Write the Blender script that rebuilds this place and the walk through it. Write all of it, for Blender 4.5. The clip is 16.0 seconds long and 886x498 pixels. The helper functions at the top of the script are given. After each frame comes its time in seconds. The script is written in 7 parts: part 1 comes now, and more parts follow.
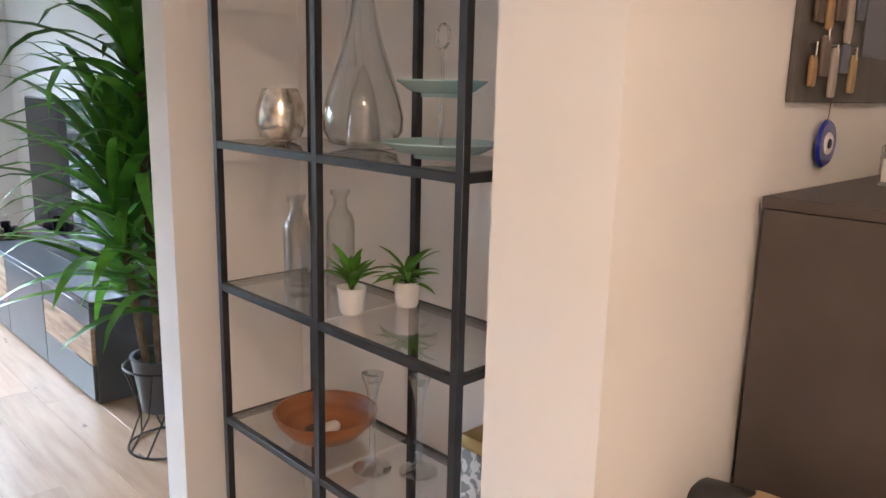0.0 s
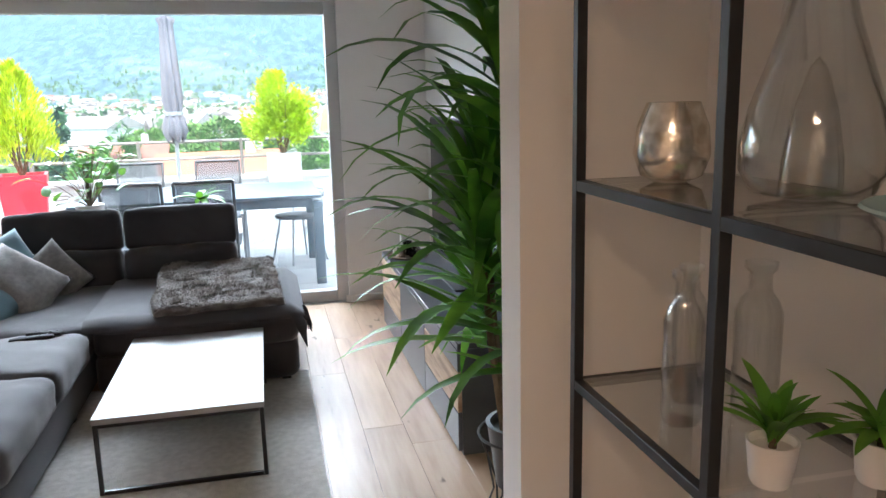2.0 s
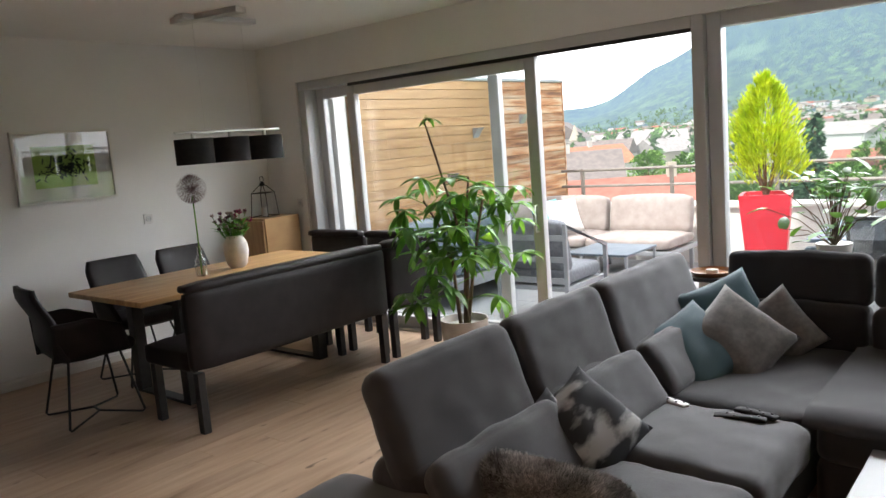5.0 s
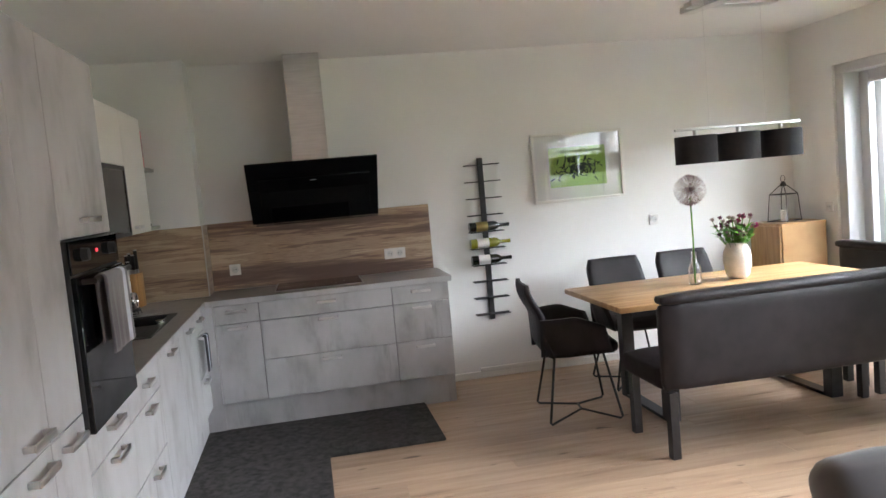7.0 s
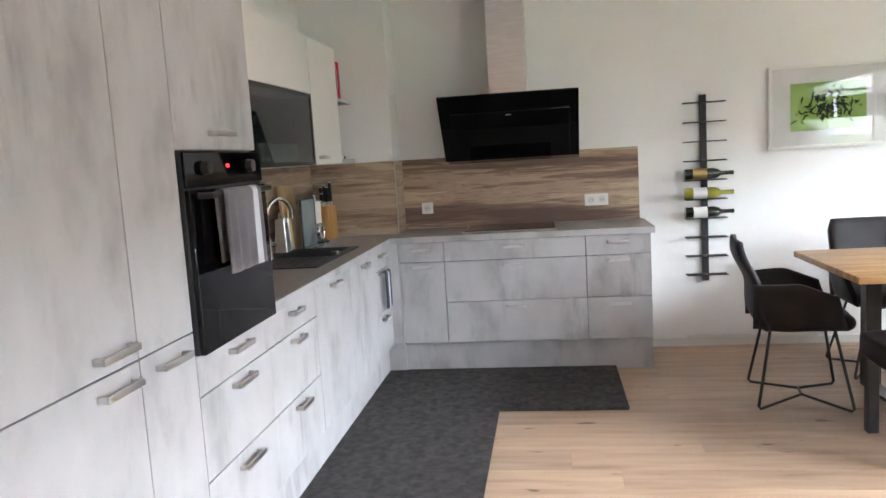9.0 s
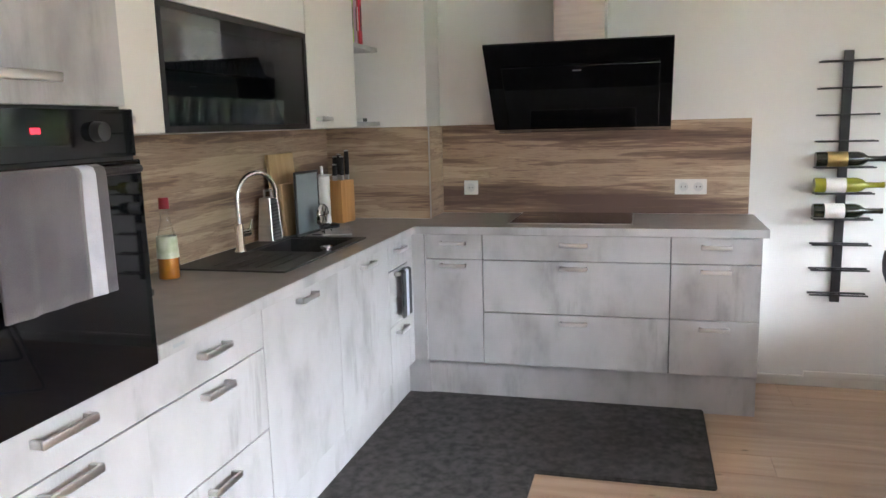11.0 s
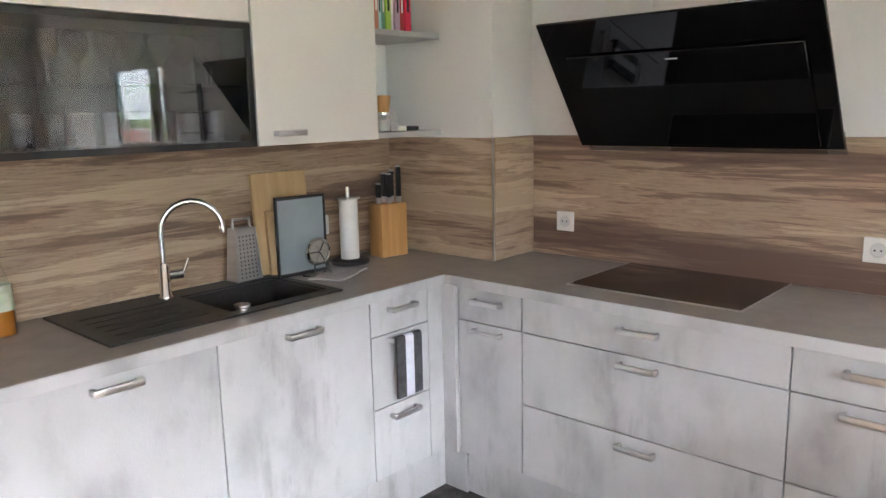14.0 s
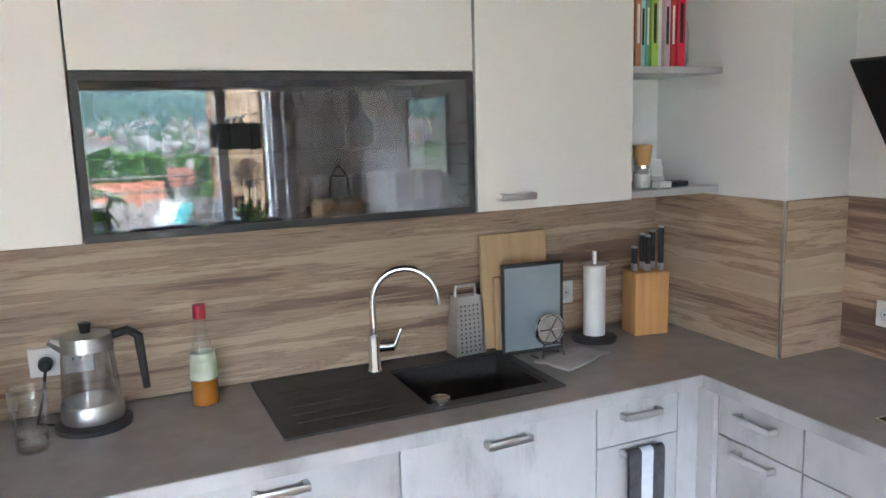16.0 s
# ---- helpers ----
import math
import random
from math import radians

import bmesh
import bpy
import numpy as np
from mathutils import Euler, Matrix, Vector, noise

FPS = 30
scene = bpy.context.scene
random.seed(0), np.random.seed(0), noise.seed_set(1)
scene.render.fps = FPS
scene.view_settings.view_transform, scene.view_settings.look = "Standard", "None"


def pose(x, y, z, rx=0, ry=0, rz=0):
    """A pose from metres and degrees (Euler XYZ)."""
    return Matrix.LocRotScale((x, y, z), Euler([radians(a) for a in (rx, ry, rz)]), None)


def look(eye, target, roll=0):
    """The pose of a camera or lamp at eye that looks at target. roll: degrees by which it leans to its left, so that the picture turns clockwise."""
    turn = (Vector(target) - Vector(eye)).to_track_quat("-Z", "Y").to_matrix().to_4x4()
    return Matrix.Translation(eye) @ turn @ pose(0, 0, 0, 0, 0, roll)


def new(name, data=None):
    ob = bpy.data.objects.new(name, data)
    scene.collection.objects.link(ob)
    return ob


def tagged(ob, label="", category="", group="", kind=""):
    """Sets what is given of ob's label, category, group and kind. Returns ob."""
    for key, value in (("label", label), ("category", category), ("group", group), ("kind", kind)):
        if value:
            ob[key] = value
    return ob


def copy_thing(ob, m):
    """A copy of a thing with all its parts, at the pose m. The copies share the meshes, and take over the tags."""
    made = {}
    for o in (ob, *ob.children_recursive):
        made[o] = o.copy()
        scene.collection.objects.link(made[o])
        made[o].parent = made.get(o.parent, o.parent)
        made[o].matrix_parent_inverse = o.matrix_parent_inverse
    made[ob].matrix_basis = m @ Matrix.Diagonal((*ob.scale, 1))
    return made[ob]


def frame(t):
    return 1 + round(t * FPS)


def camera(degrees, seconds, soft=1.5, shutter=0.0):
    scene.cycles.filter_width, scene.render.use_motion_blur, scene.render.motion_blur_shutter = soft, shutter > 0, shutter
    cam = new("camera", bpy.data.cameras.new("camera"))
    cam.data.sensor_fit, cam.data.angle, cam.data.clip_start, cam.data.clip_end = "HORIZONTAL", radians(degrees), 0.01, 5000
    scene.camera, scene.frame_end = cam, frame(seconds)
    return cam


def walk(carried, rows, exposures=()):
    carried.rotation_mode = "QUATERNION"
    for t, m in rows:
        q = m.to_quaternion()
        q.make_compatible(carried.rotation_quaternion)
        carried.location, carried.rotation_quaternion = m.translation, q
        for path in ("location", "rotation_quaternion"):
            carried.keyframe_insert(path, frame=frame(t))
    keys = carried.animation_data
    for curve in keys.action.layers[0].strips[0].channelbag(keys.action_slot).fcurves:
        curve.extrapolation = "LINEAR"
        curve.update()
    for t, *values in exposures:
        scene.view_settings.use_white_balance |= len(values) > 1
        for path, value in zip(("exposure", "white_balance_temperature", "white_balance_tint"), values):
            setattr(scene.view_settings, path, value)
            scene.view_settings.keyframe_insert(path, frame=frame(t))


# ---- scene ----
cam = camera(60.8, 16.0)
METRES, EYE, TILT, LEAN, TURN = 6.35, 1.51, 0.0, 0.0, -41.7
PATH = [
    (0, (-0.081, 0.093, 1.485), (1.283, 1.496, 1.069), 1.4),
    (0.5, (0.086, 0.19, 1.5), (1.261, 1.755, 1.085), 0.7),
    (1, (0.198, 0.332, 1.487), (1.157, 2.039, 1.077), 0.1),
    (1.5, (0.272, 0.515, 1.489), (0.982, 2.341, 1.085), -0.8),
    (2, (0.341, 0.676, 1.491), (0.785, 2.586, 1.1), -1.4),
    (2.5, (0.393, 0.816, 1.504), (0.57, 2.773, 1.128), -2.1),
    (3, (0.34, 0.997, 1.529), (0.243, 2.96, 1.161), -2.7),
    (3.5, (0.27, 1.168, 1.521), (-0.107, 3.101, 1.171), -3.2),
    (4, (0.241, 1.37, 1.538), (-0.433, 3.224, 1.207), -3.7),
    (4.5, (0.235, 1.546, 1.532), (-0.742, 3.263, 1.228), -4.2),
    (5, (0.148, 1.675, 1.546), (-1.124, 3.193, 1.268), -4.5),
    (5.2, (0.116, 1.72, 1.545), (-1.267, 3.14, 1.28), -4.7),
    (7.3, (-0.115, 2.24, 1.541), (-2.098, 2.443, 1.376), -4.6),
    (7.5, (-0.164, 2.289, 1.543), (-2.153, 2.407, 1.378), -4.2),
    (8, (-0.173, 2.425, 1.468), (-2.164, 2.344, 1.298), -4.1),
    (8.5, (-0.221, 2.455, 1.419), (-2.199, 2.239, 1.219), -3.9),
    (9, (-0.425, 2.494, 1.41), (-2.39, 2.208, 1.169), -3.5),
    (9.2, (-0.51, 2.512, 1.406), (-2.47, 2.205, 1.151), -3.4),
    (11.3, (-1.737, 2.619, 1.422), (-3.622, 2.043, 1.083), -1.8),
    (11.5, (-1.839, 2.65, 1.403), (-3.707, 2.019, 1.072), -2.4),
    (12, (-2.143, 2.777, 1.373), (-3.959, 2.004, 1.045), -2.4),
    (12.5, (-2.429, 2.897, 1.373), (-4.182, 1.995, 1.037), -2.0),
    (13, (-2.686, 3.141, 1.395), (-4.348, 2.08, 1.057), -1.7),
    (13.5, (-2.897, 3.276, 1.478), (-4.463, 2.085, 1.119), -1.3),
    (14, (-3.127, 3.323, 1.514), (-4.582, 1.999, 1.154), -1.3),
    (14.5, (-3.348, 3.346, 1.53), (-4.663, 1.884, 1.167), -1.3),
    (15, (-3.49, 3.237, 1.576), (-4.668, 1.661, 1.218), -1.4),
    (15.5, (-3.626, 3.156, 1.617), (-4.608, 1.45, 1.26), -1.5),
    (16, (-3.621, 3.11, 1.665), (-4.418, 1.305, 1.337), -1.6),
]
EXPOSURES = [(0.0, 1.6, 5250, 8), (1.5, 1.25, 5500, 8), (3.5, 0.05, 6200, 10), (5.0, 0.1, 6500, 12), (7.5, 1.95, 6050, 12), (9.0, 2.22, 6000, 12), (14.0, 2.45, 6200, 14), (16.0, 2.5, 5650, 12)]
walk(cam, [(t, look(eye, target, roll)) for t, eye, target, roll in PATH], EXPOSURES)

# ---- world, sun and large lights ----
SUN_EL, SUN_ROT = radians(52), radians(200)
world = bpy.data.worlds.new("world")
scene.world = world
world.use_nodes = True
_n = world.node_tree.nodes
_sky = _n.new("ShaderNodeTexSky")
_sky.sky_type, _sky.sun_disc, _sky.sun_elevation, _sky.sun_rotation = "NISHITA", False, SUN_EL, SUN_ROT
_sky.air_density, _sky.dust_density, _sky.ozone_density = 1.0, 3.0, 1.0
_tc, _nz, _cr, _mx = _n.new("ShaderNodeTexCoord"), _n.new("ShaderNodeTexNoise"), _n.new("ShaderNodeValToRGB"), _n.new("ShaderNodeMixRGB")
_nz.inputs["Scale"].default_value, _nz.inputs["Detail"].default_value = 2.2, 6.0
_cr.color_ramp.elements[0].position, _cr.color_ramp.elements[0].color = 0.30, (0.45, 0.45, 0.45, 1)
_cr.color_ramp.elements[1].position, _cr.color_ramp.elements[1].color = 0.60, (0.95, 0.95, 0.95, 1)
_mx.inputs[2].default_value = (23.0, 23.6, 24.3, 1)
for _p, _q in ((_tc.outputs["Generated"], _nz.inputs["Vector"]), (_nz.outputs["Fac"], _cr.inputs["Fac"]), (_cr.outputs["Color"], _mx.inputs[0]), (_sky.outputs[0], _mx.inputs[1]), (_mx.outputs[0], _n["Background"].inputs[0])):
    world.node_tree.links.new(_p, _q)
_n["Background"].inputs[1].default_value = 0.15
sun = new("sun", bpy.data.lights.new("sun", "SUN"))
sun.data.energy, sun.data.angle, sun.data.color = 4.6, radians(0.6), (1.0, 0.95, 0.87)
_sd = Vector((math.sin(SUN_ROT) * math.cos(SUN_EL), math.cos(SUN_ROT) * math.cos(SUN_EL), math.sin(SUN_EL)))
sun.matrix_world = look(_sd * 50, (0, 0, 0))
sky_light = new("sky_light", bpy.data.lights.new("sky_light", "AREA"))
sky_light.data.shape, sky_light.data.size, sky_light.data.size_y = "RECTANGLE", 6.6, 2.0
sky_light.data.energy, sky_light.data.color, sky_light.data.spread = 380.0, (0.94, 0.97, 1.0), radians(110)
sky_light.matrix_world = look((-2.2, 8.7, 3.45), (-2.2, 2.2, 1.0))
hall_light = new("hall_light", bpy.data.lights.new("hall_light", "AREA"))
hall_light.data.energy, hall_light.data.size, hall_light.data.color = 17.0, 0.35, (1.0, 0.63, 0.37)
hall_light.matrix_world = pose(-0.35, -0.45, 2.48, -8)


# ---- materials ----
def M(name, c1, c2=None, scale=4.0, rough=0.5, bump=0.0, bscale=150.0, metal=0.0, stretch=(1, 1, 1), rand=0.0, lo=0.35, hi=0.65, coat=0.0, sheen=0.0, bdist=0.004, island=0.0):
    m = bpy.data.materials.new(name)
    m.use_nodes = True
    nt = m.node_tree
    n, l = nt.nodes, nt.links
    b = n["Principled BSDF"]
    b.inputs["Roughness"].default_value, b.inputs["Metallic"].default_value = rough, metal
    b.inputs["Coat Weight"].default_value, b.inputs["Sheen Weight"].default_value = coat, sheen
    c2 = c2 or c1
    tc, mp, oi = n.new("ShaderNodeTexCoord"), n.new("ShaderNodeMapping"), n.new("ShaderNodeObjectInfo")
    mp.inputs["Scale"].default_value = stretch
    off = n.new("ShaderNodeMath")
    off.operation = "MULTIPLY"
    off.inputs[1].default_value = 37.0
    l.new(oi.outputs["Random"], off.inputs[0])
    l.new(tc.outputs["Object"], mp.inputs["Vector"])
    l.new(off.outputs[0], mp.inputs["Location"])
    nz = n.new("ShaderNodeTexNoise")
    nz.inputs["Scale"].default_value, nz.inputs["Detail"].default_value = scale, 6.0
    l.new(mp.outputs[0], nz.inputs["Vector"])
    cr = n.new("ShaderNodeValToRGB")
    cr.color_ramp.elements[0].position, cr.color_ramp.elements[1].position = lo, hi
    cr.color_ramp.elements[0].color, cr.color_ramp.elements[1].color = (*c1, 1), (*c2, 1)
    l.new(nz.outputs["Fac"], cr.inputs["Fac"])
    col = cr.outputs["Color"]
    if rand or island:
        hs, mr = n.new("ShaderNodeHueSaturation"), n.new("ShaderNodeMapRange")
        k = rand or island
        mr.inputs["To Min"].default_value, mr.inputs["To Max"].default_value = 1 - k, 1 + k
        if island:
            geo = n.new("ShaderNodeNewGeometry")
            l.new(geo.outputs["Random Per Island"], mr.inputs["Value"])
        else:
            l.new(oi.outputs["Random"], mr.inputs["Value"])
        l.new(mr.outputs[0], hs.inputs["Value"])
        l.new(col, hs.inputs["Color"])
        col = hs.outputs["Color"]
    l.new(col, b.inputs["Base Color"])
    if bump:
        n2, bp = n.new("ShaderNodeTexNoise"), n.new("ShaderNodeBump")
        n2.inputs["Scale"].default_value, n2.inputs["Detail"].default_value = bscale, 4.0
        bp.inputs["Strength"].default_value, bp.inputs["Distance"].default_value = bump, bdist
        l.new(mp.outputs[0], n2.inputs["Vector"])
        l.new(n2.outputs["Fac"], bp.inputs["Height"])
        l.new(bp.outputs[0], b.inputs["Normal"])
    return m


def ramp(m, stops):
    """Give a material's ramp its own stops of (position, colour)."""
    cr = next(k for k in m.node_tree.nodes if k.type == "VALTORGB").color_ramp
    while len(cr.elements) > 1:
        cr.elements.remove(cr.elements[-1])
    cr.elements[0].position, cr.elements[0].color = stops[0][0], (*stops[0][1], 1)
    for p, c in stops[1:]:
        cr.elements.new(p).color = (*c, 1)
    return m


def glass(name, tint=(1, 1, 1), rough=0.0, thin=True, power=4.0, edge=0.7, base=0.045):
    m = bpy.data.materials.new(name)
    m.use_nodes = True
    n, l = m.node_tree.nodes, m.node_tree.links
    if thin:
        n.remove(n["Principled BSDF"])
        tr, gl, mx, fr = n.new("ShaderNodeBsdfTransparent"), n.new("ShaderNodeBsdfGlossy"), n.new("ShaderNodeMixShader"), n.new("ShaderNodeLayerWeight")
        tr.inputs["Color"].default_value = (*tint, 1)
        gl.inputs["Roughness"].default_value = rough
        pw, ml = n.new("ShaderNodeMath"), n.new("ShaderNodeMath")
        pw.operation, ml.operation = "POWER", "MULTIPLY_ADD"
        pw.inputs[1].default_value, ml.inputs[1].default_value, ml.inputs[2].default_value = power, edge, base
        l.new(fr.outputs["Facing"], pw.inputs[0])
        l.new(pw.outputs[0], ml.inputs[0])
        l.new(ml.outputs[0], mx.inputs[0])
        l.new(tr.outputs[0], mx.inputs[1])
        l.new(gl.outputs[0], mx.inputs[2])
        l.new(mx.outputs[0], n["Material Output"].inputs["Surface"])
    else:
        b = n["Principled BSDF"]
        b.inputs["Transmission Weight"].default_value, b.inputs["Roughness"].default_value = 1.0, rough
        b.inputs["Base Color"].default_value, b.inputs["IOR"].default_value = (*tint, 1), 1.45
    return m


def hexc(s):
    return tuple(((int(s[i:i + 2], 16) / 255 + 0.055) / 1.055) ** 2.4 if int(s[i:i + 2], 16) > 10 else int(s[i:i + 2], 16) / 255 / 12.92 for i in (0, 2, 4))


RENDER0 = M("white outer reveal", (0.70, 0.69, 0.67), (0.75, 0.74, 0.72), 4, 0.8)
WALL = M("wall paint", (0.80, 0.795, 0.78), (0.84, 0.835, 0.82), 1.5, 0.85, 0.12, 260)
CEIL = M("ceiling paint", (0.84, 0.835, 0.825), (0.86, 0.855, 0.85), 1.2, 0.9, 0.1, 200)
OAK = ramp(M("oak floor", (0, 0, 0), (0, 0, 0), 2.2, 0.38, 0.15, 60, stretch=(9, 0.9, 1), rand=0.13), [(0.22, (0.24, 0.15, 0.095)), (0.34, (0.40, 0.265, 0.17)), (0.55, (0.48, 0.335, 0.225)), (0.8, (0.55, 0.40, 0.285))])
def knots(m):
    """Adds sparse dark knots to a wood material."""
    n, l = m.node_tree.nodes, m.node_tree.links
    b = n["Principled BSDF"]
    src = b.inputs["Base Color"].links[0].from_socket
    mp = next(k for k in n if k.type == "MAPPING")
    sc, nz, cr, mx = n.new("ShaderNodeVectorMath"), n.new("ShaderNodeTexNoise"), n.new("ShaderNodeValToRGB"), n.new("ShaderNodeMixRGB")
    sc.operation = "MULTIPLY"
    sc.inputs[1].default_value = (0.9, 3.2, 1.0)
    nz.inputs["Scale"].default_value, nz.inputs["Detail"].default_value = 1.5, 2.0
    cr.color_ramp.elements[0].position, cr.color_ramp.elements[0].color = 0.70, (0, 0, 0, 1)
    cr.color_ramp.elements[1].position, cr.color_ramp.elements[1].color = 0.74, (0.85, 0.85, 0.85, 1)
    mx.inputs[2].default_value = (0.10, 0.055, 0.03, 1)
    l.new(mp.outputs[0], sc.inputs[0])
    l.new(sc.outputs[0], nz.inputs["Vector"])
    l.new(nz.outputs["Fac"], cr.inputs["Fac"])
    l.new(cr.outputs["Color"], mx.inputs[0])
    l.new(src, mx.inputs[1])
    l.new(mx.outputs[0], b.inputs["Base Color"])


knots(OAK)
SUBFLOOR = M("screed", (0.10, 0.07, 0.05), rough=0.9)
WHITE = M("white lacquer", (0.76, 0.74, 0.70), (0.79, 0.77, 0.73), 2, 0.35, 0.03, 90)
UPVC = M("grey-white window profile", (0.55, 0.55, 0.56), (0.6, 0.6, 0.61), 2, 0.4, 0.04, 120)
CONC = ramp(M("concrete-look laminate", (0, 0, 0), (0, 0, 0), 4.2, 0.45, 0.12, 120, stretch=(1.3, 1.3, 0.75), rand=0.02), [(0.28, (0.31, 0.302, 0.302)), (0.38, (0.385, 0.378, 0.38)), (0.47, (0.44, 0.436, 0.441)), (0.72, (0.50, 0.497, 0.504))])
WORKTOP = M("grey stone-look worktop", (0.255, 0.23, 0.212), (0.31, 0.28, 0.258), 14, 0.32, 0.05, 300)
STEEL = M("brushed steel", (0.62, 0.61, 0.6), (0.7, 0.69, 0.68), 6, 0.3, 0.05, 200, metal=1.0, stretch=(1, 1, 12))
CHROME = M("chrome", (0.8, 0.8, 0.8), rough=0.07, metal=1.0)
BLACKM = M("black powder-coated metal", (0.018, 0.018, 0.02), (0.028, 0.028, 0.03), 20, 0.38, 0.05, 400)
BLACKG = M("black glass", (0.003, 0.003, 0.004), rough=0.03)
BLACKG.node_tree.nodes["Principled BSDF"].inputs["IOR"].default_value = 1.38
SPLASH = ramp(M("wood-look splashback", (0, 0, 0), (0, 0, 0), 1.25, 0.42, 0.25, 30, stretch=(0.42, 0.42, 6.5)), [(0.37, (0.13, 0.08, 0.06)), (0.43, (0.20, 0.13, 0.095)), (0.462, (0.25, 0.165, 0.12)), (0.478, (0.36, 0.25, 0.17)), (0.505, (0.43, 0.315, 0.215)), (0.53, (0.35, 0.245, 0.17)), (0.538, (0.27, 0.18, 0.13)), (0.548, (0.43, 0.315, 0.21)), (0.58, (0.54, 0.42, 0.29)), (0.63, (0.46, 0.345, 0.235))])
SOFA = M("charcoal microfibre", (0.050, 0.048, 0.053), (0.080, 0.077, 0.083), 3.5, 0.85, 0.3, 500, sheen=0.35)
# Darker copy of SOFA: the shade on base, corner and chaise is painted in.
SOFAD = M("charcoal microfibre with painted shade", (0.030, 0.028, 0.032), (0.046, 0.043, 0.047), 3, 0.9, 0.3, 500, sheen=0.2)
LEATHER = M("black leather", (0.012, 0.009, 0.010), (0.022, 0.017, 0.019), 8, 0.5, 0.35, 250)
LEATHER.node_tree.nodes["Principled BSDF"].inputs["Specular IOR Level"].default_value = 0.28
TABLEOAK = ramp(M("oiled oak", (0, 0, 0), (0, 0, 0), 3, 0.4, 0.15, 80, stretch=(9, 0.8, 1)), [(0.3, (0.36, 0.19, 0.075)), (0.55, (0.50, 0.30, 0.13)), (0.75, (0.58, 0.37, 0.18))])
ANTH = M("anthracite lacquer", (0.055, 0.06, 0.068), (0.068, 0.073, 0.082), 4, 0.35, 0.05, 150)
DRESS = M("grey-brown shoe cabinet laminate", (0.062, 0.050, 0.044), (0.078, 0.063, 0.056), 5, 0.45, 0.06, 200)
RUGD = M("dark grey pile", (0.030, 0.027, 0.025), (0.082, 0.074, 0.070), 26, 1.0, 1.0, 320, bdist=0.012)
RUGL = M("pale grey pile", (0.60, 0.575, 0.53), (0.74, 0.715, 0.67), 30, 0.95, 1.0, 220, sheen=0.2, bdist=0.01)
CLEAR = glass("clear glass", (0.985, 0.992, 0.99), power=2.2, edge=0.85, base=0.055)
_n2, _l2 = SPLASH.node_tree.nodes, SPLASH.node_tree.links
_ns = next(k for k in _n2 if k.type == "TEX_NOISE" and k.inputs["Scale"].default_value < 2)
_ns.inputs["Scale"].default_value, _ns.inputs["Detail"].default_value, _ns.inputs["Roughness"].default_value, _ns.inputs["Distortion"].default_value = 1.0, 3.0, 0.5, 0.35
_fs, _fv, _fm, _fa = _n2.new("ShaderNodeTexNoise"), _n2.new("ShaderNodeVectorMath"), _n2.new("ShaderNodeMath"), _n2.new("ShaderNodeMath")
_fv.operation, _fv.inputs[1].default_value = "MULTIPLY", (3.2, 3.2, 4.0)
_fs.inputs["Scale"].default_value, _fs.inputs["Detail"].default_value, _fs.inputs["Roughness"].default_value, _fs.inputs["Distortion"].default_value = 1.0, 10.0, 0.72, 0.35
_fm.operation, _fm.inputs[1].default_value, _fm.inputs[2].default_value = "MULTIPLY_ADD", 0.60, -0.15
_fa.operation, _fa.inputs[1].default_value = "MULTIPLY_ADD", 0.70
_l2.new(next(k for k in _n2 if k.type == "MAPPING").outputs[0], _fv.inputs[0])
_l2.new(_fv.outputs[0], _fs.inputs["Vector"])
_l2.new(_fs.outputs["Fac"], _fm.inputs[0])
_l2.new(_ns.outputs["Fac"], _fa.inputs[0])
_l2.new(_fm.outputs[0], _fa.inputs[2])
_l2.new(_fa.outputs[0], next(k for k in _n2 if k.type == "VALTORGB").inputs["Fac"])
PANE = glass("window pane", (0.97, 0.985, 0.98))
DRINK = glass("drinking glass", (0.92, 0.94, 0.94), power=1.5, edge=0.9, base=0.10)
SMOKE = glass("smoked glass", (0.74, 0.75, 0.77), base=0.12)
MERC = M("silvered mercury glass", (0.55, 0.48, 0.38), (0.9, 0.87, 0.8), 35, 0.18, 0.3, 60, metal=0.85)
PLATE = M("pale blue glazed stoneware", (0.36, 0.52, 0.53), (0.42, 0.58, 0.58), 12, 0.25, 0.05, 90)
POTW = M("white ceramic", (0.72, 0.70, 0.68), (0.8, 0.78, 0.76), 6, 0.3, 0.05, 90)
LEAF = M("dark green leaf", (0.04, 0.14, 0.018), (0.12, 0.30, 0.035), 7, 0.42, 0.1, 60, rand=0.4)
LEAF2 = M("fresh green leaf", (0.06, 0.17, 0.02), (0.13, 0.30, 0.04), 7, 0.4, 0.1, 60, rand=0.3)
STEM = M("brown stem", (0.10, 0.065, 0.035), (0.17, 0.12, 0.07), 30, 0.8, 0.5, 90)


def backlit(m, k=0.35):
    """Lets part of the light through a leaf."""
    n, l = m.node_tree.nodes, m.node_tree.links
    b = n["Principled BSDF"]
    tr, mx, gm = n.new("ShaderNodeBsdfTranslucent"), n.new("ShaderNodeMixShader"), n.new("ShaderNodeHueSaturation")
    gm.inputs["Value"].default_value, gm.inputs["Saturation"].default_value, gm.inputs["Hue"].default_value = 1.9, 1.05, 0.485
    l.new(b.inputs["Base Color"].links[0].from_socket, gm.inputs["Color"])
    l.new(gm.outputs[0], tr.inputs["Color"])
    mx.inputs[0].default_value = k
    l.new(b.outputs[0], mx.inputs[1])
    l.new(tr.outputs[0], mx.inputs[2])
    l.new(mx.outputs[0], n["Material Output"].inputs["Surface"])
    return m


backlit(LEAF, 0.2)
backlit(LEAF2, 0.35)


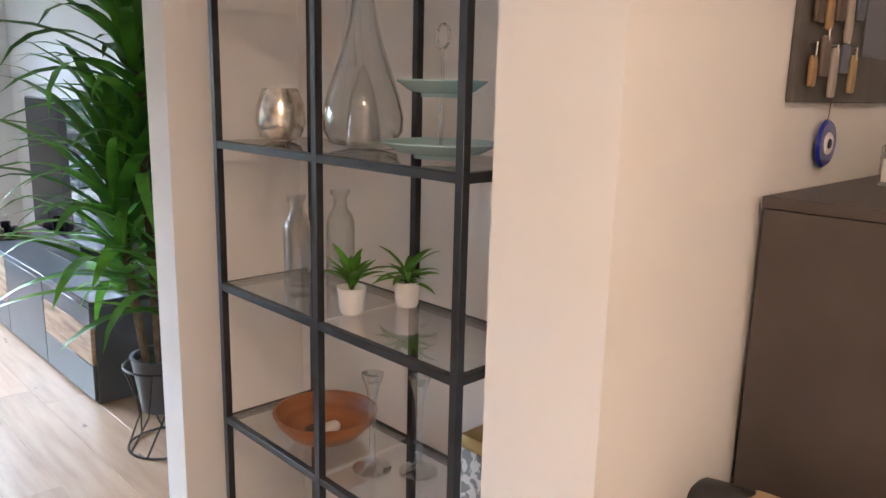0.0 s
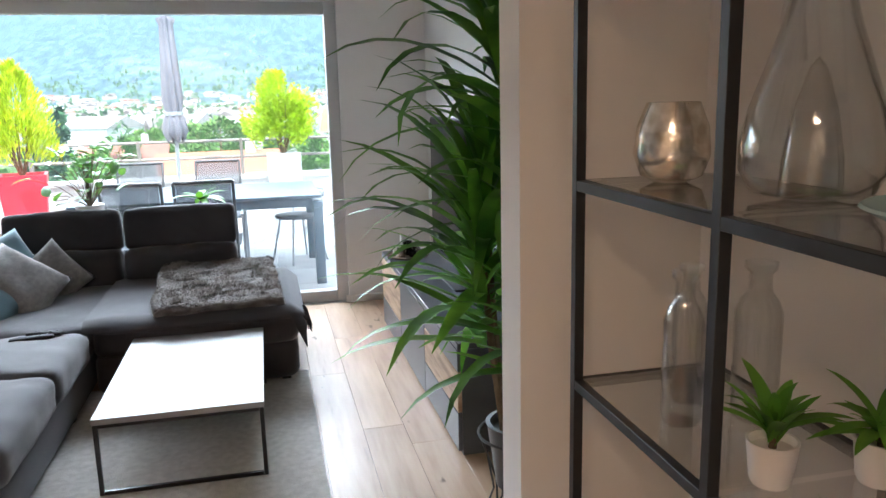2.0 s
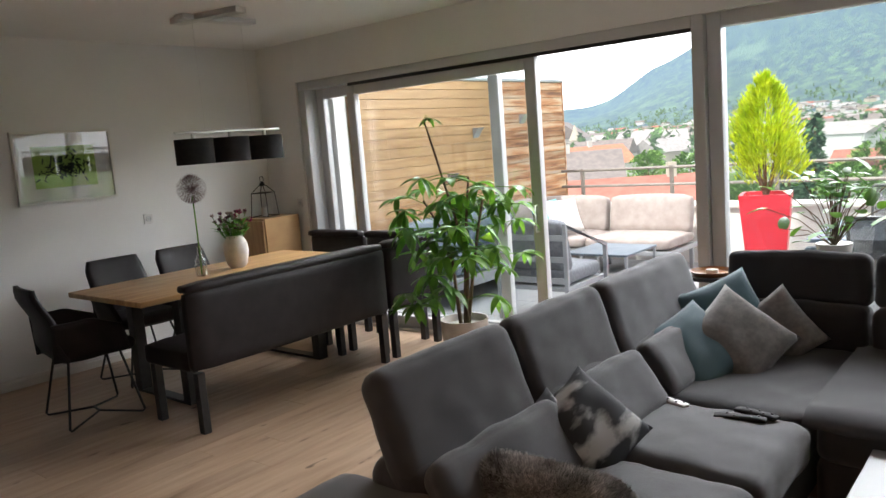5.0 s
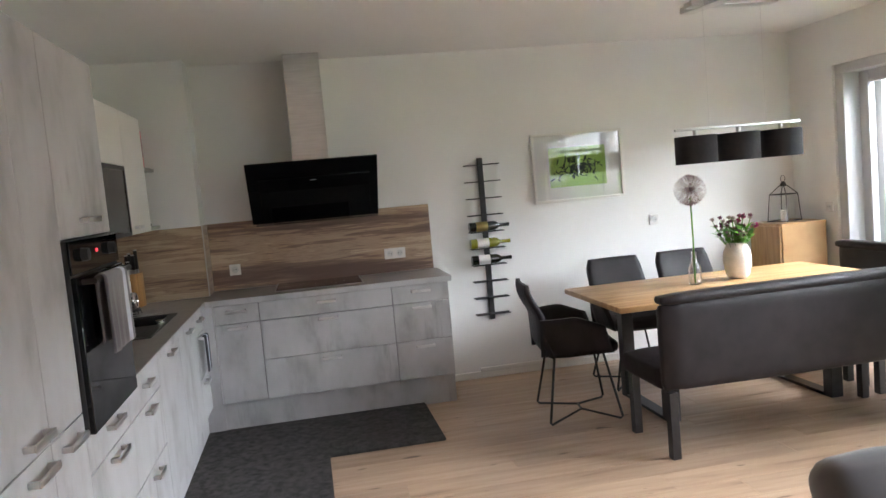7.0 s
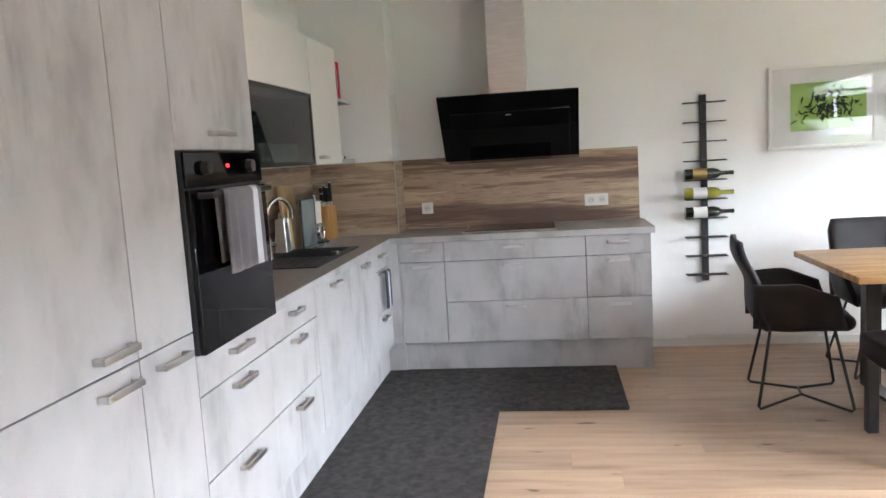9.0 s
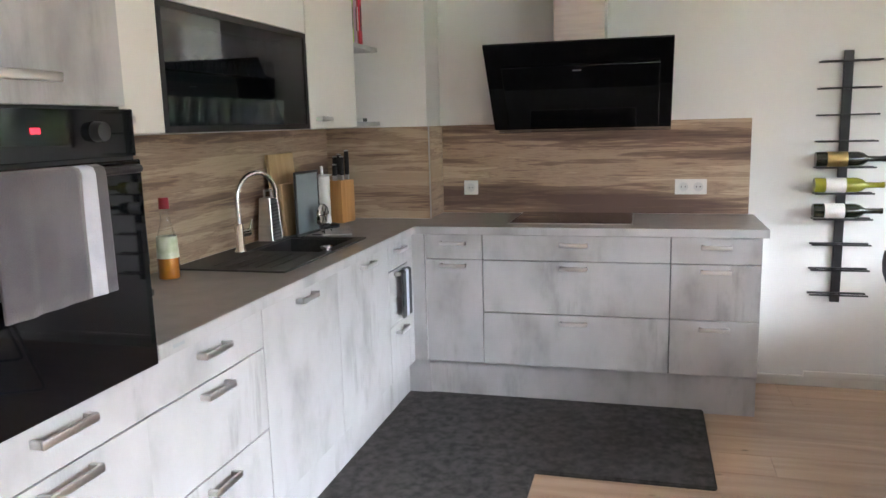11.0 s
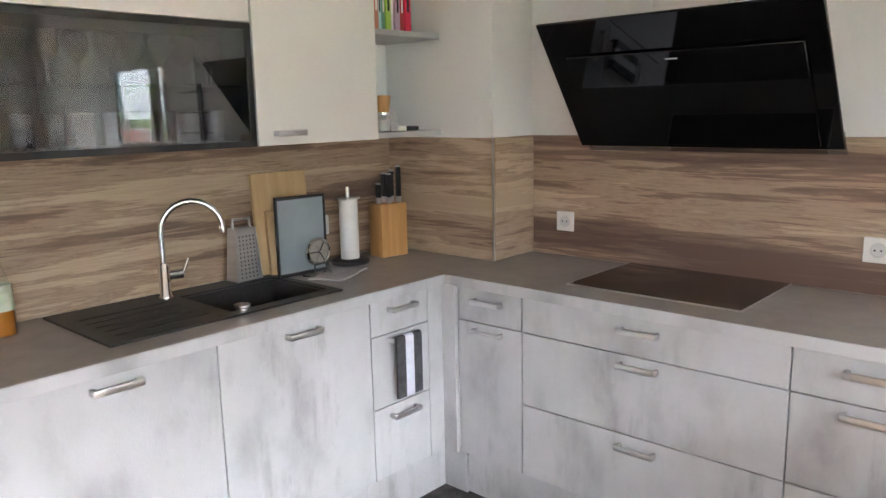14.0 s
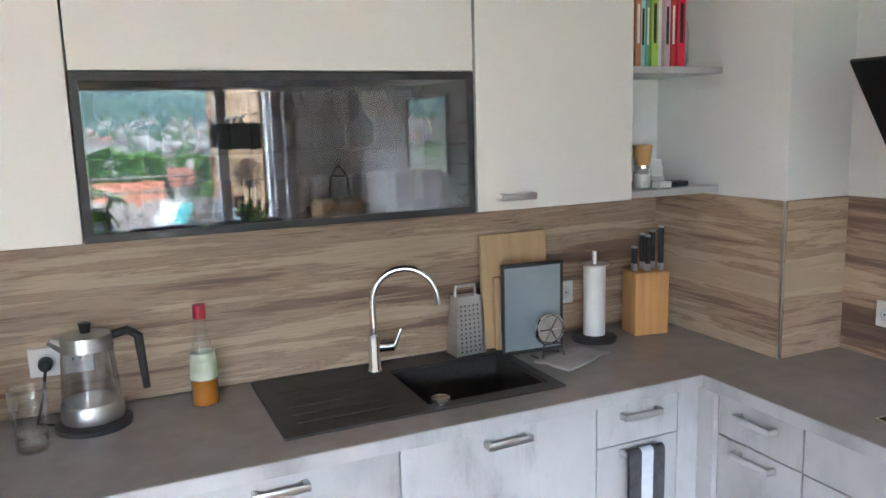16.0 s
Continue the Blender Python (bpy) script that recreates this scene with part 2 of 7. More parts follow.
def patina(m):
    """Lays soft upright streaks and ragged darker patches over a laminate."""
    n, l = m.node_tree.nodes, m.node_tree.links
    b = n["Principled BSDF"]
    src = b.inputs["Base Color"].links[0].from_socket
    mp = next(k for k in n if k.type == "MAPPING")
    out = []
    for scale, stretch, lo, hi in ((1.9, (1.0, 1.0, 0.8), 0.50, 0.60), (16.0, (1.0, 1.0, 0.16), 0.42, 0.62), (9.0, (1.0, 1.0, 0.7), 0.45, 0.62)):
        sc, nz, mr = n.new("ShaderNodeVectorMath"), n.new("ShaderNodeTexNoise"), n.new("ShaderNodeMapRange")
        sc.operation, sc.inputs[1].default_value = "MULTIPLY", stretch
        nz.inputs["Scale"].default_value, nz.inputs["Detail"].default_value, nz.inputs["Roughness"].default_value = scale, 7.0, 0.62
        mr.inputs["From Min"].default_value, mr.inputs["From Max"].default_value = lo, hi
        l.new(mp.outputs[0], sc.inputs[0])
        l.new(sc.outputs[0], nz.inputs["Vector"])
        l.new(nz.outputs["Fac"], mr.inputs["Value"])
        out.append(mr.outputs[0])
    a, c, e, mx = n.new("ShaderNodeMath"), n.new("ShaderNodeMath"), n.new("ShaderNodeMath"), n.new("ShaderNodeMixRGB")
    a.operation, c.operation, e.operation = "MULTIPLY", "MULTIPLY", "MULTIPLY"
    l.new(out[0], a.inputs[0])
    l.new(out[1], a.inputs[1])
    l.new(a.outputs[0], c.inputs[0])
    l.new(out[2], c.inputs[1])
    l.new(c.outputs[0], e.inputs[0])
    e.inputs[1].default_value = 0.75
    mx.inputs[2].default_value = (0.27, 0.262, 0.258, 1)
    l.new(e.outputs[0], mx.inputs[0])
    l.new(src, mx.inputs[1])
    l.new(mx.outputs[0], b.inputs["Base Color"])


patina(CONC)
BOWLW = M("turned acacia", (0.24, 0.085, 0.028), (0.38, 0.16, 0.06), 5, 0.35, 0.1, 90, stretch=(1, 1, 6))


# ---- mesh helpers ----
def thing(name, x, y, z, rz=0.0, label="", category="", group=""):
    o = new(name)
    o.empty_display_size = 0.1
    o.matrix_basis = pose(x, y, z, 0, 0, rz)
    return tagged(o, label, category, group)


def mesh(bm, mat, smooth=None):
    me = bpy.data.meshes.new("mesh")
    bmesh.ops.recalc_face_normals(bm, faces=bm.faces)
    bm.to_mesh(me)
    bm.free()
    me.materials.append(mat)
    if smooth is not None:
        me.shade_smooth()
        if smooth:
            me.set_sharp_from_angle(angle=radians(smooth))
    return me


def part(name, bm, mat, parent=None, label="", smooth=40):
    o = new(name, mesh(bm, mat, smooth) if not isinstance(bm, bpy.types.Mesh) else bm)
    o.parent = parent
    return tagged(o, label)


def solo(name, bm, mat, label="", category="", group="", kind="", smooth=40):
    return tagged(part(name, bm, mat, None, "", smooth), label, category, group, kind)


def box(x0, x1, y0, y1, z0, z1, b=0.0, seg=2, bm=None):
    t = bmesh.new()
    vs = [t.verts.new((x, y, z)) for x in (x0, x1) for y in (y0, y1) for z in (z0, z1)]
    for f in ((0, 1, 3, 2), (4, 6, 7, 5), (0, 4, 5, 1), (2, 3, 7, 6), (0, 2, 6, 4), (1, 5, 7, 3)):
        t.faces.new([vs[i] for i in f])
    if b:
        bmesh.ops.bevel(t, geom=list(t.edges), offset=b, segments=seg, profile=0.5, affect="EDGES")
    return t if bm is None else add(bm, t)


def add(bm, t, m=None):
    """Move the mesh t into bm."""
    if m is not None:
        bmesh.ops.transform(t, matrix=m, verts=t.verts)
    me = bpy.data.meshes.new("tmp")
    t.to_mesh(me)
    t.free()
    bm.from_mesh(me)
    bpy.data.meshes.remove(me)
    return bm


def lathe(prof, seg=28, bm=None, m=None):
    """A turned solid from (radius, height) pairs."""
    t = bmesh.new()
    rings = []
    for r, z in prof:
        if r < 1e-5:
            rings.append([t.verts.new((0, 0, z))])
        else:
            rings.append([t.verts.new((r * math.cos(2 * math.pi * i / seg), r * math.sin(2 * math.pi * i / seg), z)) for i in range(seg)])
    for a, b in zip(rings, rings[1:]):
        for i in range(seg):
            j = (i + 1) % seg
            if len(a) == 1 and len(b) > 1:
                t.faces.new((a[0], b[i], b[j]))
            elif len(b) == 1 and len(a) > 1:
                t.faces.new((a[i], a[j], b[0]))
            elif len(a) > 1:
                t.faces.new((a[i], a[j], b[j], b[i]))
    if m is not None:
        bmesh.ops.transform(t, matrix=m, verts=t.verts)
    return t if bm is None else add(bm, t)


def tube(pts, r, seg=8, bm=None, caps=True, square=False):
    """A round or square bar along points; r may be a list."""
    t = bmesh.new()
    pts = [Vector(p) for p in pts]
    rs = r if isinstance(r, (list, tuple)) else [r] * len(pts)
    if square:
        seg = 4
    rings, up = [], None
    for i, p in enumerate(pts):
        d = (pts[min(i + 1, len(pts) - 1)] - pts[max(i - 1, 0)]).normalized()
        if up is None:
            up = Vector((0, 0, 1)) if abs(d.z) < 0.9 else Vector((0, 1, 0))
        s = d.cross(up).normalized()
        up = s.cross(d).normalized()
        rings.append([t.verts.new(p + rs[i] * (1.414 if square else 1) * (s * math.cos(a) + up * math.sin(a))) for a in (2 * math.pi * (k + (0.5 if square else 0)) / seg for k in range(seg))])
    for a, b in zip(rings, rings[1:]):
        for k in range(seg):
            t.faces.new((a[k], a[(k + 1) % seg], b[(k + 1) % seg], b[k]))
    if caps:
        t.faces.new(rings[0][::-1])
        t.faces.new(rings[-1])
    return t if bm is None else add(bm, t)


def soft(w, d, h, r, n=10, puff=0.0, rough=0.0, seed=0, m=None):
    """An upholstered block of w x d x h about its centre, with rounded edges, a swollen middle and a little unevenness."""
    t = bmesh.new()
    bmesh.ops.create_cube(t, size=2.0)
    bmesh.ops.subdivide_edges(t, edges=list(t.edges), cuts=n, use_grid_fill=True)
    hx, hy, hz = w / 2, d / 2, h / 2
    for v in t.verts:
        u = v.co.copy()
        p = Vector((u.x * hx, u.y * hy, u.z * hz))
        c = Vector((max(-hx + r, min(hx - r, p.x)), max(-hy + r, min(hy - r, p.y)), max(-hz + r, min(hz - r, p.z))))
        q = p - c
        if q.length > 1e-6:
            p = c + q.normalized() * min(r, q.length) if q.length > r else p
        k = puff * (1 - u.x ** 2) * (1 - u.y ** 2) * (1 if abs(u.z) > 0.99 else abs(u.z))
        p.z += k * (1 if u.z > 0 else -1)
        p.y += puff * 0.4 * (1 - u.x ** 2) * (1 - u.z ** 2) * u.y
        if rough:
            p += rough * noise.noise_vector(p * 7 + Vector((seed, seed * 2, 0))) + 0.6 * rough * noise.noise_vector(Vector((p.x * 24, p.y * 9, p.z * 14)) + Vector((seed, 0, seed)))
        v.co = p
    if m is not None:
        bmesh.ops.transform(t, matrix=m, verts=t.verts)
    return t


def pillow(s, thick, n=14, seed=0, fuzz=0.0, s2=None):
    """A scatter cushion lying flat, with pinched corners."""
    t = bmesh.new()
    s2 = s2 or s
    for side in (1, -1):
        g = [[None] * (n + 1) for _ in range(n + 1)]
        for i in range(n + 1):
            for j in range(n + 1):
                u, v = 2 * i / n - 1, 2 * j / n - 1
                k = (max(0, 1 - u ** 4) * max(0, 1 - v ** 4)) ** 0.6
                x = u * s / 2 * (1 - 0.08 * (1 - v * v))
                y = v * s2 / 2 * (1 - 0.08 * (1 - u * u))
                z = side * thick / 2 * k
                q = noise.noise_vector(Vector((x * 9 + seed, y * 9, side)))
                g[i][j] = t.verts.new((x + 0.006 * q.x * k, y + 0.006 * q.y * k, z + 0.012 * q.z * k + fuzz * k * noise.noise(Vector((x * 60, y * 60, seed)))))
        for i in range(n):
            for j in range(n):
                t.faces.new((g[i][j], g[i + 1][j], g[i + 1][j + 1], g[i][j + 1]))
    bmesh.ops.remove_doubles(t, verts=t.verts, dist=0.0015)
    return t


def wall_with(name, x0, x1, y0, y1, z0, z1, mat=None):
    return solo(name, box(x0, x1, y0, y1, z0, z1), mat or WALL, kind="structure", smooth=None)


# ---- the shell of the flat ----
H = 2.54
solo("floor", box(-5.96, 2.7, -1.4, 6.25, -0.2, -0.012), SUBFLOOR, kind="structure", smooth=None)
solo("ceiling", box(-5.96, 2.7, -1.4, 6.62, H, H + 0.3), CEIL, kind="structure", smooth=None)
wall_with("wall_west", -5.96, -5.76, 0.66, 6.6, -0.05, H)
wall_with("wall_south", -5.76, -1.55, 0.66, 0.86, -0.05, H)
wall_with("column", -5.76, -5.49, 0.86, 1.45, -0.05, H)
wall_with("wall_hall_west", -1.75, -1.55, -1.2, 0.66, -0.05, H)
wall_with("wall_hall_south", -1.75, 2.7, -1.4, -1.2, -0.05, H)
wall_with("wall_hall_east", 2.5, 2.7, -1.2, 0.71, -0.05, H)
wall_with("wall_stub_south", 0.87, 2.7, 0.71, 0.955, -0.05, H)
wall_with("wall_niche_back", 1.31, 1.5, 0.955, 2.21, -0.05, H)
wall_with("wall_stub_north", 0.87, 1.73, 2.21, 2.345, -0.05, H)
wall_with("wall_east", 1.53, 1.73, 2.345, 6.6, -0.05, H)
wall_with("wall_north_right", 0.90, 1.53, 6.22, 6.6, -0.05, H)
wall_with("wall_north_left", -5.76, -5.24, 6.22, 6.6, -0.05, H)
wall_with("wall_north_lintel", -5.24, 0.90, 6.22, 6.6, 2.18, H)


def skirting(name, x0, x1, y0, y1):
    solo(name, box(x0, x1, y0, y1, 0.0, 0.055, 0.003, 1), WHITE, kind="structure")


skirting("baseboard_west", -5.76, -5.745, 3.12, 6.22)
skirting("baseboard_north", 0.87, 1.53, 6.205, 6.22)
skirting("baseboard_north_left", -5.745, -5.24, 6.205, 6.22)
skirting("baseboard_stub", 0.855, 0.87, 0.71, 0.955)
skirting("baseboard_stub_side", 0.87, 2.4, 0.695, 0.71)
skirting("baseboard_stub_north", 0.855, 0.87, 2.21, 2.345)
skirting("baseboard_east", 1.515, 1.53, 2.36, 6.205)


# ---- window front ----
def frame_bars(parent, x0, x1, z0, z1, y, t=0.07, d=0.07, name="window_frame", mat=UPVC):
    for a, b, c, e in ((x0, x0 + t, z0, z1), (x1 - t, x1, z0, z1), (x0 + t, x1 - t, z1 - t, z1), (x0 + t, x1 - t, z0, z0 + t)):
        part(name, box(a, b, y, y + d, c, e, 0.006), mat, parent)


window_1 = tagged(new("window_1"), kind="structure")
frame_bars(window_1, -1.54, 0.90, 0.0, 2.18, 6.28, 0.085, 0.09)
p = part("pane", box(-1.47, 0.83, 6.325, 6.333, 0.07, 2.11), PANE, window_1, smooth=None)
p.visible_shadow = False
door_1 = tagged(new("door_1"), kind="structure")
part("window_frame", box(-5.24, -1.62, 6.24, 6.40, 2.11, 2.18, 0.006), UPVC, door_1)
part("window_frame", box(-5.24, -5.15, 6.24, 6.46, 0.0, 2.11, 0.006), UPVC, door_1)
part("window_frame", box(-1.62, -1.545, 6.24, 6.44, 0.0, 2.18, 0.006), UPVC, door_1)
part("threshold", box(-5.15, -1.62, 6.22, 6.46, -0.01, 0.025, 0.004), STEEL, door_1)
part("track", box(-4.6, -1.62, 6.25, 6.262, 2.085, 2.11), BLACKM, door_1)
frame_bars(door_1, -5.15, -3.14, 0.025, 2.11, 6.375, 0.09, 0.06, "fixed_frame")
p = part("pane", box(-5.07, -3.22, 6.40, 6.408, 0.1, 2.03), PANE, door_1, smooth=None)
p.visible_shadow = False
door_2 = tagged(new("door_2"), kind="structure")
frame_bars(door_2, -4.64, -2.74, 0.025, 2.10, 6.265, 0.09, 0.06, "sliding_frame")
p = part("pane", box(-4.56, -2.82, 6.29, 6.298, 0.1, 2.02), PANE, door_2, smooth=None)
p.visible_shadow = False
_h = tube([(-2.785, 6.262, 0.86), (-2.785, 6.225, 0.86), (-2.785, 6.225, 1.05), (-2.785, 6.262, 1.05)], 0.009, 8)
part("door_handle", _h, STEEL, door_2)


# ---- kitchen ----
def handle(parent, cx, cz, y, L=0.135):
    """A rounded bar handle proud of a front at y."""
    t = box(cx - L / 2, cx + L / 2, y - 0.034, y - 0.025, cz - 0.010, cz + 0.010, 0.004)
    for s in (-1, 1):
        box(cx + s * L / 2 - (0.014 if s > 0 else 0), cx + s * L / 2 + (0 if s > 0 else 0.014), y - 0.027, y + 0.0, cz - 0.009, cz + 0.009, 0.003, bm=t)
    part("handle", t, STEEL, parent)


def base_unit(x, y, rz, w, fronts, label, plinth=True, body=0.868):
    """A unit with its front at local y=0 facing -y, its body behind, from local x=0 to w. fronts: (z0, z1, kind, handle x, handle z)."""
    u = thing("base_cabinet", x, y, 0, rz, label, "kitchen cabinet", "base cabinets of the fitted kitchen")
    part("body", box(0.001, w - 0.001, 0.021, 0.57, 0.20, body), CONC, u, smooth=None)
    if plinth:
        part("plinth", box(0.0, w, 0.05, 0.066, 0.0, 0.199), CONC, u, smooth=None)
    # Black sheet added behind the fronts to put shade into the gaps.
    part("gasket", box(0.0004, w - 0.0004, 0.0192, 0.0208, 0.203, min(body, 0.868)), BLACKM, u, smooth=None)
    for z0, z1, kind, hx, hz in fronts:
        f = part(kind, box(0.002, w - 0.002, 0, 0.019, z0 + 0.002, z1 - 0.002, 0.0015, 1), CONC, u)
        if hx is not None:
            handle(f, hx, hz, 0.0)
    return u


D3 = lambda w: [(0.205, 0.475, "drawer_front", w / 2, 0.435), (0.475, 0.742, "drawer_front", w / 2, 0.71), (0.742, 0.87, "drawer_front", w / 2, 0.825)]
# the run under the sink, whose fronts face +y: turned by 180 degrees
FY, FX = 1.44, -5.20
base_unit(-3.04, FY, 180, 0.585, D3(0.585), "grey concrete-look base cabinet with three drawers beside the oven tower")
base_unit(-3.625, FY, 180, 0.60, [(0.205, 0.87, "door", 0.30, 0.835)], "grey concrete-look dishwasher front with one bar handle")
base_unit(-4.225, FY, 180, 0.59, [(0.205, 0.87, "door", 0.30, 0.835)], "grey concrete-look sink cabinet door with one bar handle", body=0.70)
base_unit(-4.815, FY, 180, 0.29, [(0.205, 0.475, "drawer_front", 0.145, 0.435), (0.475, 0.742, "drawer_front", 0.145, 0.72), (0.742, 0.87, "drawer_front", 0.145, 0.83)], "narrow grey concrete-look drawer cabinet with a towel on its handle")
u = thing("corner_filler", -5.105, FY, 0, 180, "grey concrete-look corner filler panels", "kitchen cabinet")
part("panel", box(0, 0.08, 0, 0.019, 0.205, 0.87), CONC, u, smooth=None)
part("panel", box(0.076, 0.095, -0.065, -0.0, 0.205, 0.87), CONC, u, smooth=None)
part("plinth", box(-0.01, 0.146, 0.05, 0.066, 0, 0.2), CONC, u, smooth=None)
part("plinth", box(0.13, 0.146, -0.066, 0.05, 0, 0.2), CONC, u, smooth=None)
# the run under the hob, whose fronts face +x
base_unit(FX, 1.505, 90, 0.297, [(0.205, 0.742, "door", 0.148, 0.712), (0.742, 0.87, "drawer_front", 0.148, 0.825)], "narrow grey concrete-look cabinet with a drawer over a door")
base_unit(FX, 1.802, 90, 0.90, D3(0.90), "wide grey concrete-look cabinet with three drawers under the hob")
base_unit(FX, 2.702, 90, 0.40, D3(0.40), "grey concrete-look cabinet with three drawers at the open end")
# sink bowl opening: x -4.74..-4.40, y 0.99..1.31
cuts_x = [-5.755, -5.485, -5.185, -4.74, -4.36, -3.085]
cuts_y = [0.865, 0.99, 1.31, 1.455, 3.125]


def top_has(x, y):
    if y > 1.455:
        return x < -5.185
    return x > -5.485 and not (-4.74 < x < -4.36 and 0.99 < y < 1.31)


def slab(test, xs, ys, z0, z1):
    """A flat slab made of the cells of a grid for which test(x, y) holds, closed all round."""
    t, vv = bmesh.new(), {}

    def v(i, j, z):
        if (i, j, z) not in vv:
            vv[i, j, z] = t.verts.new((xs[i], ys[j], z))
        return vv[i, j, z]

    on = lambda i, j: 0 <= i < len(xs) - 1 and 0 <= j < len(ys) - 1 and test((xs[i] + xs[i + 1]) / 2, (ys[j] + ys[j + 1]) / 2)
    for i in range(len(xs) - 1):
        for j in range(len(ys) - 1):
            if on(i, j):
                for z in (z0, z1):
                    t.faces.new((v(i, j, z), v(i + 1, j, z), v(i + 1, j + 1, z), v(i, j + 1, z)))
                for di, dj, a, b in ((-1, 0, (i, j), (i, j + 1)), (1, 0, (i + 1, j), (i + 1, j + 1)), (0, -1, (i, j), (i + 1, j)), (0, 1, (i, j + 1), (i + 1, j + 1))):
                    if not on(i + di, j + dj):
                        t.faces.new((v(*a, z0), v(*b, z0), v(*b, z1), v(*a, z1)))
    return t


worktop = thing("worktop", 0, 0, 0, 0, "grey-brown stone-look kitchen worktop in an L", "worktop")
part("slab", slab(lambda x, y: top_has(x, y) and y < 1.455, cuts_x, cuts_y, 0.871, 0.91), WORKTOP, worktop, smooth=None)
part("slab", slab(lambda x, y: top_has(x, y) and y > 1.455, cuts_x, cuts_y, 0.871, 0.91), WORKTOP, worktop, smooth=None)
for q in ((-5.188, -3.085, 1.4552, 1.4605), (-5.185, -5.1797, 1.461, 3.125)):
    part("edge_strip", box(*q, 0.872, 0.9095, 0.001, 1), CONC, worktop, "paler grey edge strip")

# sink
sink = thing("sink", -4.35, 1.13, 0.91, 0, "black granite-composite sink with draining board set in the worktop", "sink")
part("rim", slab(lambda x, y: not (-0.39 < x < -0.01 and -0.14 < y < 0.18), [-0.42, -0.39, -0.01, 0.39], [-0.235, -0.14, 0.18, 0.225], 0.0, 0.007), M("black composite", (0.022, 0.021, 0.021), (0.035, 0.033, 0.032), 60, 0.45, 0.15, 500), sink, smooth=None)
SINKM = sink.children[0].data.materials[0]
b = bmesh.new()
for q in ((-0.39, -0.383, -0.14, 0.18), (-0.017, -0.01, -0.14, 0.18), (-0.383, -0.017, -0.14, -0.133), (-0.383, -0.017, 0.173, 0.18)):
    box(*q, -0.18, 0.0, bm=b)
box(-0.39, -0.01, -0.14, 0.18, -0.187, -0.18, bm=b)
part("bowl", b, SINKM, sink, smooth=None)
b = bmesh.new()
for i in range(5):
    box(0.04, 0.34, -0.10 + i * 0.06, -0.093 + i * 0.06, 0.007, 0.0095, 0.001, 1, bm=b)
part("draining_ribs", b, SINKM, sink)
part("drain_knob", lathe([(0, 0.007), (0.02, 0.007), (0.02, 0.016), (0.026, 0.02), (0.026, 0.027), (0, 0.029)], 20, m=Matrix.Translation((-0.04, 0.195, 0))), CHROME, sink)
tap = thing("tap", -4.325, 0.972, 0.917, 0, "chrome swan-neck kitchen tap with a side lever", "tap")
part("base", lathe([(0, 0), (0.024, 0), (0.024, 0.006), (0.019, 0.012), (0.019, 0.11), (0.014, 0.118), (0, 0.118)], 20), CHROME, tap)
arc = [(0, 0, 0.11), (0, 0, 0.22)] + [(-0.115 * (1 - math.cos(a)) * 0.8, 0.115 * (1 - math.cos(a)) * 0.35, 0.22 + 0.10 * math.sin(a)) for a in [math.pi * k / 12 for k in range(1, 12)]] + [(-0.187, 0.075, 0.205)]
part("spout", tube(arc, 0.0105, 12), CHROME, tap)
part("lever", tube([(-0.015, 0, 0.075), (-0.06, 0.01, 0.075), (-0.065, 0.01, 0.08), (-0.085, 0.012, 0.125)], [0.016, 0.016, 0.008, 0.005], 10), CHROME, tap)

# hob
hob = thing("hob", -5.555, 2.22, 0.91, 0, "black glass induction hob set in the worktop", "hob")
part("glass_plate", box(-0.245, 0.245, -0.30, 0.30, 0, 0.006, 0.002, 1), M("hob glass", (0.018, 0.014, 0.012), rough=0.03, coat=0.5), hob)
part("steel_edge", slab(lambda x, y: not (abs(x) < 0.245 and abs(y) < 0.30), [-0.25, -0.245, 0.245, 0.25], [-0.305, -0.30, 0.30, 0.305], 0, 0.005), STEEL, hob, smooth=None)

# splashback: three panels between worktop and wall units
def panel(name, *q):
    solo(name, box(*q, 0.0015, 1), SPLASH, kind="structure")


panel("splashback_south", -5.485, -3.085, 0.86, 0.872, 0.912, 1.405)
panel("splashback_column_east", -5.49, -5.478, 0.873, 1.462, 0.912, 1.405)
panel("splashback_column_north", -5.76, -5.491, 1.45, 1.462, 0.912, 1.405)
panel("splashback_west", -5.76, -5.748, 1.463, 3.10, 0.912, 1.405)
solo("splashback_trim", box(-5.4785, -5.474, 1.459, 1.466, 0.912, 1.406), STEEL, kind="structure")

# tall units, facing +y
def tall(x, w, fronts, label, name="tall_cabinet"):
    u = thing(name, x, FY, 0, 180, label, "tall kitchen cabinet")
    part("body", box(0.001, w - 0.001, 0.021, 0.57, 0.0, 2.1), CONC, u, smooth=None)
    # Added black sheet again, so that the gaps between doors look shaded.
    part("gasket", box(0.0004, w - 0.0004, 0.0192, 0.0208, 0.2, 2.098), BLACKM, u, smooth=None)
    for z0, z1, hx, hz in fronts:
        f = part("door", box(0.002, w - 0.002, 0, 0.019, z0 + 0.002, z1 - 0.002, 0.0015, 1), CONC, u)
        if hx is not None:
            handle(f, hx, hz, 0.0, 0.16)
    return u


tall(-2.175, 0.30, [(0.14, 0.945, 0.15, 0.90), (0.945, 2.1, None, 0)], "narrow grey concrete-look tall cabinet with two doors")
tall(-1.57, 0.605, [(0.14, 0.945, 0.49, 0.90), (0.945, 2.1, 0.49, 0.99)], "grey concrete-look tall fridge cabinet with two doors")
ov = tall(-2.475, 0.60, [(0.205, 0.475, 0.30, 0.43), (0.475, 0.742, 0.30, 0.71), (0.742, 0.868, 0.30, 0.825), (1.475, 2.1, 0.30, 1.53)], "grey concrete-look oven tower with three drawers below")
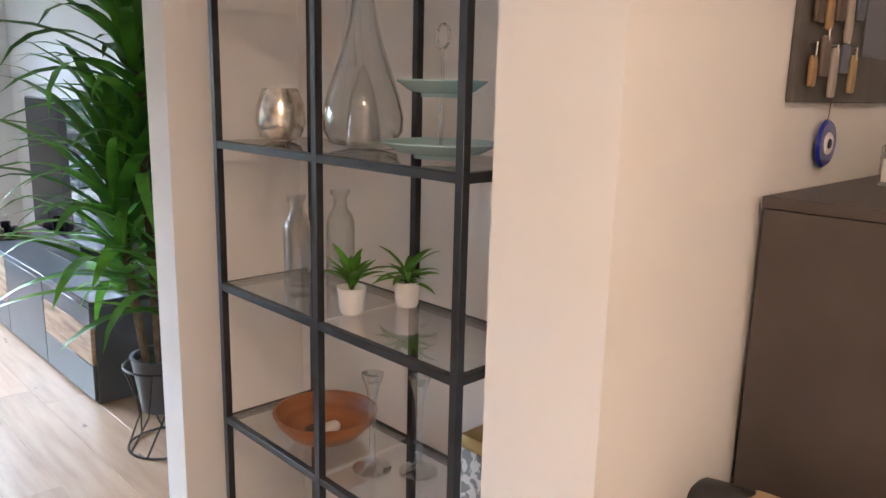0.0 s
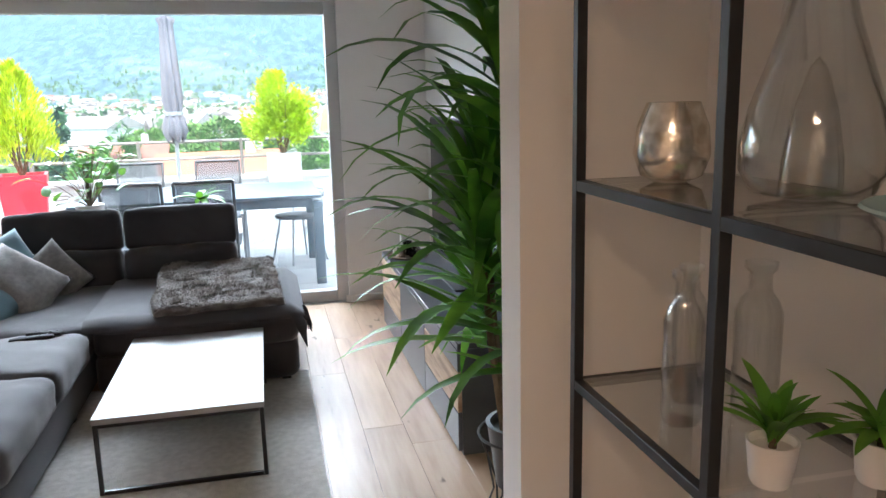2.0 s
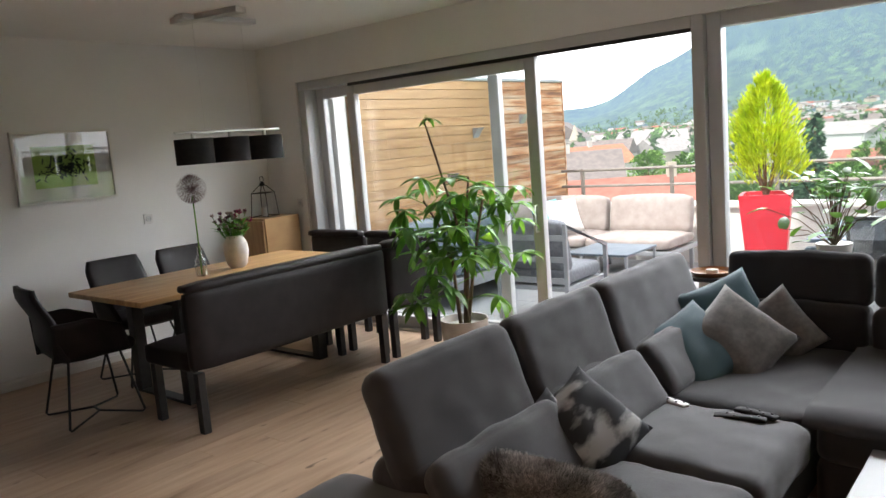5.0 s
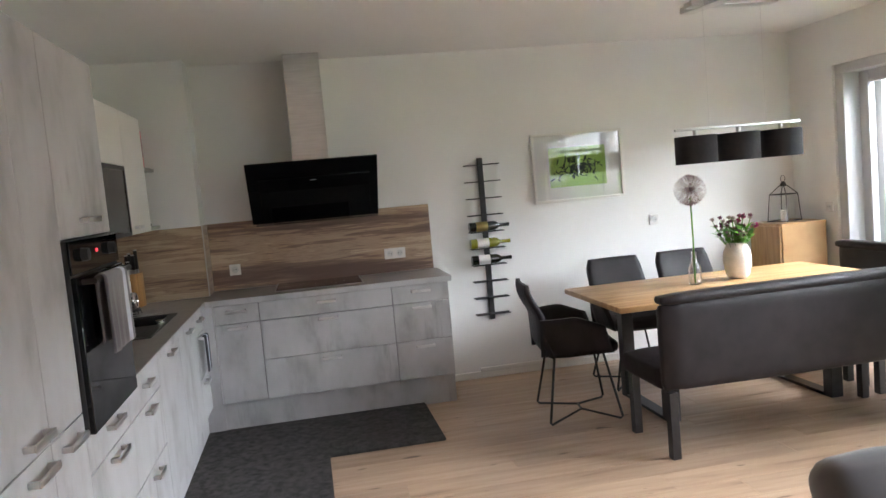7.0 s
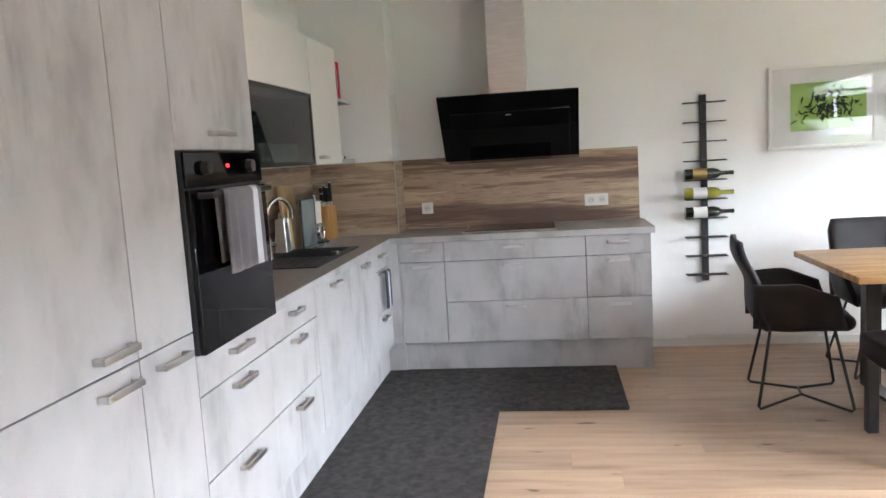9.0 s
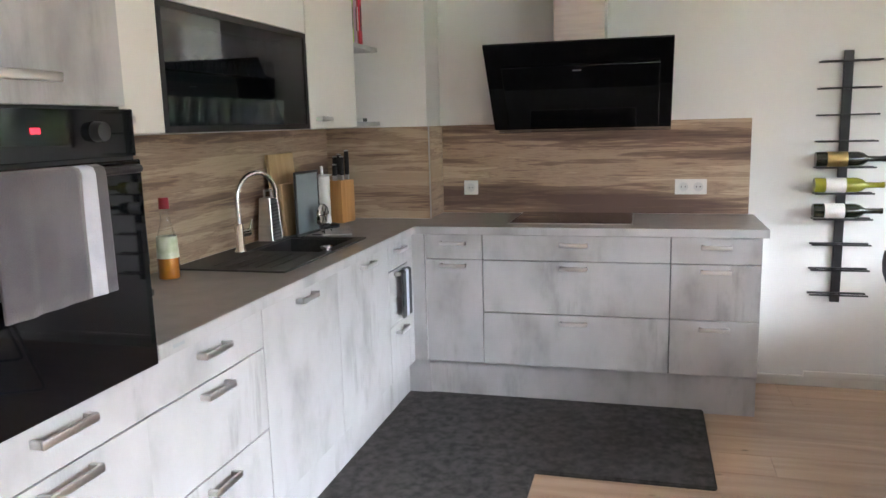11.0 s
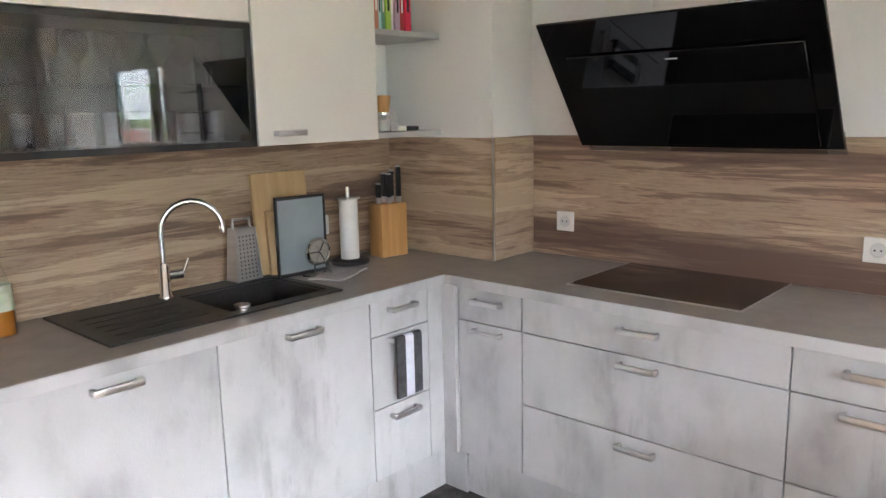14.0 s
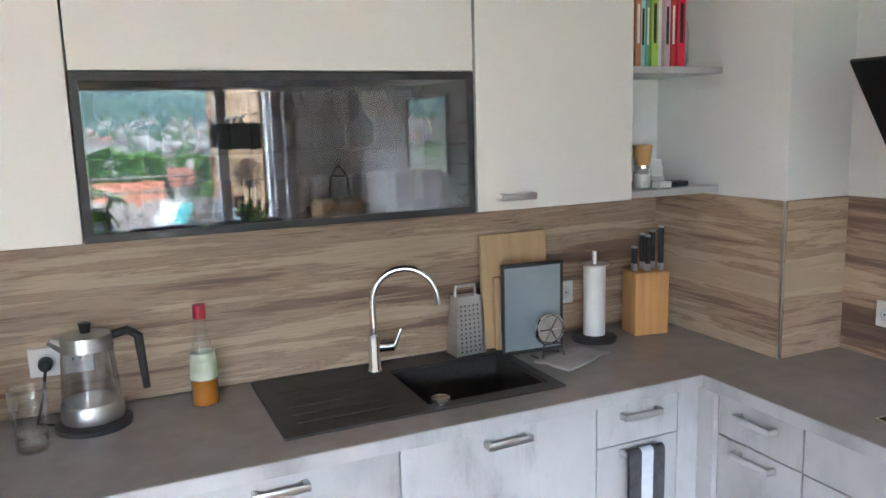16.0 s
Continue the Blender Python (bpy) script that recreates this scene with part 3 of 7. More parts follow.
part("plinth", box(0.0, 0.60, 0.015, 0.0205, 0.0, 0.2), CONC, ov, smooth=None)
oven = thing("oven", -2.475, FY, 0.87, 180, "black glass built-in oven with a grey towel over its handle bar", "oven")
part("body", box(0.003, 0.597, -0.012, 0.45, 0.0, 0.60, 0.003, 1), BLACKM, oven)
part("door", box(0.005, 0.595, -0.03, -0.012, 0.0, 0.488, 0.003, 1), BLACKG, oven)
part("control_panel", box(0.005, 0.595, -0.02, -0.012, 0.496, 0.60, 0.002, 1), BLACKG, oven)
part("door_handle", tube([(0.06, -0.03, 0.47), (0.06, -0.065, 0.47), (0.54, -0.065, 0.47), (0.54, -0.03, 0.47)], 0.01, 8), BLACKM, oven)
for kx in (0.13, 0.47):
    part("knob", lathe([(0, 0.0), (0.022, 0.0), (0.020, 0.022), (0, 0.024)], 20, m=Matrix.Translation((kx, -0.02, 0.552)) @ pose(0, 0, 0, 90)), BLACKM, oven)
DISP = M("red display", (0.02, 0, 0))
_b = DISP.node_tree.nodes["Principled BSDF"]
_b.inputs["Emission Color"].default_value, _b.inputs["Emission Strength"].default_value = (1, 0.03, 0.05, 1), 0.5
part("display", box(0.29, 0.315, -0.022, -0.0205, 0.550, 0.562), DISP, oven, smooth=None)

# wall units, facing +y; z 1.412 upwards to 2.15
UY = 1.20


def wall_unit(x, w, label, z0=1.412, z1=2.12):
    u = thing("wall_cabinet", x, UY, z0, 180, label, "kitchen wall cabinet", "wall cabinets")
    part("body", box(0.001, w - 0.001, 0.02, 0.335, 0, z1 - z0), WHITE, u, smooth=None)
    f = part("door", box(0.0015, w - 0.0015, 0, 0.019, 0.001, z1 - z0, 0.0015, 1), WHITE, u)
    handle(f, w / 2 if w < 0.5 else w * 0.22, 0.04, 0.0, 0.12)
    return u


wall_unit(-3.085, 0.475, "white wall cabinet with one door beside the glass-fronted cabinet")
wall_unit(-4.575, 0.54, "white wall cabinet with one door over the sink")
gc = thing("glass_cabinet", -3.562, UY, 1.412, 180, "wall cabinet with a smoked-glass flap and rows of drinking glasses", "kitchen wall cabinet")
b = bmesh.new()
for q in ((0, 0.018, 0.02, 0.335, 0, 0.39), (0.99, 1.008, 0.02, 0.335, 0, 0.39), (0.018, 0.99, 0.02, 0.335, 0, 0.018), (0.018, 0.99, 0.02, 0.335, 0.372, 0.39), (0.018, 0.99, 0.325, 0.335, 0.018, 0.372)):
    box(*q, bm=b)
part("body", b, ANTH, gc, smooth=None)
part("top_panel", box(0.0015, 1.0065, 0, 0.335, 0.393, 0.708, 0.0015, 1), WHITE, gc)
fl = part("flap", slab(lambda x, z: not (0.02 < x < 0.988 and 0.02 < z < 0.37), [0.001, 0.02, 0.988, 1.007], [0, 0.02, 0.37, 0.39], -0.02, 0.0), BLACKM, gc, smooth=None)
for v in fl.data.vertices:
    v.co = Vector((v.co.x, -v.co.z - 0.0, v.co.y))
fl.data.update()
part("pane", box(0.018, 0.99, 0.004, 0.008, 0.018, 0.372), SMOKE, gc, smooth=None)
part("glass_shelf", box(0.019, 0.989, 0.04, 0.32, 0.19, 0.196), CLEAR, gc, smooth=None)

# extractor hood and its flue
hood = thing("extractor_hood", -5.748, 2.25, 1.37, 0, "slanted black glass extractor hood over the hob", "extractor hood")
b = bmesh.new()
t1 = [b.verts.new((x, -0.30, z)) for x, z in ((0.0, 0.05), (0.0, 0.34), (0.36, 0.36), (0.13, 0.05))]
t2 = [b.verts.new((x, 0.30, z)) for x, z in ((0.0, 0.05), (0.0, 0.34), (0.36, 0.36), (0.13, 0.05))]
b.faces.new(t1)
b.faces.new(t2)
for i in range(4):
    b.faces.new((t1[i], t1[(i + 1) % 4], t2[(i + 1) % 4], t2[i]))
part("body", b, BLACKM, hood, smooth=None)
# glass slanted from (0.20, 0.41) at the top out to (0.42, 0.0) at the foot
_g = part("glass_front", box(-0.45, 0.45, -0.006, 0.006, -0.255, 0.255, 0.003, 1), BLACKG, hood)
_g.matrix_basis = Matrix.Translation((0.31, 0, 0.213)) @ pose(0, 0, 0, 0, 0, 90) @ pose(0, 0, 0, 36, 0, 0)
_g = part("glass_flap", box(-0.37, 0.39, -0.018, -0.012, -0.235, 0.13, 0.003, 1), BLACKG, hood)
_g.matrix_basis = Matrix.Translation((0.31, 0, 0.213)) @ pose(0, 0, 0, 0, 0, 90) @ pose(0, 0, 0, 36, 0, 0)
_g = part("glass_edge", box(-0.43, 0.45, 0.008, 0.012, -0.285, -0.2, 0.001, 1), SMOKE, hood, "narrow smoked glass edge")
_g.matrix_basis = Matrix.Translation((0.31, 0, 0.213)) @ pose(0, 0, 0, 0, 0, 90) @ pose(0, 0, 0, 36, 0, 0)
_g = part("badge", box(-0.02, 0.02, -0.0192, -0.0185, 0.101, 0.105), STEEL, hood, "small plain silver bar")
_g.matrix_basis = Matrix.Translation((0.31, 0, 0.213)) @ pose(0, 0, 0, 0, 0, 90) @ pose(0, 0, 0, 36, 0, 0)
part("flue", box(0.0, 0.27, -0.125, 0.125, 0.30, 1.17, 0.002, 1), STEEL, hood)

# corner shelves
for z, lab in ((1.415, "grey wall shelf with spice mills and small boxes"), (1.80, "grey wall shelf with cookery books standing on it")):
    s = solo("wall_shelf", box(-5.478, -5.118, 0.872, 1.19, z, z + 0.022, 0.0015, 1), CONC, lab, "shelf", "shelves beside the wall cabinet")

# kitchen runner
rug = slab(lambda x, y: y < 2.17 or x < -4.44, [-5.27, -4.44, -3.0], [1.36, 2.17, 2.87], 0.0, 0.018)
bmesh.ops.bevel(rug, geom=list(rug.edges), offset=0.006, segments=2, affect="EDGES")
solo("kitchen_rug", rug, RUGD, "dark grey short-pile rug in an L on the kitchen floor", "rug")

solo("reveal_left", box(-5.40, -5.03, 6.465, 6.615, -0.05, 2.2), RENDER0, kind="structure", smooth=None)

# ---- display shelf in the niche ----
rack = thing("shelving_unit", 1.085, 1.56, 0, 0, "black metal shelving unit with clear glass shelves in a wall niche", "shelving unit")
RX, RY = 0.155, 0.475
LEVELS = (0.10, 0.515, 0.925, 1.33, 1.75)
for sx in (-1, 1):
    for sy in (-1, 0, 1):
        if sx == 1 and sy == 0:
            continue
        part("post", box(sx * RX - 0.010, sx * RX + 0.010, sy * RY - 0.0105, sy * RY + 0.0105, 0, 1.76, 0.001, 1), BLACKM, rack)
part("post", box(RX - 0.010, RX + 0.010, -0.0105, 0.0105, 0, 1.76, 0.001, 1), BLACKM, rack)
for z in LEVELS:
    for sx in (-1, 1):
        part("rail", box(sx * RX - 0.009, sx * RX + 0.009, -RY, RY, z - 0.02, z, 0.001, 1), BLACKM, rack)
    for sy in (-1, 1):
        part("rail", box(-RX, RX, sy * RY - 0.009, sy * RY + 0.009, z - 0.02, z, 0.001, 1), BLACKM, rack)
    for sy in (-1, 1):
        part("glass_shelf", box(-RX + 0.009, RX - 0.009, min(0.012 * sy, (RY - 0.009) * sy), max(0.012 * sy, (RY - 0.009) * sy), z - 0.005, z + 0.001), CLEAR, rack, smooth=None)


def vessel(name, x, y, z, prof, mat, label, category, wall=0.003, seg=32, group=""):
    """A hollow turned vessel: its outer profile, and the same turned inwards by the wall's thickness."""
    o = thing(name, x, y, z, 0, label, category, group)
    inner = [(max(0.0, r - wall), h + (wall if i == 0 else 0)) for i, (r, h) in enumerate(prof)]
    part("body", lathe([(0, prof[0][1])] + prof + inner[::-1] + [(0, prof[0][1] + wall)], seg), mat, o, smooth=60)
    return o


v = vessel("candle_holder", 1.06, 1.92, 1.332, [(0.03, 0), (0.055, 0.012), (0.068, 0.05), (0.063, 0.1), (0.048, 0.14), (0.047, 0.143)], MERC, "silvered mottled glass candle holder on a glass shelf", "candle holder")
v = vessel("decanter", 1.12, 1.63, 1.332, [(0.035, 0), (0.085, 0.012), (0.102, 0.045), (0.103, 0.08), (0.092, 0.13), (0.072, 0.19), (0.052, 0.25), (0.036, 0.31), (0.028, 0.36), (0.027, 0.40)], CLEAR, "tall teardrop glass decanter with a swan neck", "decanter", 0.0025)
part("swan_neck", tube([(0, 0.055, 0.20), (0, 0.062, 0.27), (0, 0.050, 0.33), (0, 0.052, 0.37), (0, 0.075, 0.41)], [0.020, 0.017, 0.013, 0.012, 0.014], 14, caps=False), CLEAR, v)
part("inner_dome", lathe([(0.045, 0.004), (0.042, 0.06), (0.030, 0.13), (0.012, 0.19), (0, 0.205)], 28), CLEAR, v, smooth=60)
et = thing("cake_stand", 1.02, 1.24, 1.332, 0, "two-tier pale blue stoneware cake stand with a silver ring handle", "cake stand")
for z, r in ((0.03, 0.125), (0.155, 0.095)):
    part("plate", lathe([(0, z - 0.02), (r * 0.45, z - 0.02), (r * 0.45, z - 0.012), (r * 0.7, z - 0.008), (r, z + 0.012), (r - 0.003, z + 0.015), (r * 0.65, z - 0.002), (0, z - 0.004)], 36), PLATE, et)
part("rod", tube([(0, 0, 0.02), (0, 0, 0.235)], 0.004, 8), CHROME, et)
part("ring_handle", tube([(0, 0.018 * math.cos(a), 0.257 + 0.024 * math.sin(a)) for a in [2 * math.pi * k / 20 for k in range(21)]], 0.003, 6, caps=False), CHROME, et)
for x, y, r, hh in ((1.08, 1.87, 0.032, 0.26), (1.02, 1.79, 0.035, 0.27), (1.15, 1.77, 0.04, 0.28)):
    vessel("glass_bottle", x, y, 0.927, [(r * 0.9, 0), (r, 0.01), (r, hh * 0.68), (r * 0.8, hh * 0.76), (r * 0.5, hh * 0.82), (r * 0.46, hh * 0.93), (r * 0.68, hh * 0.96), (r * 0.68, hh)], CLEAR, "clear glass milk bottle, empty", "bottle", 0.0025, 24, "glass bottles on the shelf")


def blade(L, w, droop, n=7, fold=0.25, thick=0.0):
    """A long tapering folded leaf that grows along +x, rises and then droops."""
    t = bmesh.new()
    rows, x, z, a = [], 0.0, 0.0, 0.0
    for i in range(n + 1):
        u = i / n
        ww = w * math.sin(math.pi * min(1, 0.12 + 0.88 * u) ** 0.8) ** 0.7 if u < 1 else 0.001
        rows.append((t.verts.new((x, -ww / 2, z + fold * ww / 2)), t.verts.new((x, 0, z)), t.verts.new((x, ww / 2, z + fold * ww / 2))))
        x += L / n * math.cos(a)
        z += L / n * math.sin(a)
        a -= droop / n * (0.4 + 1.2 * u)
    for p_, q in zip(rows, rows[1:]):
        t.faces.new((p_[0], p_[1], q[1], q[0]))
        t.faces.new((p_[1], p_[2], q[2], q[1]))
    return t


def at(o, x, y, z, yaw=0, pitch=0, s=1.0, roll=0):
    o.matrix_basis = Matrix.Translation((x, y, z)) @ pose(0, 0, 0, 0, 0, yaw) @ pose(0, 0, 0, 0, -pitch, 0) @ pose(0, 0, 0, roll) @ Matrix.Scale(s, 4)
    return o


rnd = random.Random(5)
small_leaf = mesh(blade(0.10, 0.022, 0.8), LEAF2, 0)
for x, y, wide in ((1.03, 1.56, 0), (1.18, 1.52, 1)):
    pl = thing("potted_succulent", x, y, 0.927, 0, "small green artificial succulent in a white ceramic pot", "potted plant", "small succulents on the shelf")
    part("pot", lathe([(0, 0), (0.026, 0), (0.03, 0.008), (0.036, 0.06), (0.037, 0.068), (0.033, 0.068), (0.031, 0.055), (0, 0.055)], 28), POTW, pl)
    part("stem", tube([(0, 0, 0.05), (0.003, 0, 0.085)], 0.006, 6), STEM, pl)
    for k in range(22):
        L = part("leaf", small_leaf, None, pl)
        at(L, 0, 0, 0.06 + 0.0015 * k, k * 137.5, rnd.uniform(20, 75) - 15 * wide, rnd.uniform(0.7, 1.15))
bw = vessel("wooden_bowl", 1.06, 1.72, 0.517, [(0.05, 0), (0.10, 0.022), (0.135, 0.06), (0.145, 0.085)], BOWLW, "turned red-brown wooden bowl with stones in it", "bowl", 0.008)
part("stone", soft(0.05, 0.035, 0.03, 0.014, 4, m=Matrix.Translation((0.02, 0, 0.028))), POTW, bw, "white pebble")
part("stone", soft(0.04, 0.035, 0.025, 0.012, 4, m=Matrix.Translation((-0.03, 0.02, 0.028))), STEM, bw, "brown pebble")
for x, y in ((1.05, 1.50), (1.13, 1.41)):
    c = thing("glass_candlestick", x, y, 0.517, 0, "tall clear glass candlestick with a round foot", "candlestick", "glass candlesticks on the shelf")
    part("body", lathe([(0, 0), (0.05, 0), (0.05, 0.004), (0.02, 0.012), (0.009, 0.03), (0.008, 0.1), (0.011, 0.19), (0.016, 0.22), (0.028, 0.255), (0.028, 0.262), (0.015, 0.262), (0.012, 0.235), (0, 0.235)], 24), DRINK, c)
GOLD = M("brushed brass", (0.55, 0.42, 0.18), rough=0.3, metal=0.9)
PATT = M("grey patterned card", (0.25, 0.28, 0.30), (0.75, 0.76, 0.76), 40, 0.5, lo=0.48, hi=0.52)
c = thing("storage_tin", 1.13, 1.16, 0.517, 0, "patterned grey and white tin with a brass lid", "tin")
part("body", box(-0.05, 0.05, -0.05, 0.05, 0, 0.16, 0.004), PATT, c)
part("lid", box(-0.052, 0.052, -0.052, 0.052, 0.16, 0.195, 0.004), GOLD, c)

GREYC0 = M("beige lining", (0.45, 0.33, 0.2), rough=0.8)
# ---- hall: shoe cabinet and what hangs over it ----
dr = thing("shoe_cabinet", 1.35, 0.30, 0, 0, "tall grey-brown shoe cabinet in the hall", "cabinet")
part("body", box(0.0, 1.0, 0.0, 0.39, 0.0, 1.275), DRESS, dr, smooth=None)
part("top", box(-0.004, 1.004, -0.006, 0.395, 1.277, 1.30, 0.002, 1), DRESS, dr)
for k in range(3):
    part("flap", box(0.003, 0.997, -0.02, -0.001, 0.04 + 0.41 * k, 0.445 + 0.41 * k, 0.002, 1), DRESS, dr)
pb = thing("key_board", 1.43, 0.708, 1.475, 0, "dark metal board crowded with keys, padlocks and photographs", "key board")
part("board", box(0.0, 0.80, -0.015, 0.0, 0.0, 0.6, 0.002, 1), M("dark board", (0.06, 0.055, 0.05), (0.12, 0.11, 0.10), 9, 0.5), pb)
cols = [(0.34, 0.22, 0.10), (0.16, 0.12, 0.10), (0.42, 0.38, 0.33), (0.13, 0.15, 0.20), (0.40, 0.30, 0.15), (0.10, 0.07, 0.05)]
cm = [M("trinket", c_, rough=0.4, metal=0.2) for c_ in cols]
for k in range(15):
    xx, zz = 0.05 + 0.055 * (k % 5), 0.04 + 0.11 * (k // 5) + 0.03 * (k % 2)
    part("tag", soft(0.03 + 0.012 * (k % 2), 0.012, 0.06 + 0.02 * (k % 3), 0.006, 3, m=Matrix.Translation((xx, -0.026, zz + 0.02))), cm[k % 6], pb, "small coloured tag or padlock on a hook")
    part("hook", tube([(xx, -0.015, zz + 0.075), (xx, -0.03, zz + 0.075), (xx, -0.03, zz + 0.05)], 0.002, 5), STEEL, pb)
part("photograph", box(0.10, 0.20, -0.018, -0.016, 0.30, 0.45), cm[2], pb, "pale photograph")
part("photograph", box(0.34, 0.54, -0.018, -0.016, 0.10, 0.42), cm[3], pb, "blue-grey photograph")
ev = thing("glass_amulet", 1.63, 0.698, 1.39, 0, "round cobalt-blue glass eye amulet on a cord", "amulet")
T_ = pose(0, 0, 0, 90, 0, 0)
part("disc", lathe([(0, 0), (0.046, 0), (0.052, 0.004), (0.046, 0.010), (0, 0.010)], 28, m=T_), M("cobalt glass", (0.01, 0.02, 0.30), rough=0.12, coat=0.6), ev)
part("iris", lathe([(0, 0.010), (0.024, 0.010), (0.022, 0.013), (0, 0.013)], 24, m=T_), POTW, ev, "white ring")
part("pupil", lathe([(0, 0.013), (0.011, 0.013), (0.009, 0.015), (0, 0.015)], 16, m=T_), BLACKG, ev, "dark pupil")
part("cord", tube([(0, -0.004, 0.05), (0, -0.006, 0.09)], 0.0015, 5), STEM, ev)
for k, (x, y, m_, lab) in enumerate(((1.10, 0.56, "B", "black shoe with a beige lining on the low shoe bench"), (1.24, 0.60, "B", "black shoe with a beige lining on the low shoe bench"), (1.16, 0.45, "T", "tan leather shoe on the low shoe bench"))):
    s = thing("shoe", x, y, 0.655, 8 * k, lab, "shoe", "shoes in the hall")
    part("upper", soft(0.09, 0.25, 0.08, 0.035, 8, 0.01, m=Matrix.Translation((0, 0, 0.055))), BLACKM if m_ == "B" else BOWLW, s, smooth=0)
    part("lining", soft(0.055, 0.11, 0.03, 0.012, 6, 0, m=Matrix.Translation((0, -0.04, 0.09))), GREYC0, s, "beige lining", smooth=0)
    part("sole", soft(0.095, 0.26, 0.02, 0.008, 6, 0, m=Matrix.Translation((0, 0, 0.01))), POTW if m_ == "T" else BLACKM, s, smooth=0)
sb = thing("shoe_bench", 1.17, 0.50, 0, 0, "low black shoe bench beside the cabinet", "bench")
part("top", box(-0.17, 0.17, -0.2, 0.19, 0.635, 0.655, 0.003, 1), BLACKM, sb)
part("shelf", box(-0.16, 0.16, -0.19, 0.18, 0.18, 0.20, 0.003, 1), BLACKM, sb)
for sx in (-1, 1):
    part("side_panel", box(sx * 0.16 - 0.009, sx * 0.16 + 0.009, -0.19, 0.18, 0, 0.634, 0.002, 1), BLACKM, sb)
df = thing("reed_diffuser", 1.73, 0.57, 1.302, 0, "glass reed diffuser with a white label and wooden reeds", "diffuser")
part("bottle", box(-0.035, 0.035, -0.035, 0.035, 0, 0.09, 0.008), CLEAR, df)
part("label", box(-0.0365, -0.0355, -0.026, 0.026, 0.012, 0.06), POTW, df)
part("collar", lathe([(0, 0.09), (0.02, 0.09), (0.02, 0.125), (0, 0.125)], 20), M("light wood collar", (0.5, 0.33, 0.18)), df)
for k in range(6):
    part("reed", tube([(0, 0, 0.1), (0.035 * math.cos(k), 0.045 * math.sin(k * 1.7), 0.26)], 0.0018, 5), STEM, df)

# ---- plant with long leaves beside the niche ----
st = thing("plant_stand", 1.14, 2.98, 0, 0, "black wire plant stand with a dark pot", "plant stand")
for k in range(10):
    a = 2 * math.pi * k / 10
    part("wire", tube([(0.15 * math.cos(a), 0.15 * math.sin(a), 0.008), (0.10 * math.cos(a + 0.5), 0.10 * math.sin(a + 0.5), 0.16), (0.15 * math.cos(a + 0.9), 0.15 * math.sin(a + 0.9), 0.36)], 0.004, 6), BLACKM, st)
for z in (0.008, 0.36):
    part("ring", tube([(0.15 * math.cos(a), 0.15 * math.sin(a), z) for a in [2 * math.pi * k / 24 for k in range(25)]], 0.005, 6, caps=False), BLACKM, st)
yu = thing("palm_lily_plant", 1.14, 2.98, 0.17, 0, "tall indoor plant with arching green strap leaves, dark pot", "potted plant")
part("pot", lathe([(0, 0), (0.09, 0), (0.12, 0.22), (0.125, 0.23), (0.11, 0.23), (0.10, 0.2), (0, 0.2)], 28), ANTH, yu)
blades = [mesh(blade(L, w, d), LEAF2 if d < 1 else LEAF, 0) for L, w, d in ((0.60, 0.056, 0.9), (0.66, 0.058, 1.5), (0.58, 0.050, 2.3), (0.48, 0.048, 0.5))]
canes = [(0.0, 0.0, 1.25), (-0.08, 0.06, 1.0), (0.03, -0.08, 0.72), (-0.04, -0.03, 1.55), (-0.10, 0.02, 0.85)]
for cx, cy, ch in canes:
    part("cane", tube([(cx * 0.6, cy * 0.6, 0.18), (cx, cy, ch * 0.6), (cx * 1.3, cy * 1.3, ch)], 0.013, 8), STEM, yu)
    for k in range(46):
        L = part("leaf", blades[rnd.choice([0, 1, 1, 2, 3])], None, yu)
        at(L, cx * 1.3, cy * 1.3, ch - 0.009 * k + 0.05, k * 137.5 + rnd.uniform(-15, 15), 82 - 1.6 * k + rnd.uniform(-8, 8), rnd.uniform(0.75, 1.08), rnd.uniform(-20, 20))

# ---- media furniture ----
tv = thing("tv_board", 1.06, 3.56, 0, 0, "long anthracite media board with rustic wood drawer fronts", "media board")
part("body", box(0.02, 0.45, 0, 2.02, 0.0, 0.47, 0.002, 1), ANTH, tv)
part("top", box(0.0, 0.455, -0.005, 2.025, 0.471, 0.50, 0.003, 1), ANTH, tv)
WOODF = ramp(M("rustic oak drawer", (0, 0, 0), (0, 0, 0), 3, 0.5, 0.4, 50, stretch=(1, 1.2, 9)), [(0.3, (0.2, 0.12, 0.07)), (0.5, (0.42, 0.29, 0.18)), (0.7, (0.52, 0.38, 0.25))])
for a, b_, m_, z0, z1 in ((0.0, 0.67, WOODF, 0.195, 0.37), (0.0, 0.67, ANTH, 0.02, 0.19), (0.0, 0.67, ANTH, 0.375, 0.468), (0.675, 1.345, ANTH, 0.02, 0.468), (1.35, 2.02, WOODF, 0.195, 0.468), (1.35, 2.02, ANTH, 0.02, 0.19)):
    part("drawer_front", box(0.0, 0.019, a + 0.002, b_ - 0.002, z0, z1, 0.002, 1), m_, tv, "rustic oak drawer front" if m_ is WOODF else "anthracite drawer front")
scr = thing("television", 1.36, 4.62, 0.50, 0, "large flat black television on the media board", "television")
part("screen", box(-0.004, 0.0, -0.70, 0.70, 0.075, 0.87), BLACKG, scr, smooth=None)
part("housing", box(0.0, 0.05, -0.71, 0.71, 0.065, 0.88, 0.006), BLACKM, scr)
part("foot", box(-0.10, 0.12, -0.25, 0.25, 0, 0.012, 0.004), BLACKM, scr)
part("neck", box(0.01, 0.04, -0.05, 0.05, 0.012, 0.07, 0.003), BLACKM, scr)
tray = thing("candle_tray", 1.20, 5.38, 0.50, 0, "round dark tray crowded with small candles and jars", "tray")
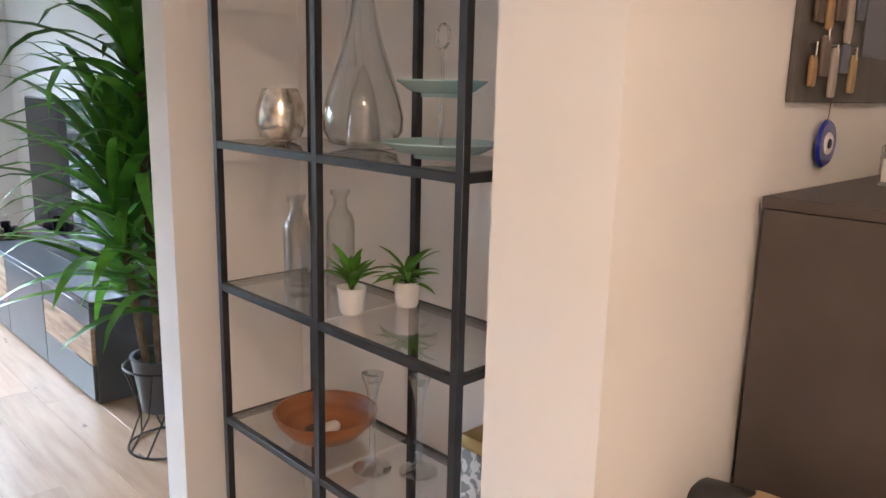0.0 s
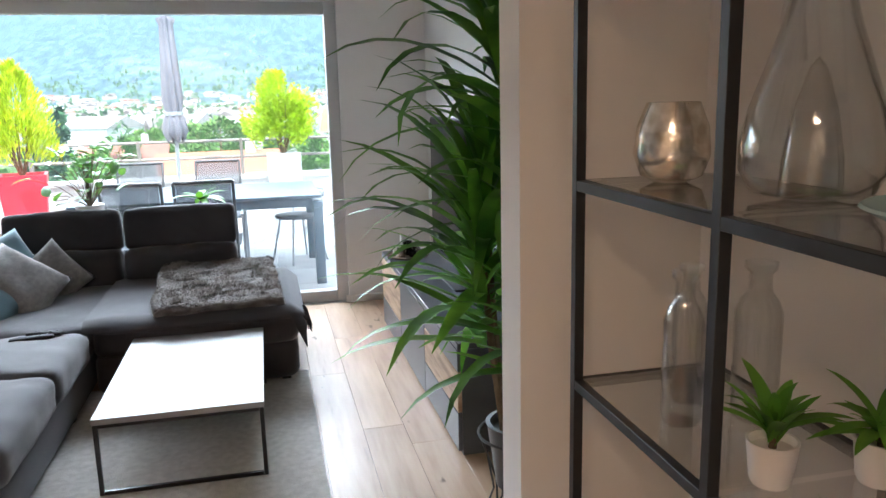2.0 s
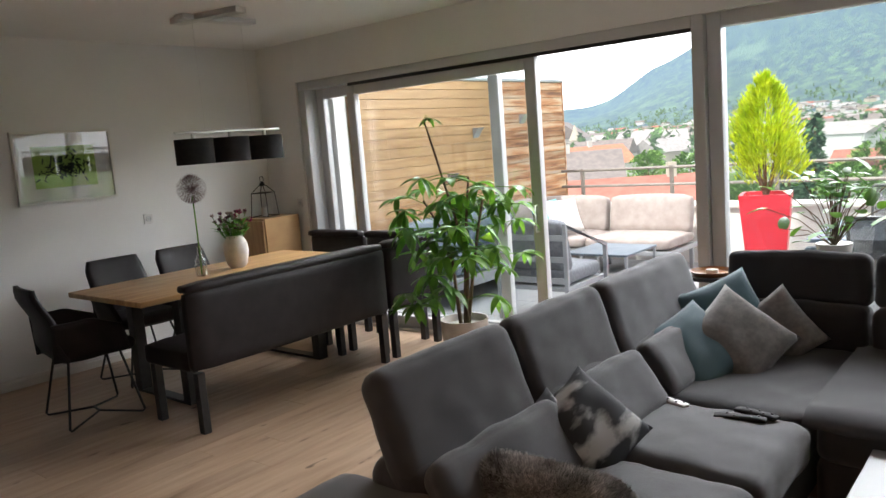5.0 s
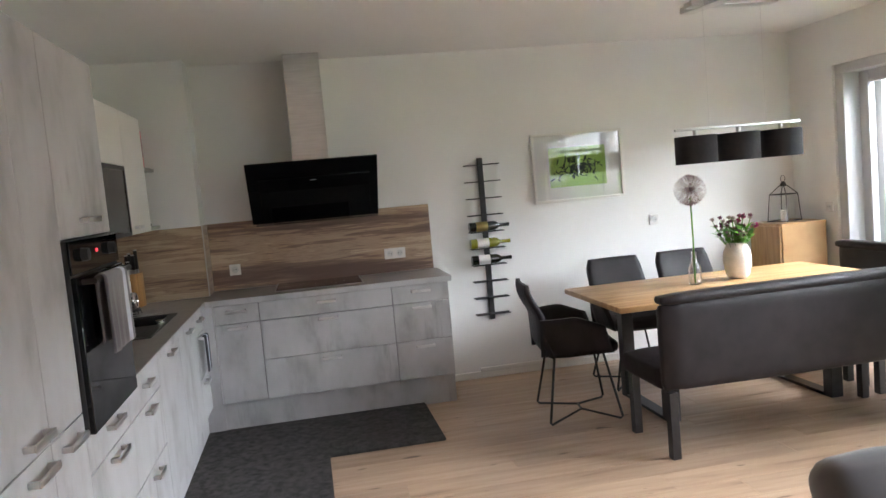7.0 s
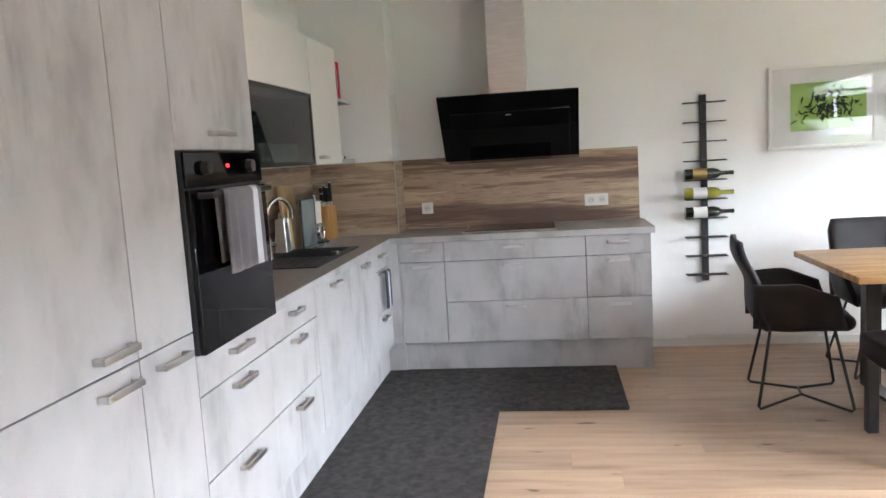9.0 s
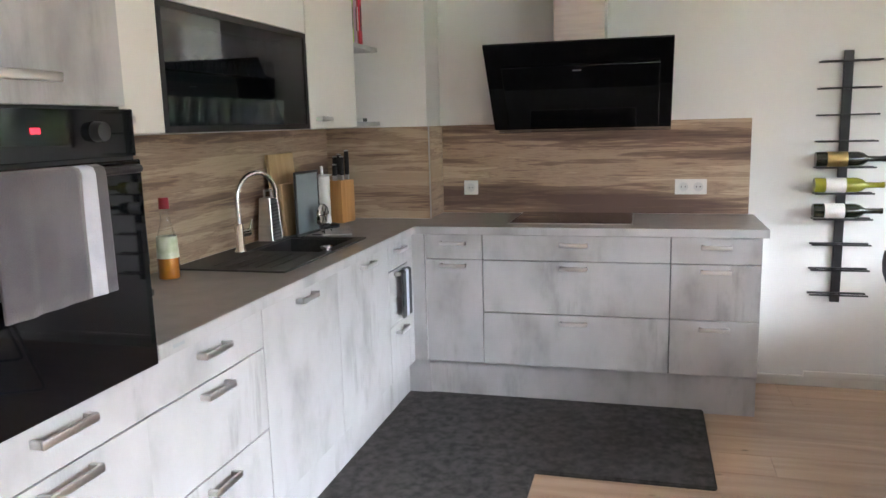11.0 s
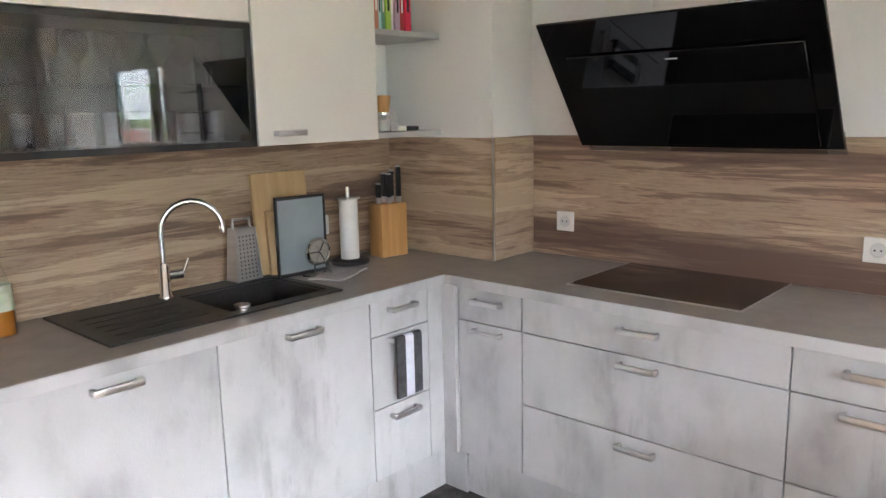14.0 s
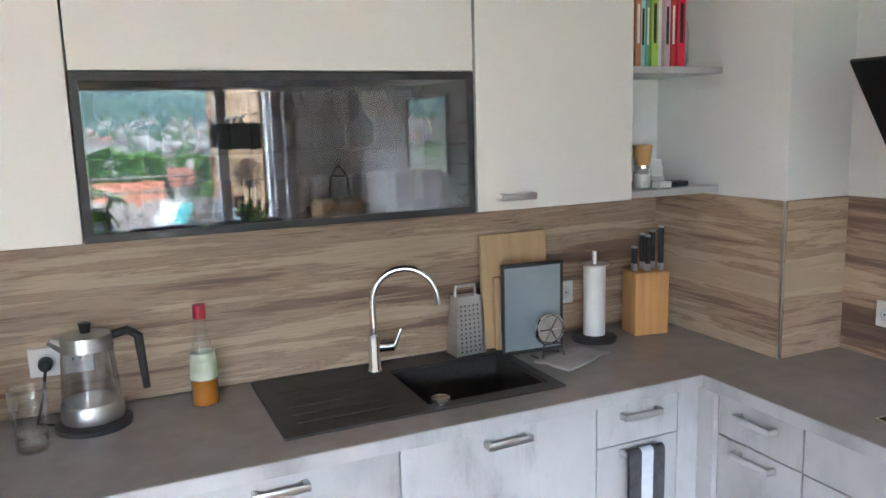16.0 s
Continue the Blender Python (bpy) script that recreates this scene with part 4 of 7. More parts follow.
part("tray", lathe([(0, 0), (0.13, 0), (0.14, 0.012), (0.135, 0.014), (0.125, 0.006), (0, 0.006)], 32), STEM, tray)
for k, (x, y, r, h_) in enumerate(((0.0, 0.0, 0.03, 0.09), (0.06, 0.03, 0.028, 0.05), (-0.06, 0.03, 0.03, 0.055), (0.02, -0.07, 0.025, 0.045), (-0.05, -0.05, 0.028, 0.06), (0.0, 0.08, 0.035, 0.12))):
    vessel("candle_jar", 1.20 + x, 5.38 + y, 0.507, [(r * 0.9, 0), (r, 0.008), (r, h_)], (BLACKG, MERC, POTW)[k % 3], "small candle jar on a round tray", "candle jar", 0.003, 20, "candles on the tray")

# ---- rug, coffee table ----
r_ = box(-1.0, 0.50, 2.75, 4.79, 0.0, 0.014, 0.005)
solo("living_rug", r_, RUGL, "pale grey short-pile rug under the coffee table", "rug")
ct = thing("coffee_table", -0.047, 4.122, 0.014, 0, "low coffee table with a white top and a black steel frame", "coffee table")
part("tabletop", box(-0.322, 0.322, -0.534, 0.534, 0.292, 0.316, 0.002, 1), M("white laminate top", (0.35, 0.35, 0.36), (0.38, 0.38, 0.39), 3, 0.42, 0.03, 90), ct)
for sx in (-1, 1):
    for sy in (-1, 1):
        part("leg", box(sx * 0.31 - 0.008, sx * 0.31 + 0.008, sy * 0.52 - 0.008, sy * 0.52 + 0.008, 0, 0.291, 0.001, 1), BLACKM, ct)
    part("side_rail", box(sx * 0.31 - 0.008, sx * 0.31 + 0.008, -0.511, 0.511, 0.276, 0.291, 0.001, 1), BLACKM, ct)
    part("floor_rail", box(-0.301, 0.301, sx * 0.52 - 0.008, sx * 0.52 + 0.008, 0.0, 0.016, 0.001, 1), BLACKM, ct)
    part("end_rail", box(-0.301, 0.301, sx * 0.52 - 0.008, sx * 0.52 + 0.008, 0.276, 0.291, 0.001, 1), BLACKM, ct)

# ---- corner sofa ----
sofa = thing("corner_sofa", -1.0, 4.3, 0, 0, "large charcoal corner sofa with raised headrests and a chaise", "sofa")


def sblock(name, cx, cy, cz, w, d, h, r=0.05, puff=0.015, tilt=0, tiltx=0, rz=0, mat_=None, n=24, rough=0.007, label=""):
    o = part(name, soft(w, d, h, r, n, puff, rough, cx * 3 + cy), mat_ or SOFA, sofa, label, smooth=0)
    o.matrix_basis = Matrix.Translation((cx + 1.0, cy - 4.3, cz)) @ pose(0, 0, 0, 0, 0, rz) @ pose(0, 0, 0, tiltx, tilt, 0)
    return o


# Base, corner and chaise wear the fabric copy with shade in its colour.
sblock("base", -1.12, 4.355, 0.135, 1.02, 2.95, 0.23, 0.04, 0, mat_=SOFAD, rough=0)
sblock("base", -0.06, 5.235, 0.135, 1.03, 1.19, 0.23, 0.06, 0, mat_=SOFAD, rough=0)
sblock("armrest", -1.13, 3.10, 0.27, 1.10, 0.34, 0.50, 0.07, 0.01, rough=0.003)
sblock("seat_cushion", -0.95, 3.635, 0.31, 0.76, 0.73, 0.18, 0.06, 0.02)
sblock("seat_cushion", -0.95, 4.31, 0.31, 0.76, 0.62, 0.18, 0.06, 0.02)
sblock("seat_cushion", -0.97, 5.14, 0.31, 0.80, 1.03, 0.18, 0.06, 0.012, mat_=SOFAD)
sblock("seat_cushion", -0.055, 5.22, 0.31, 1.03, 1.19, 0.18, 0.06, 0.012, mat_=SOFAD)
for y0, y1 in ((3.20, 3.91), (3.93, 4.61), (4.63, 5.58)):
    c_, w_ = (y0 + y1) / 2, y1 - y0
    sblock("back_cushion", -1.40, c_, 0.44, 0.22, w_, 0.32, 0.06, 0.02, tilt=-8)
    sblock("headrest", -1.42, c_, 0.675, 0.12, w_, 0.40, 0.05, 0.01, tilt=-20)
    sblock("lumbar_cushion", -1.21, c_, 0.49, 0.10, w_ * 0.96, 0.27, 0.045, 0.012, tilt=-34, rough=0.008)
for x0, x1 in ((-1.25, -0.565), (-0.555, 0.13)):
    c_, w_ = (x0 + x1) / 2, x1 - x0
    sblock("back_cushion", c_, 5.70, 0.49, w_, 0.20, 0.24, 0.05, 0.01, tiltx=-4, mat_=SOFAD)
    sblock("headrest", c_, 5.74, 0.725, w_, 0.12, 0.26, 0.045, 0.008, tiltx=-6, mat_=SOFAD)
for x, y in ((-1.55, 3.0), (-0.68, 3.0), (-0.65, 4.4), (0.38, 4.70), (0.38, 5.75), (-1.55, 5.75)):
    sblock("foot", x, y, 0.012, 0.05, 0.05, 0.024, 0.004, 0, mat_=BLACKM, n=2, rough=0)

BLUEC = M("teal blue velvet", (0.03, 0.075, 0.095), (0.055, 0.115, 0.14), 4, 0.75, 0.3, 300, sheen=0.2)
MATTE = M("matt black plastic", (0.012, 0.012, 0.014), rough=0.75)
GREYC = M("taupe woven cushion", (0.15, 0.14, 0.135), (0.21, 0.195, 0.185), 40, 0.85, 0.4, 300, sheen=0.3)
FUR = M("grey-brown faux fur", (0.20, 0.188, 0.18), (0.60, 0.57, 0.545), 12, 0.9, 1.0, 140, stretch=(1, 1, 2.5), bdist=0.012, sheen=0.4)
FURT = M("grey-brown faux fur throw", (0.07, 0.058, 0.050), (0.20, 0.17, 0.15), 16, 0.9, 1.0, 140, bdist=0.012, stretch=(0.6, 2.2, 1), sheen=0.4)
BWC = M("black and white birch print", (0.025, 0.025, 0.028), (0.50, 0.49, 0.48), 5, 0.75, 0.3, 200, stretch=(1, 2, 1), lo=0.46, hi=0.58)


def cushion(x, y, z, s, th, mat_, label, rx, ry, rz, fuzz=0.0, s2=None):
    o = solo("scatter_cushion", pillow(s, th, 16 if not fuzz else 40, x, fuzz, s2), mat_, label, "cushion", "cushions on the sofa", smooth=0)
    o.matrix_basis = pose(x, y, z, rx, 0, rz) @ pose(0, 0, 0, 0, 0, ry)
    return o


cushion(-1.17, 5.03, 0.50, 0.42, 0.14, BLUEC, "teal blue cushion leaning on the sofa back", 42, 25, 50)
cushion(-1.03, 5.19, 0.53, 0.42, 0.14, GREYC, "taupe cushion leaning on a blue one", 48, 40, 42)
cushion(-1.15, 5.38, 0.57, 0.42, 0.12, BLUEC, "blue-grey cushion behind the taupe one", 58, 20, 35)
cushion(-0.93, 5.44, 0.51, 0.34, 0.10, GREYC, "taupe cushion in the sofa corner", 68, 38, 15)
cushion(-1.15, 3.97, 0.50, 0.35, 0.13, BWC, "black and white printed cushion leaning on the sofa back", 46, 30, 62)
cushion(-1.22, 3.82, 0.49, 0.28, 0.10, BWC, "small black and white cushion against the backrest", 55, 20, 75)
bs = lathe([(0, -0.28), (0.05, -0.275), (0.085, -0.25), (0.103, -0.20), (0.108, -0.1), (0.108, 0.1), (0.103, 0.20), (0.085, 0.25), (0.05, 0.275), (0, 0.28)], 36, m=pose(0, 0, 0, 0, 90, 0))
for v in bs.verts:
    v.co.z *= 0.88
    v.co += 0.012 * noise.noise_vector(v.co * 11)
bol = solo("scatter_cushion", bs, FUR, "long grey-brown faux fur bolster", "cushion", "cushions on the sofa", smooth=0)
bol.matrix_basis = pose(-1.04, 3.45, 0.475, 0, 0, 2)

# folded throw and blanket on the chaise
tb = box(-0.34, 0.34, -0.46, 0.46, 0, 0.065, 0.025, 3)
bmesh.ops.subdivide_edges(tb, edges=list(tb.edges), cuts=9, use_grid_fill=True)
for v in tb.verts:
    q = v.co
    v.co = q + Vector((0.02 * noise.noise(q * 6), 0.02 * noise.noise(q * 6 + Vector((9, 0, 0))), (0.022 * noise.noise(q * 9) + 0.012 * noise.noise(q * 40)) * (q.z > 0.005)))
o = solo("fur_throw", tb, FURT, "folded grey-brown faux fur throw lying on the chaise", "throw", smooth=0)
o.matrix_basis = pose(0.03, 5.14, 0.425, 3, 0, 3)

for x, y, rz_, L_, m_, lab in ((-1.09, 4.55, 70, 0.15, POTW, "white remote control lying on the sofa"), (-0.80, 4.50, 100, 0.19, MATTE, "black remote control lying on the sofa"), (-0.76, 4.57, 78, 0.17, MATTE, "slim black remote control lying on the sofa")):
    rc = thing("remote_control", x, y, 0.413, rz_, lab, "remote control", "remote controls on the sofa")
    part("body", soft(0.042, L_, 0.018, 0.008, 6, 0.002), m_, rc)
    for k in range(5):
        part("button", lathe([(0, 0.008), (0.005, 0.008), (0.005, 0.012), (0, 0.0125)], 10, m=Matrix.Translation((0.009 * (-1) ** k, -L_ * 0.35 + k * L_ * 0.15, 0.001))), SOFAD, rc)

# ---- dining corner ----
dt = thing("dining_table", -4.50, 4.77, 0, 0, "oiled oak dining table with dark steel legs", "dining table")
part("tabletop", box(-0.465, 0.465, -0.905, 0.905, 0.72, 0.755, 0.006), TABLEOAK, dt)
for sy in (-1, 1):
    y = sy * 0.55
    for sx in (-1, 1):
        part("leg", box(sx * 0.3 - 0.04, sx * 0.3 + 0.04, y - 0.04, y + 0.04, 0.0, 0.71, 0.002, 1), BLACKM, dt)
    part("foot_rail", box(-0.26, 0.26, y - 0.04, y + 0.04, 0.0, 0.02, 0.002, 1), BLACKM, dt)
    part("top_rail", box(-0.26, 0.26, y - 0.03, y + 0.03, 0.69, 0.719, 0.002, 1), BLACKM, dt)


def padded(fn, nu, nv, th, mat_, name, host):
    """An upholstered shell: fn(u, v) gives its middle surface for u and v from 0 to 1; padded to th, thin at the rim."""
    t = bmesh.new()
    du = 1e-3
    sides = []
    for sgn in (1, -1):
        g = []
        for i in range(nu + 1):
            row = []
            for k in range(nv + 1):
                u, v = i / nu, k / nv
                p = fn(u, v)
                a, b = fn(min(1, u + du), v) - fn(max(0, u - du), v), fn(u, min(1, v + du)) - fn(u, max(0, v - du))
                rim = min(1.0, 4.5 * min(u, 1 - u, v, 1 - v) + 0.28)
                row.append(t.verts.new(p + a.cross(b).normalized() * sgn * th / 2 * rim ** 0.5))
            g.append(row)
        for i in range(nu):
            for k in range(nv):
                t.faces.new((g[i][k], g[i + 1][k], g[i + 1][k + 1], g[i][k + 1]))
        sides.append(g)
    rim_ = [(i, 0) for i in range(nu)] + [(nu, k) for k in range(nv)] + [(i, nv) for i in range(nu, 0, -1)] + [(0, k) for k in range(nv, 0, -1)]
    for p, q in zip(rim_, rim_[1:] + rim_[:1]):
        t.faces.new((sides[0][p[0]][p[1]], sides[0][q[0]][q[1]], sides[1][q[0]][q[1]], sides[1][p[0]][p[1]]))
    return part(name, t, mat_, host, smooth=0)


def arm_chair():
    """An upholstered shell chair with wing-like armrests on a black rod base; it faces -y."""
    c = thing("dining_chair", 0, 0, 0, 0, "black leather shell chair with armrests on thin black metal legs", "dining chair", "chairs round the dining table")
    part("seat", soft(0.45, 0.46, 0.085, 0.04, 14, 0.014, 0.004, m=Matrix.Translation((0, -0.01, 0.455))), LEATHER, c, smooth=0)

    def back(u, v):
        x = (u - 0.5) * (0.47 - 0.05 * v) * (1 - 0.10 * max(0, v - 0.85) / 0.15)
        return Vector((x, 0.195 + 0.115 * v - 0.45 * x * x + 0.015 * math.sin(9 * v), 0.425 + 0.455 * v))
    padded(back, 14, 14, 0.050, LEATHER, "backrest", c)
    for sx in (-1, 1):
        def wing(u, v, sx=sx):
            top = 0.60 + 0.08 * min(1.0, u * 2.2) - 0.02 * u
            return Vector((sx * (0.215 + 0.055 * v - 0.04 * max(0, u - 0.7) / 0.3), -0.20 + 0.05 * v * (1 - u) + 0.44 * u, 0.425 + (top - 0.425) * v))
        padded(wing, 12, 8, 0.040, LEATHER, "armrest", c)
    for sx in (-1, 1):
        part("leg", tube([(sx * 0.14, -0.15, 0.43), (sx * 0.245, -0.225, 0.022), (sx * 0.235, -0.212, 0.009)], 0.008, 8), BLACKM, c)
        part("leg", tube([(sx * 0.14, 0.15, 0.43), (sx * 0.245, 0.225, 0.022), (sx * 0.235, 0.212, 0.009)], 0.008, 8), BLACKM, c)
        part("floor_bar", tube([(sx * 0.235, -0.212, 0.009), (sx * 0.055, -0.01, 0.035), (sx * 0.235, 0.212, 0.009)], 0.0075, 8), BLACKM, c)
    part("cross_bar", tube([(-0.055, -0.01, 0.035), (0.055, -0.01, 0.035)], 0.0075, 8), BLACKM, c)
    return c


ch = arm_chair()
ch.matrix_basis = pose(-4.62, 3.78, 0, 0, 0, 172)
copy_thing(ch, pose(-5.12, 4.42, 0, 0, 0, 90))
copy_thing(ch, pose(-5.12, 4.98, 0, 0, 0, 90))


def bench(x, y, rz, L, label):
    """An upholstered bench with a back: it faces +x of its own; the back's outer face is at local x=0, from local y=0 to L."""
    c = thing("dining_bench", x, y, 0, rz, label, "bench", "upholstered benches round the dining table")
    part("seat", soft(0.50, L, 0.13, 0.035, 12, 0.01, m=Matrix.Translation((0.30, L / 2, 0.425))), LEATHER, c, smooth=0)
    part("backrest", soft(0.07, L, 0.46, 0.03, 12, 0.006, m=Matrix.Translation((0.035, L / 2, 0.60))), LEATHER, c, smooth=0)
    part("headroll", soft(0.11, L - 0.02, 0.055, 0.027, 12, 0.004, m=Matrix.Translation((0.055, L / 2, 0.845))), LEATHER, c, smooth=0)
    for xx in (0.04, 0.50):
        for yy in (0.05, L - 0.05):
            part("leg", box(xx - 0.025, xx + 0.025, yy - 0.025, yy + 0.025, 0, 0.36, 0.003, 1), BLACKM, c)
    return c


bench(-3.60, 5.50, 180, 1.60, "long black leather bench with a padded back")
bench(-3.62, 6.12, 180, 0.58, "black leather corner seat at the end of the bench")
bench(-3.70, 6.12, -90, 0.66, "black leather bench seat under the glass door").matrix_basis = pose(-5.05, 6.12, 0, 0, 0, -90)
bench(-3.0, 5.9, -90, 0.6, "black leather bench seat under the glass door").matrix_basis = pose(-4.35, 6.12, 0, 0, 0, -90)

# vases and flowers
CER = M("cream stoneware", (0.66, 0.62, 0.57), (0.74, 0.70, 0.65), 30, 0.5, 0.2, 120)
vs = vessel("vase", -4.56, 4.93, 0.755, [(0.05, 0), (0.075, 0.03), (0.09, 0.12), (0.085, 0.18), (0.062, 0.225), (0.065, 0.24)], CER, "round cream ceramic vase with mixed flowers", "vase", 0.005)
PINK = M("magenta petals", (0.30, 0.005, 0.09), (0.45, 0.02, 0.16), 20, 0.6)
DUSK = M("dusky purple bloom", (0.10, 0.03, 0.06), (0.20, 0.07, 0.11), 20, 0.7)
PALE = M("pale dried flower", (0.32, 0.24, 0.22), (0.45, 0.36, 0.33), 30, 0.8)
leaflet = mesh(blade(0.07, 0.03, 0.8, 4), LEAF, 0)
for k in range(40):
    a, r, h_ = k * 2.4, 0.03 + 0.14 * rnd.random(), 0.27 + 0.15 * rnd.random()
    x, y = r * math.cos(a), r * math.sin(a)
    part("stem", tube([(x * 0.2, y * 0.2, 0.15), (x, y, h_)], 0.002, 5), LEAF, vs)
    fl = bmesh.new()
    for q in range(9):
        add(fl, blade(0.042 if k in (0, 3, 9, 14) else 0.028, 0.024 if k in (0, 3, 9, 14) else 0.018, -1.2, 3), Matrix.Translation((x, y, h_)) @ pose(0, 0, 0, 0, 0, q * 137) @ pose(0, 0, 0, 0, -20 - 6 * q, 0))
    part("flower", fl, PINK if k in (0, 3, 9, 14) else PALE if k % 2 else DUSK, vs, "magenta peony head" if k in (0, 3, 9, 14) else "small pale blossom", smooth=0)
    for q in range(2):
        at(part("leaf", leaflet, None, vs), x * 0.7, y * 0.7, h_ * 0.8, rnd.uniform(0, 360), rnd.uniform(-10, 60), rnd.uniform(0.8, 1.3))
gv = vessel("bottle_vase", -4.52, 4.60, 0.755, [(0.035, 0), (0.04, 0.01), (0.04, 0.11), (0.018, 0.15), (0.016, 0.2), (0.02, 0.21)], CLEAR, "clear glass bottle vase with one giant allium", "vase", 0.003, 24)
part("stem", tube([(0, 0, 0.01), (0.005, 0, 0.3), (0.0, 0.0, 0.56)], 0.005, 6), LEAF2, gv)
al = bmesh.new()
for k in range(420):
    z = 1 - 2 * (k + 0.5) / 420
    a = k * 2.39996
    d = Vector((math.sqrt(1 - z * z) * math.cos(a), math.sqrt(1 - z * z) * math.sin(a), z))
    add(al, blade(0.018, 0.009, 0.0, 2), Matrix.Translation(Vector((0, 0, 0.61)) + d * 0.088) @ d.to_track_quat("X", "Z").to_matrix().to_4x4())
    if k % 3 == 0:
        tube([Vector((0, 0, 0.61)), Vector((0, 0, 0.61)) + d * 0.088], 0.001, 3, bm=al, caps=False)
part("flower_head", al, M("dusty mauve floret", (0.19, 0.12, 0.12), (0.32, 0.22, 0.22), 40, 0.8), gv, "dusty mauve globe of small florets", smooth=0)

# pendant lamp
BLACKF = M("black lampshade fabric", (0.012, 0.011, 0.013), (0.018, 0.016, 0.018), 30, 0.8, 0.3, 400)
pd = thing("pendant_lamp", -4.5, 4.95, 1.74, 0, "chrome bar pendant lamp with three black drum shades", "pendant lamp")
part("bar", box(-0.012, 0.012, -0.44, 0.44, 0.0, 0.018, 0.003), STEEL, pd)
for sy in (-1, 0, 1):
    part("shade", lathe([(0.13, -0.21), (0.13, -0.035), (0.128, -0.035), (0.128, -0.21)], 36, m=Matrix.Translation((0, sy * 0.30, 0))), BLACKF, pd)
    part("socket", lathe([(0, -0.09), (0.015, -0.09), (0.015, 0.0), (0, 0.0)], 12, m=Matrix.Translation((0, sy * 0.30, 0))), STEEL, pd)
    part("spider", box(-0.128, 0.128, sy * 0.3 - 0.003, sy * 0.3 + 0.003, -0.052, -0.046), STEEL, pd)
for sy in (-0.2, 0.2):
    part("cable", tube([(0, sy, 0.018), (0, sy, 0.775)], 0.0008, 5), STEEL, pd)
part("canopy", box(-0.05, 0.05, -0.3, 0.3, 0.765, 0.80, 0.004), STEEL, pd)

# picture, sockets, lantern cabinet
GREEN = M("lime green print", (0.30, 0.46, 0.10), (0.36, 0.52, 0.13), 3, 0.6)
pc = thing("framed_picture", -5.759, 4.323, 1.592, 0, "white framed print of dark plants on a lime green ground", "picture")
for q in ((-0.375, 0.375, -0.27, -0.25), (-0.375, 0.375, 0.25, 0.27)):
    part("frame", box(0, 0.03, q[0], q[1], q[2], q[3], 0.002, 1), WHITE, pc)
for q in ((-0.375, -0.355), (0.355, 0.375)):
    part("frame", box(0, 0.03, q[0], q[1], -0.25, 0.25, 0.002, 1), WHITE, pc)
part("mount", box(0.001, 0.008, -0.355, 0.355, -0.25, 0.25), POTW, pc, smooth=None)
part("print", box(0.008, 0.010, -0.235, 0.235, -0.155, 0.155), GREEN, pc, smooth=None)
dk = bmesh.new()
r2 = random.Random(9)
for k in range(150):
    y, z = r2.gauss(0, 0.085), r2.gauss(-0.01, 0.05)
    if abs(y) < 0.2 and abs(z) < 0.12:
        add(dk, blade(r2.uniform(0.02, 0.05), 0.012, 0.5, 3), Matrix.Translation((0.0108, y, z)) @ pose(0, 0, 0, 0, 90, 0) @ pose(0, 0, 0, 0, 0, r2.uniform(0, 360)))
for v in dk.verts:
    v.co.x = 0.0105 + 0.0004 * (v.co.x > 0.011)
part("drawing", dk, M("dark green ink", (0.02, 0.035, 0.02), rough=0.7), pc, "dark ink drawing of foliage", smooth=None)
part("pane", box(0.018, 0.020, -0.355, 0.355, -0.25, 0.25), CLEAR, pc, smooth=None)


SOCKG = M("socket insert grey", (0.58, 0.58, 0.58), (0.66, 0.66, 0.66), 5, 0.4)


def socket(x, y, z, rz, n=1, label="single white wall socket"):
    s = thing("wall_socket", x, y, z, rz, label, "socket", "wall sockets")
    part("plate", box(-0.04 * n, 0.04 * n, -0.009, 0, -0.04, 0.04, 0.002, 1), POTW, s)
    for k in range(n):
        cx = (k - (n - 1) / 2) * 0.075
        part("insert", lathe([(0.0, 0.009), (0.019, 0.0095), (0.020, 0.012), (0.0235, 0.012), (0.024, 0.009)], 20, m=Matrix.Translation((cx, -0.0005, 0)) @ pose(0, 0, 0, 90)), SOCKG, s, "grey socket insert")
        for q in (-0.009, 0.009):
            part("pin_hole", lathe([(0, 0.0105), (0.003, 0.0105), (0.003, 0.0125), (0, 0.0125)], 8, m=Matrix.Translation((cx + q, 0.0002, 0)) @ pose(0, 0, 0, 90)), BLACKM, s)
    return s


socket(-5.748, 1.627, 1.056, 90)
socket(-5.748, 2.811, 1.056, 90, 2, "white double wall socket")
socket(-5.76, 4.94, 1.11, 90)
socket(-3.465, 0.872, 1.06, 180, 2, "white double wall socket with a black plug")
socket(-5.07, 0.872, 1.06, 180)
socket(-5.33, 6.22, 1.10, 0, 1, "white light switch by the terrace door")
solo("heating_rail_cover", box(-5.745, -5.73, 3.40, 4.25, 0.05, 0.085, 0.003), WHITE, "long white cable cover along the skirting", "cable cover")

cb = thing("corner_cabinet", -5.56, 5.99, 0, 0, "narrow oak cabinet in the room corner with a lantern on it", "cabinet")
part("body", box(-0.19, 0.22, -0.19, 0.20, 0.03, 1.0, 0.003, 1), TABLEOAK, cb)
part("door", box(-0.18, 0.21, -0.208, -0.192, 0.05, 0.98, 0.002, 1), TABLEOAK, cb)
ln = thing("lantern", -5.56, 5.98, 1.0, 20, "black wire lantern with glass panes on the corner cabinet", "lantern")
for sx in (-1, 1):
    for sy in (-1, 1):
        part("post", tube([(sx * 0.09, sy * 0.09, 0.0), (sx * 0.075, sy * 0.075, 0.22), (sx * 0.02, sy * 0.02, 0.29)], 0.004, 6), BLACKM, ln)
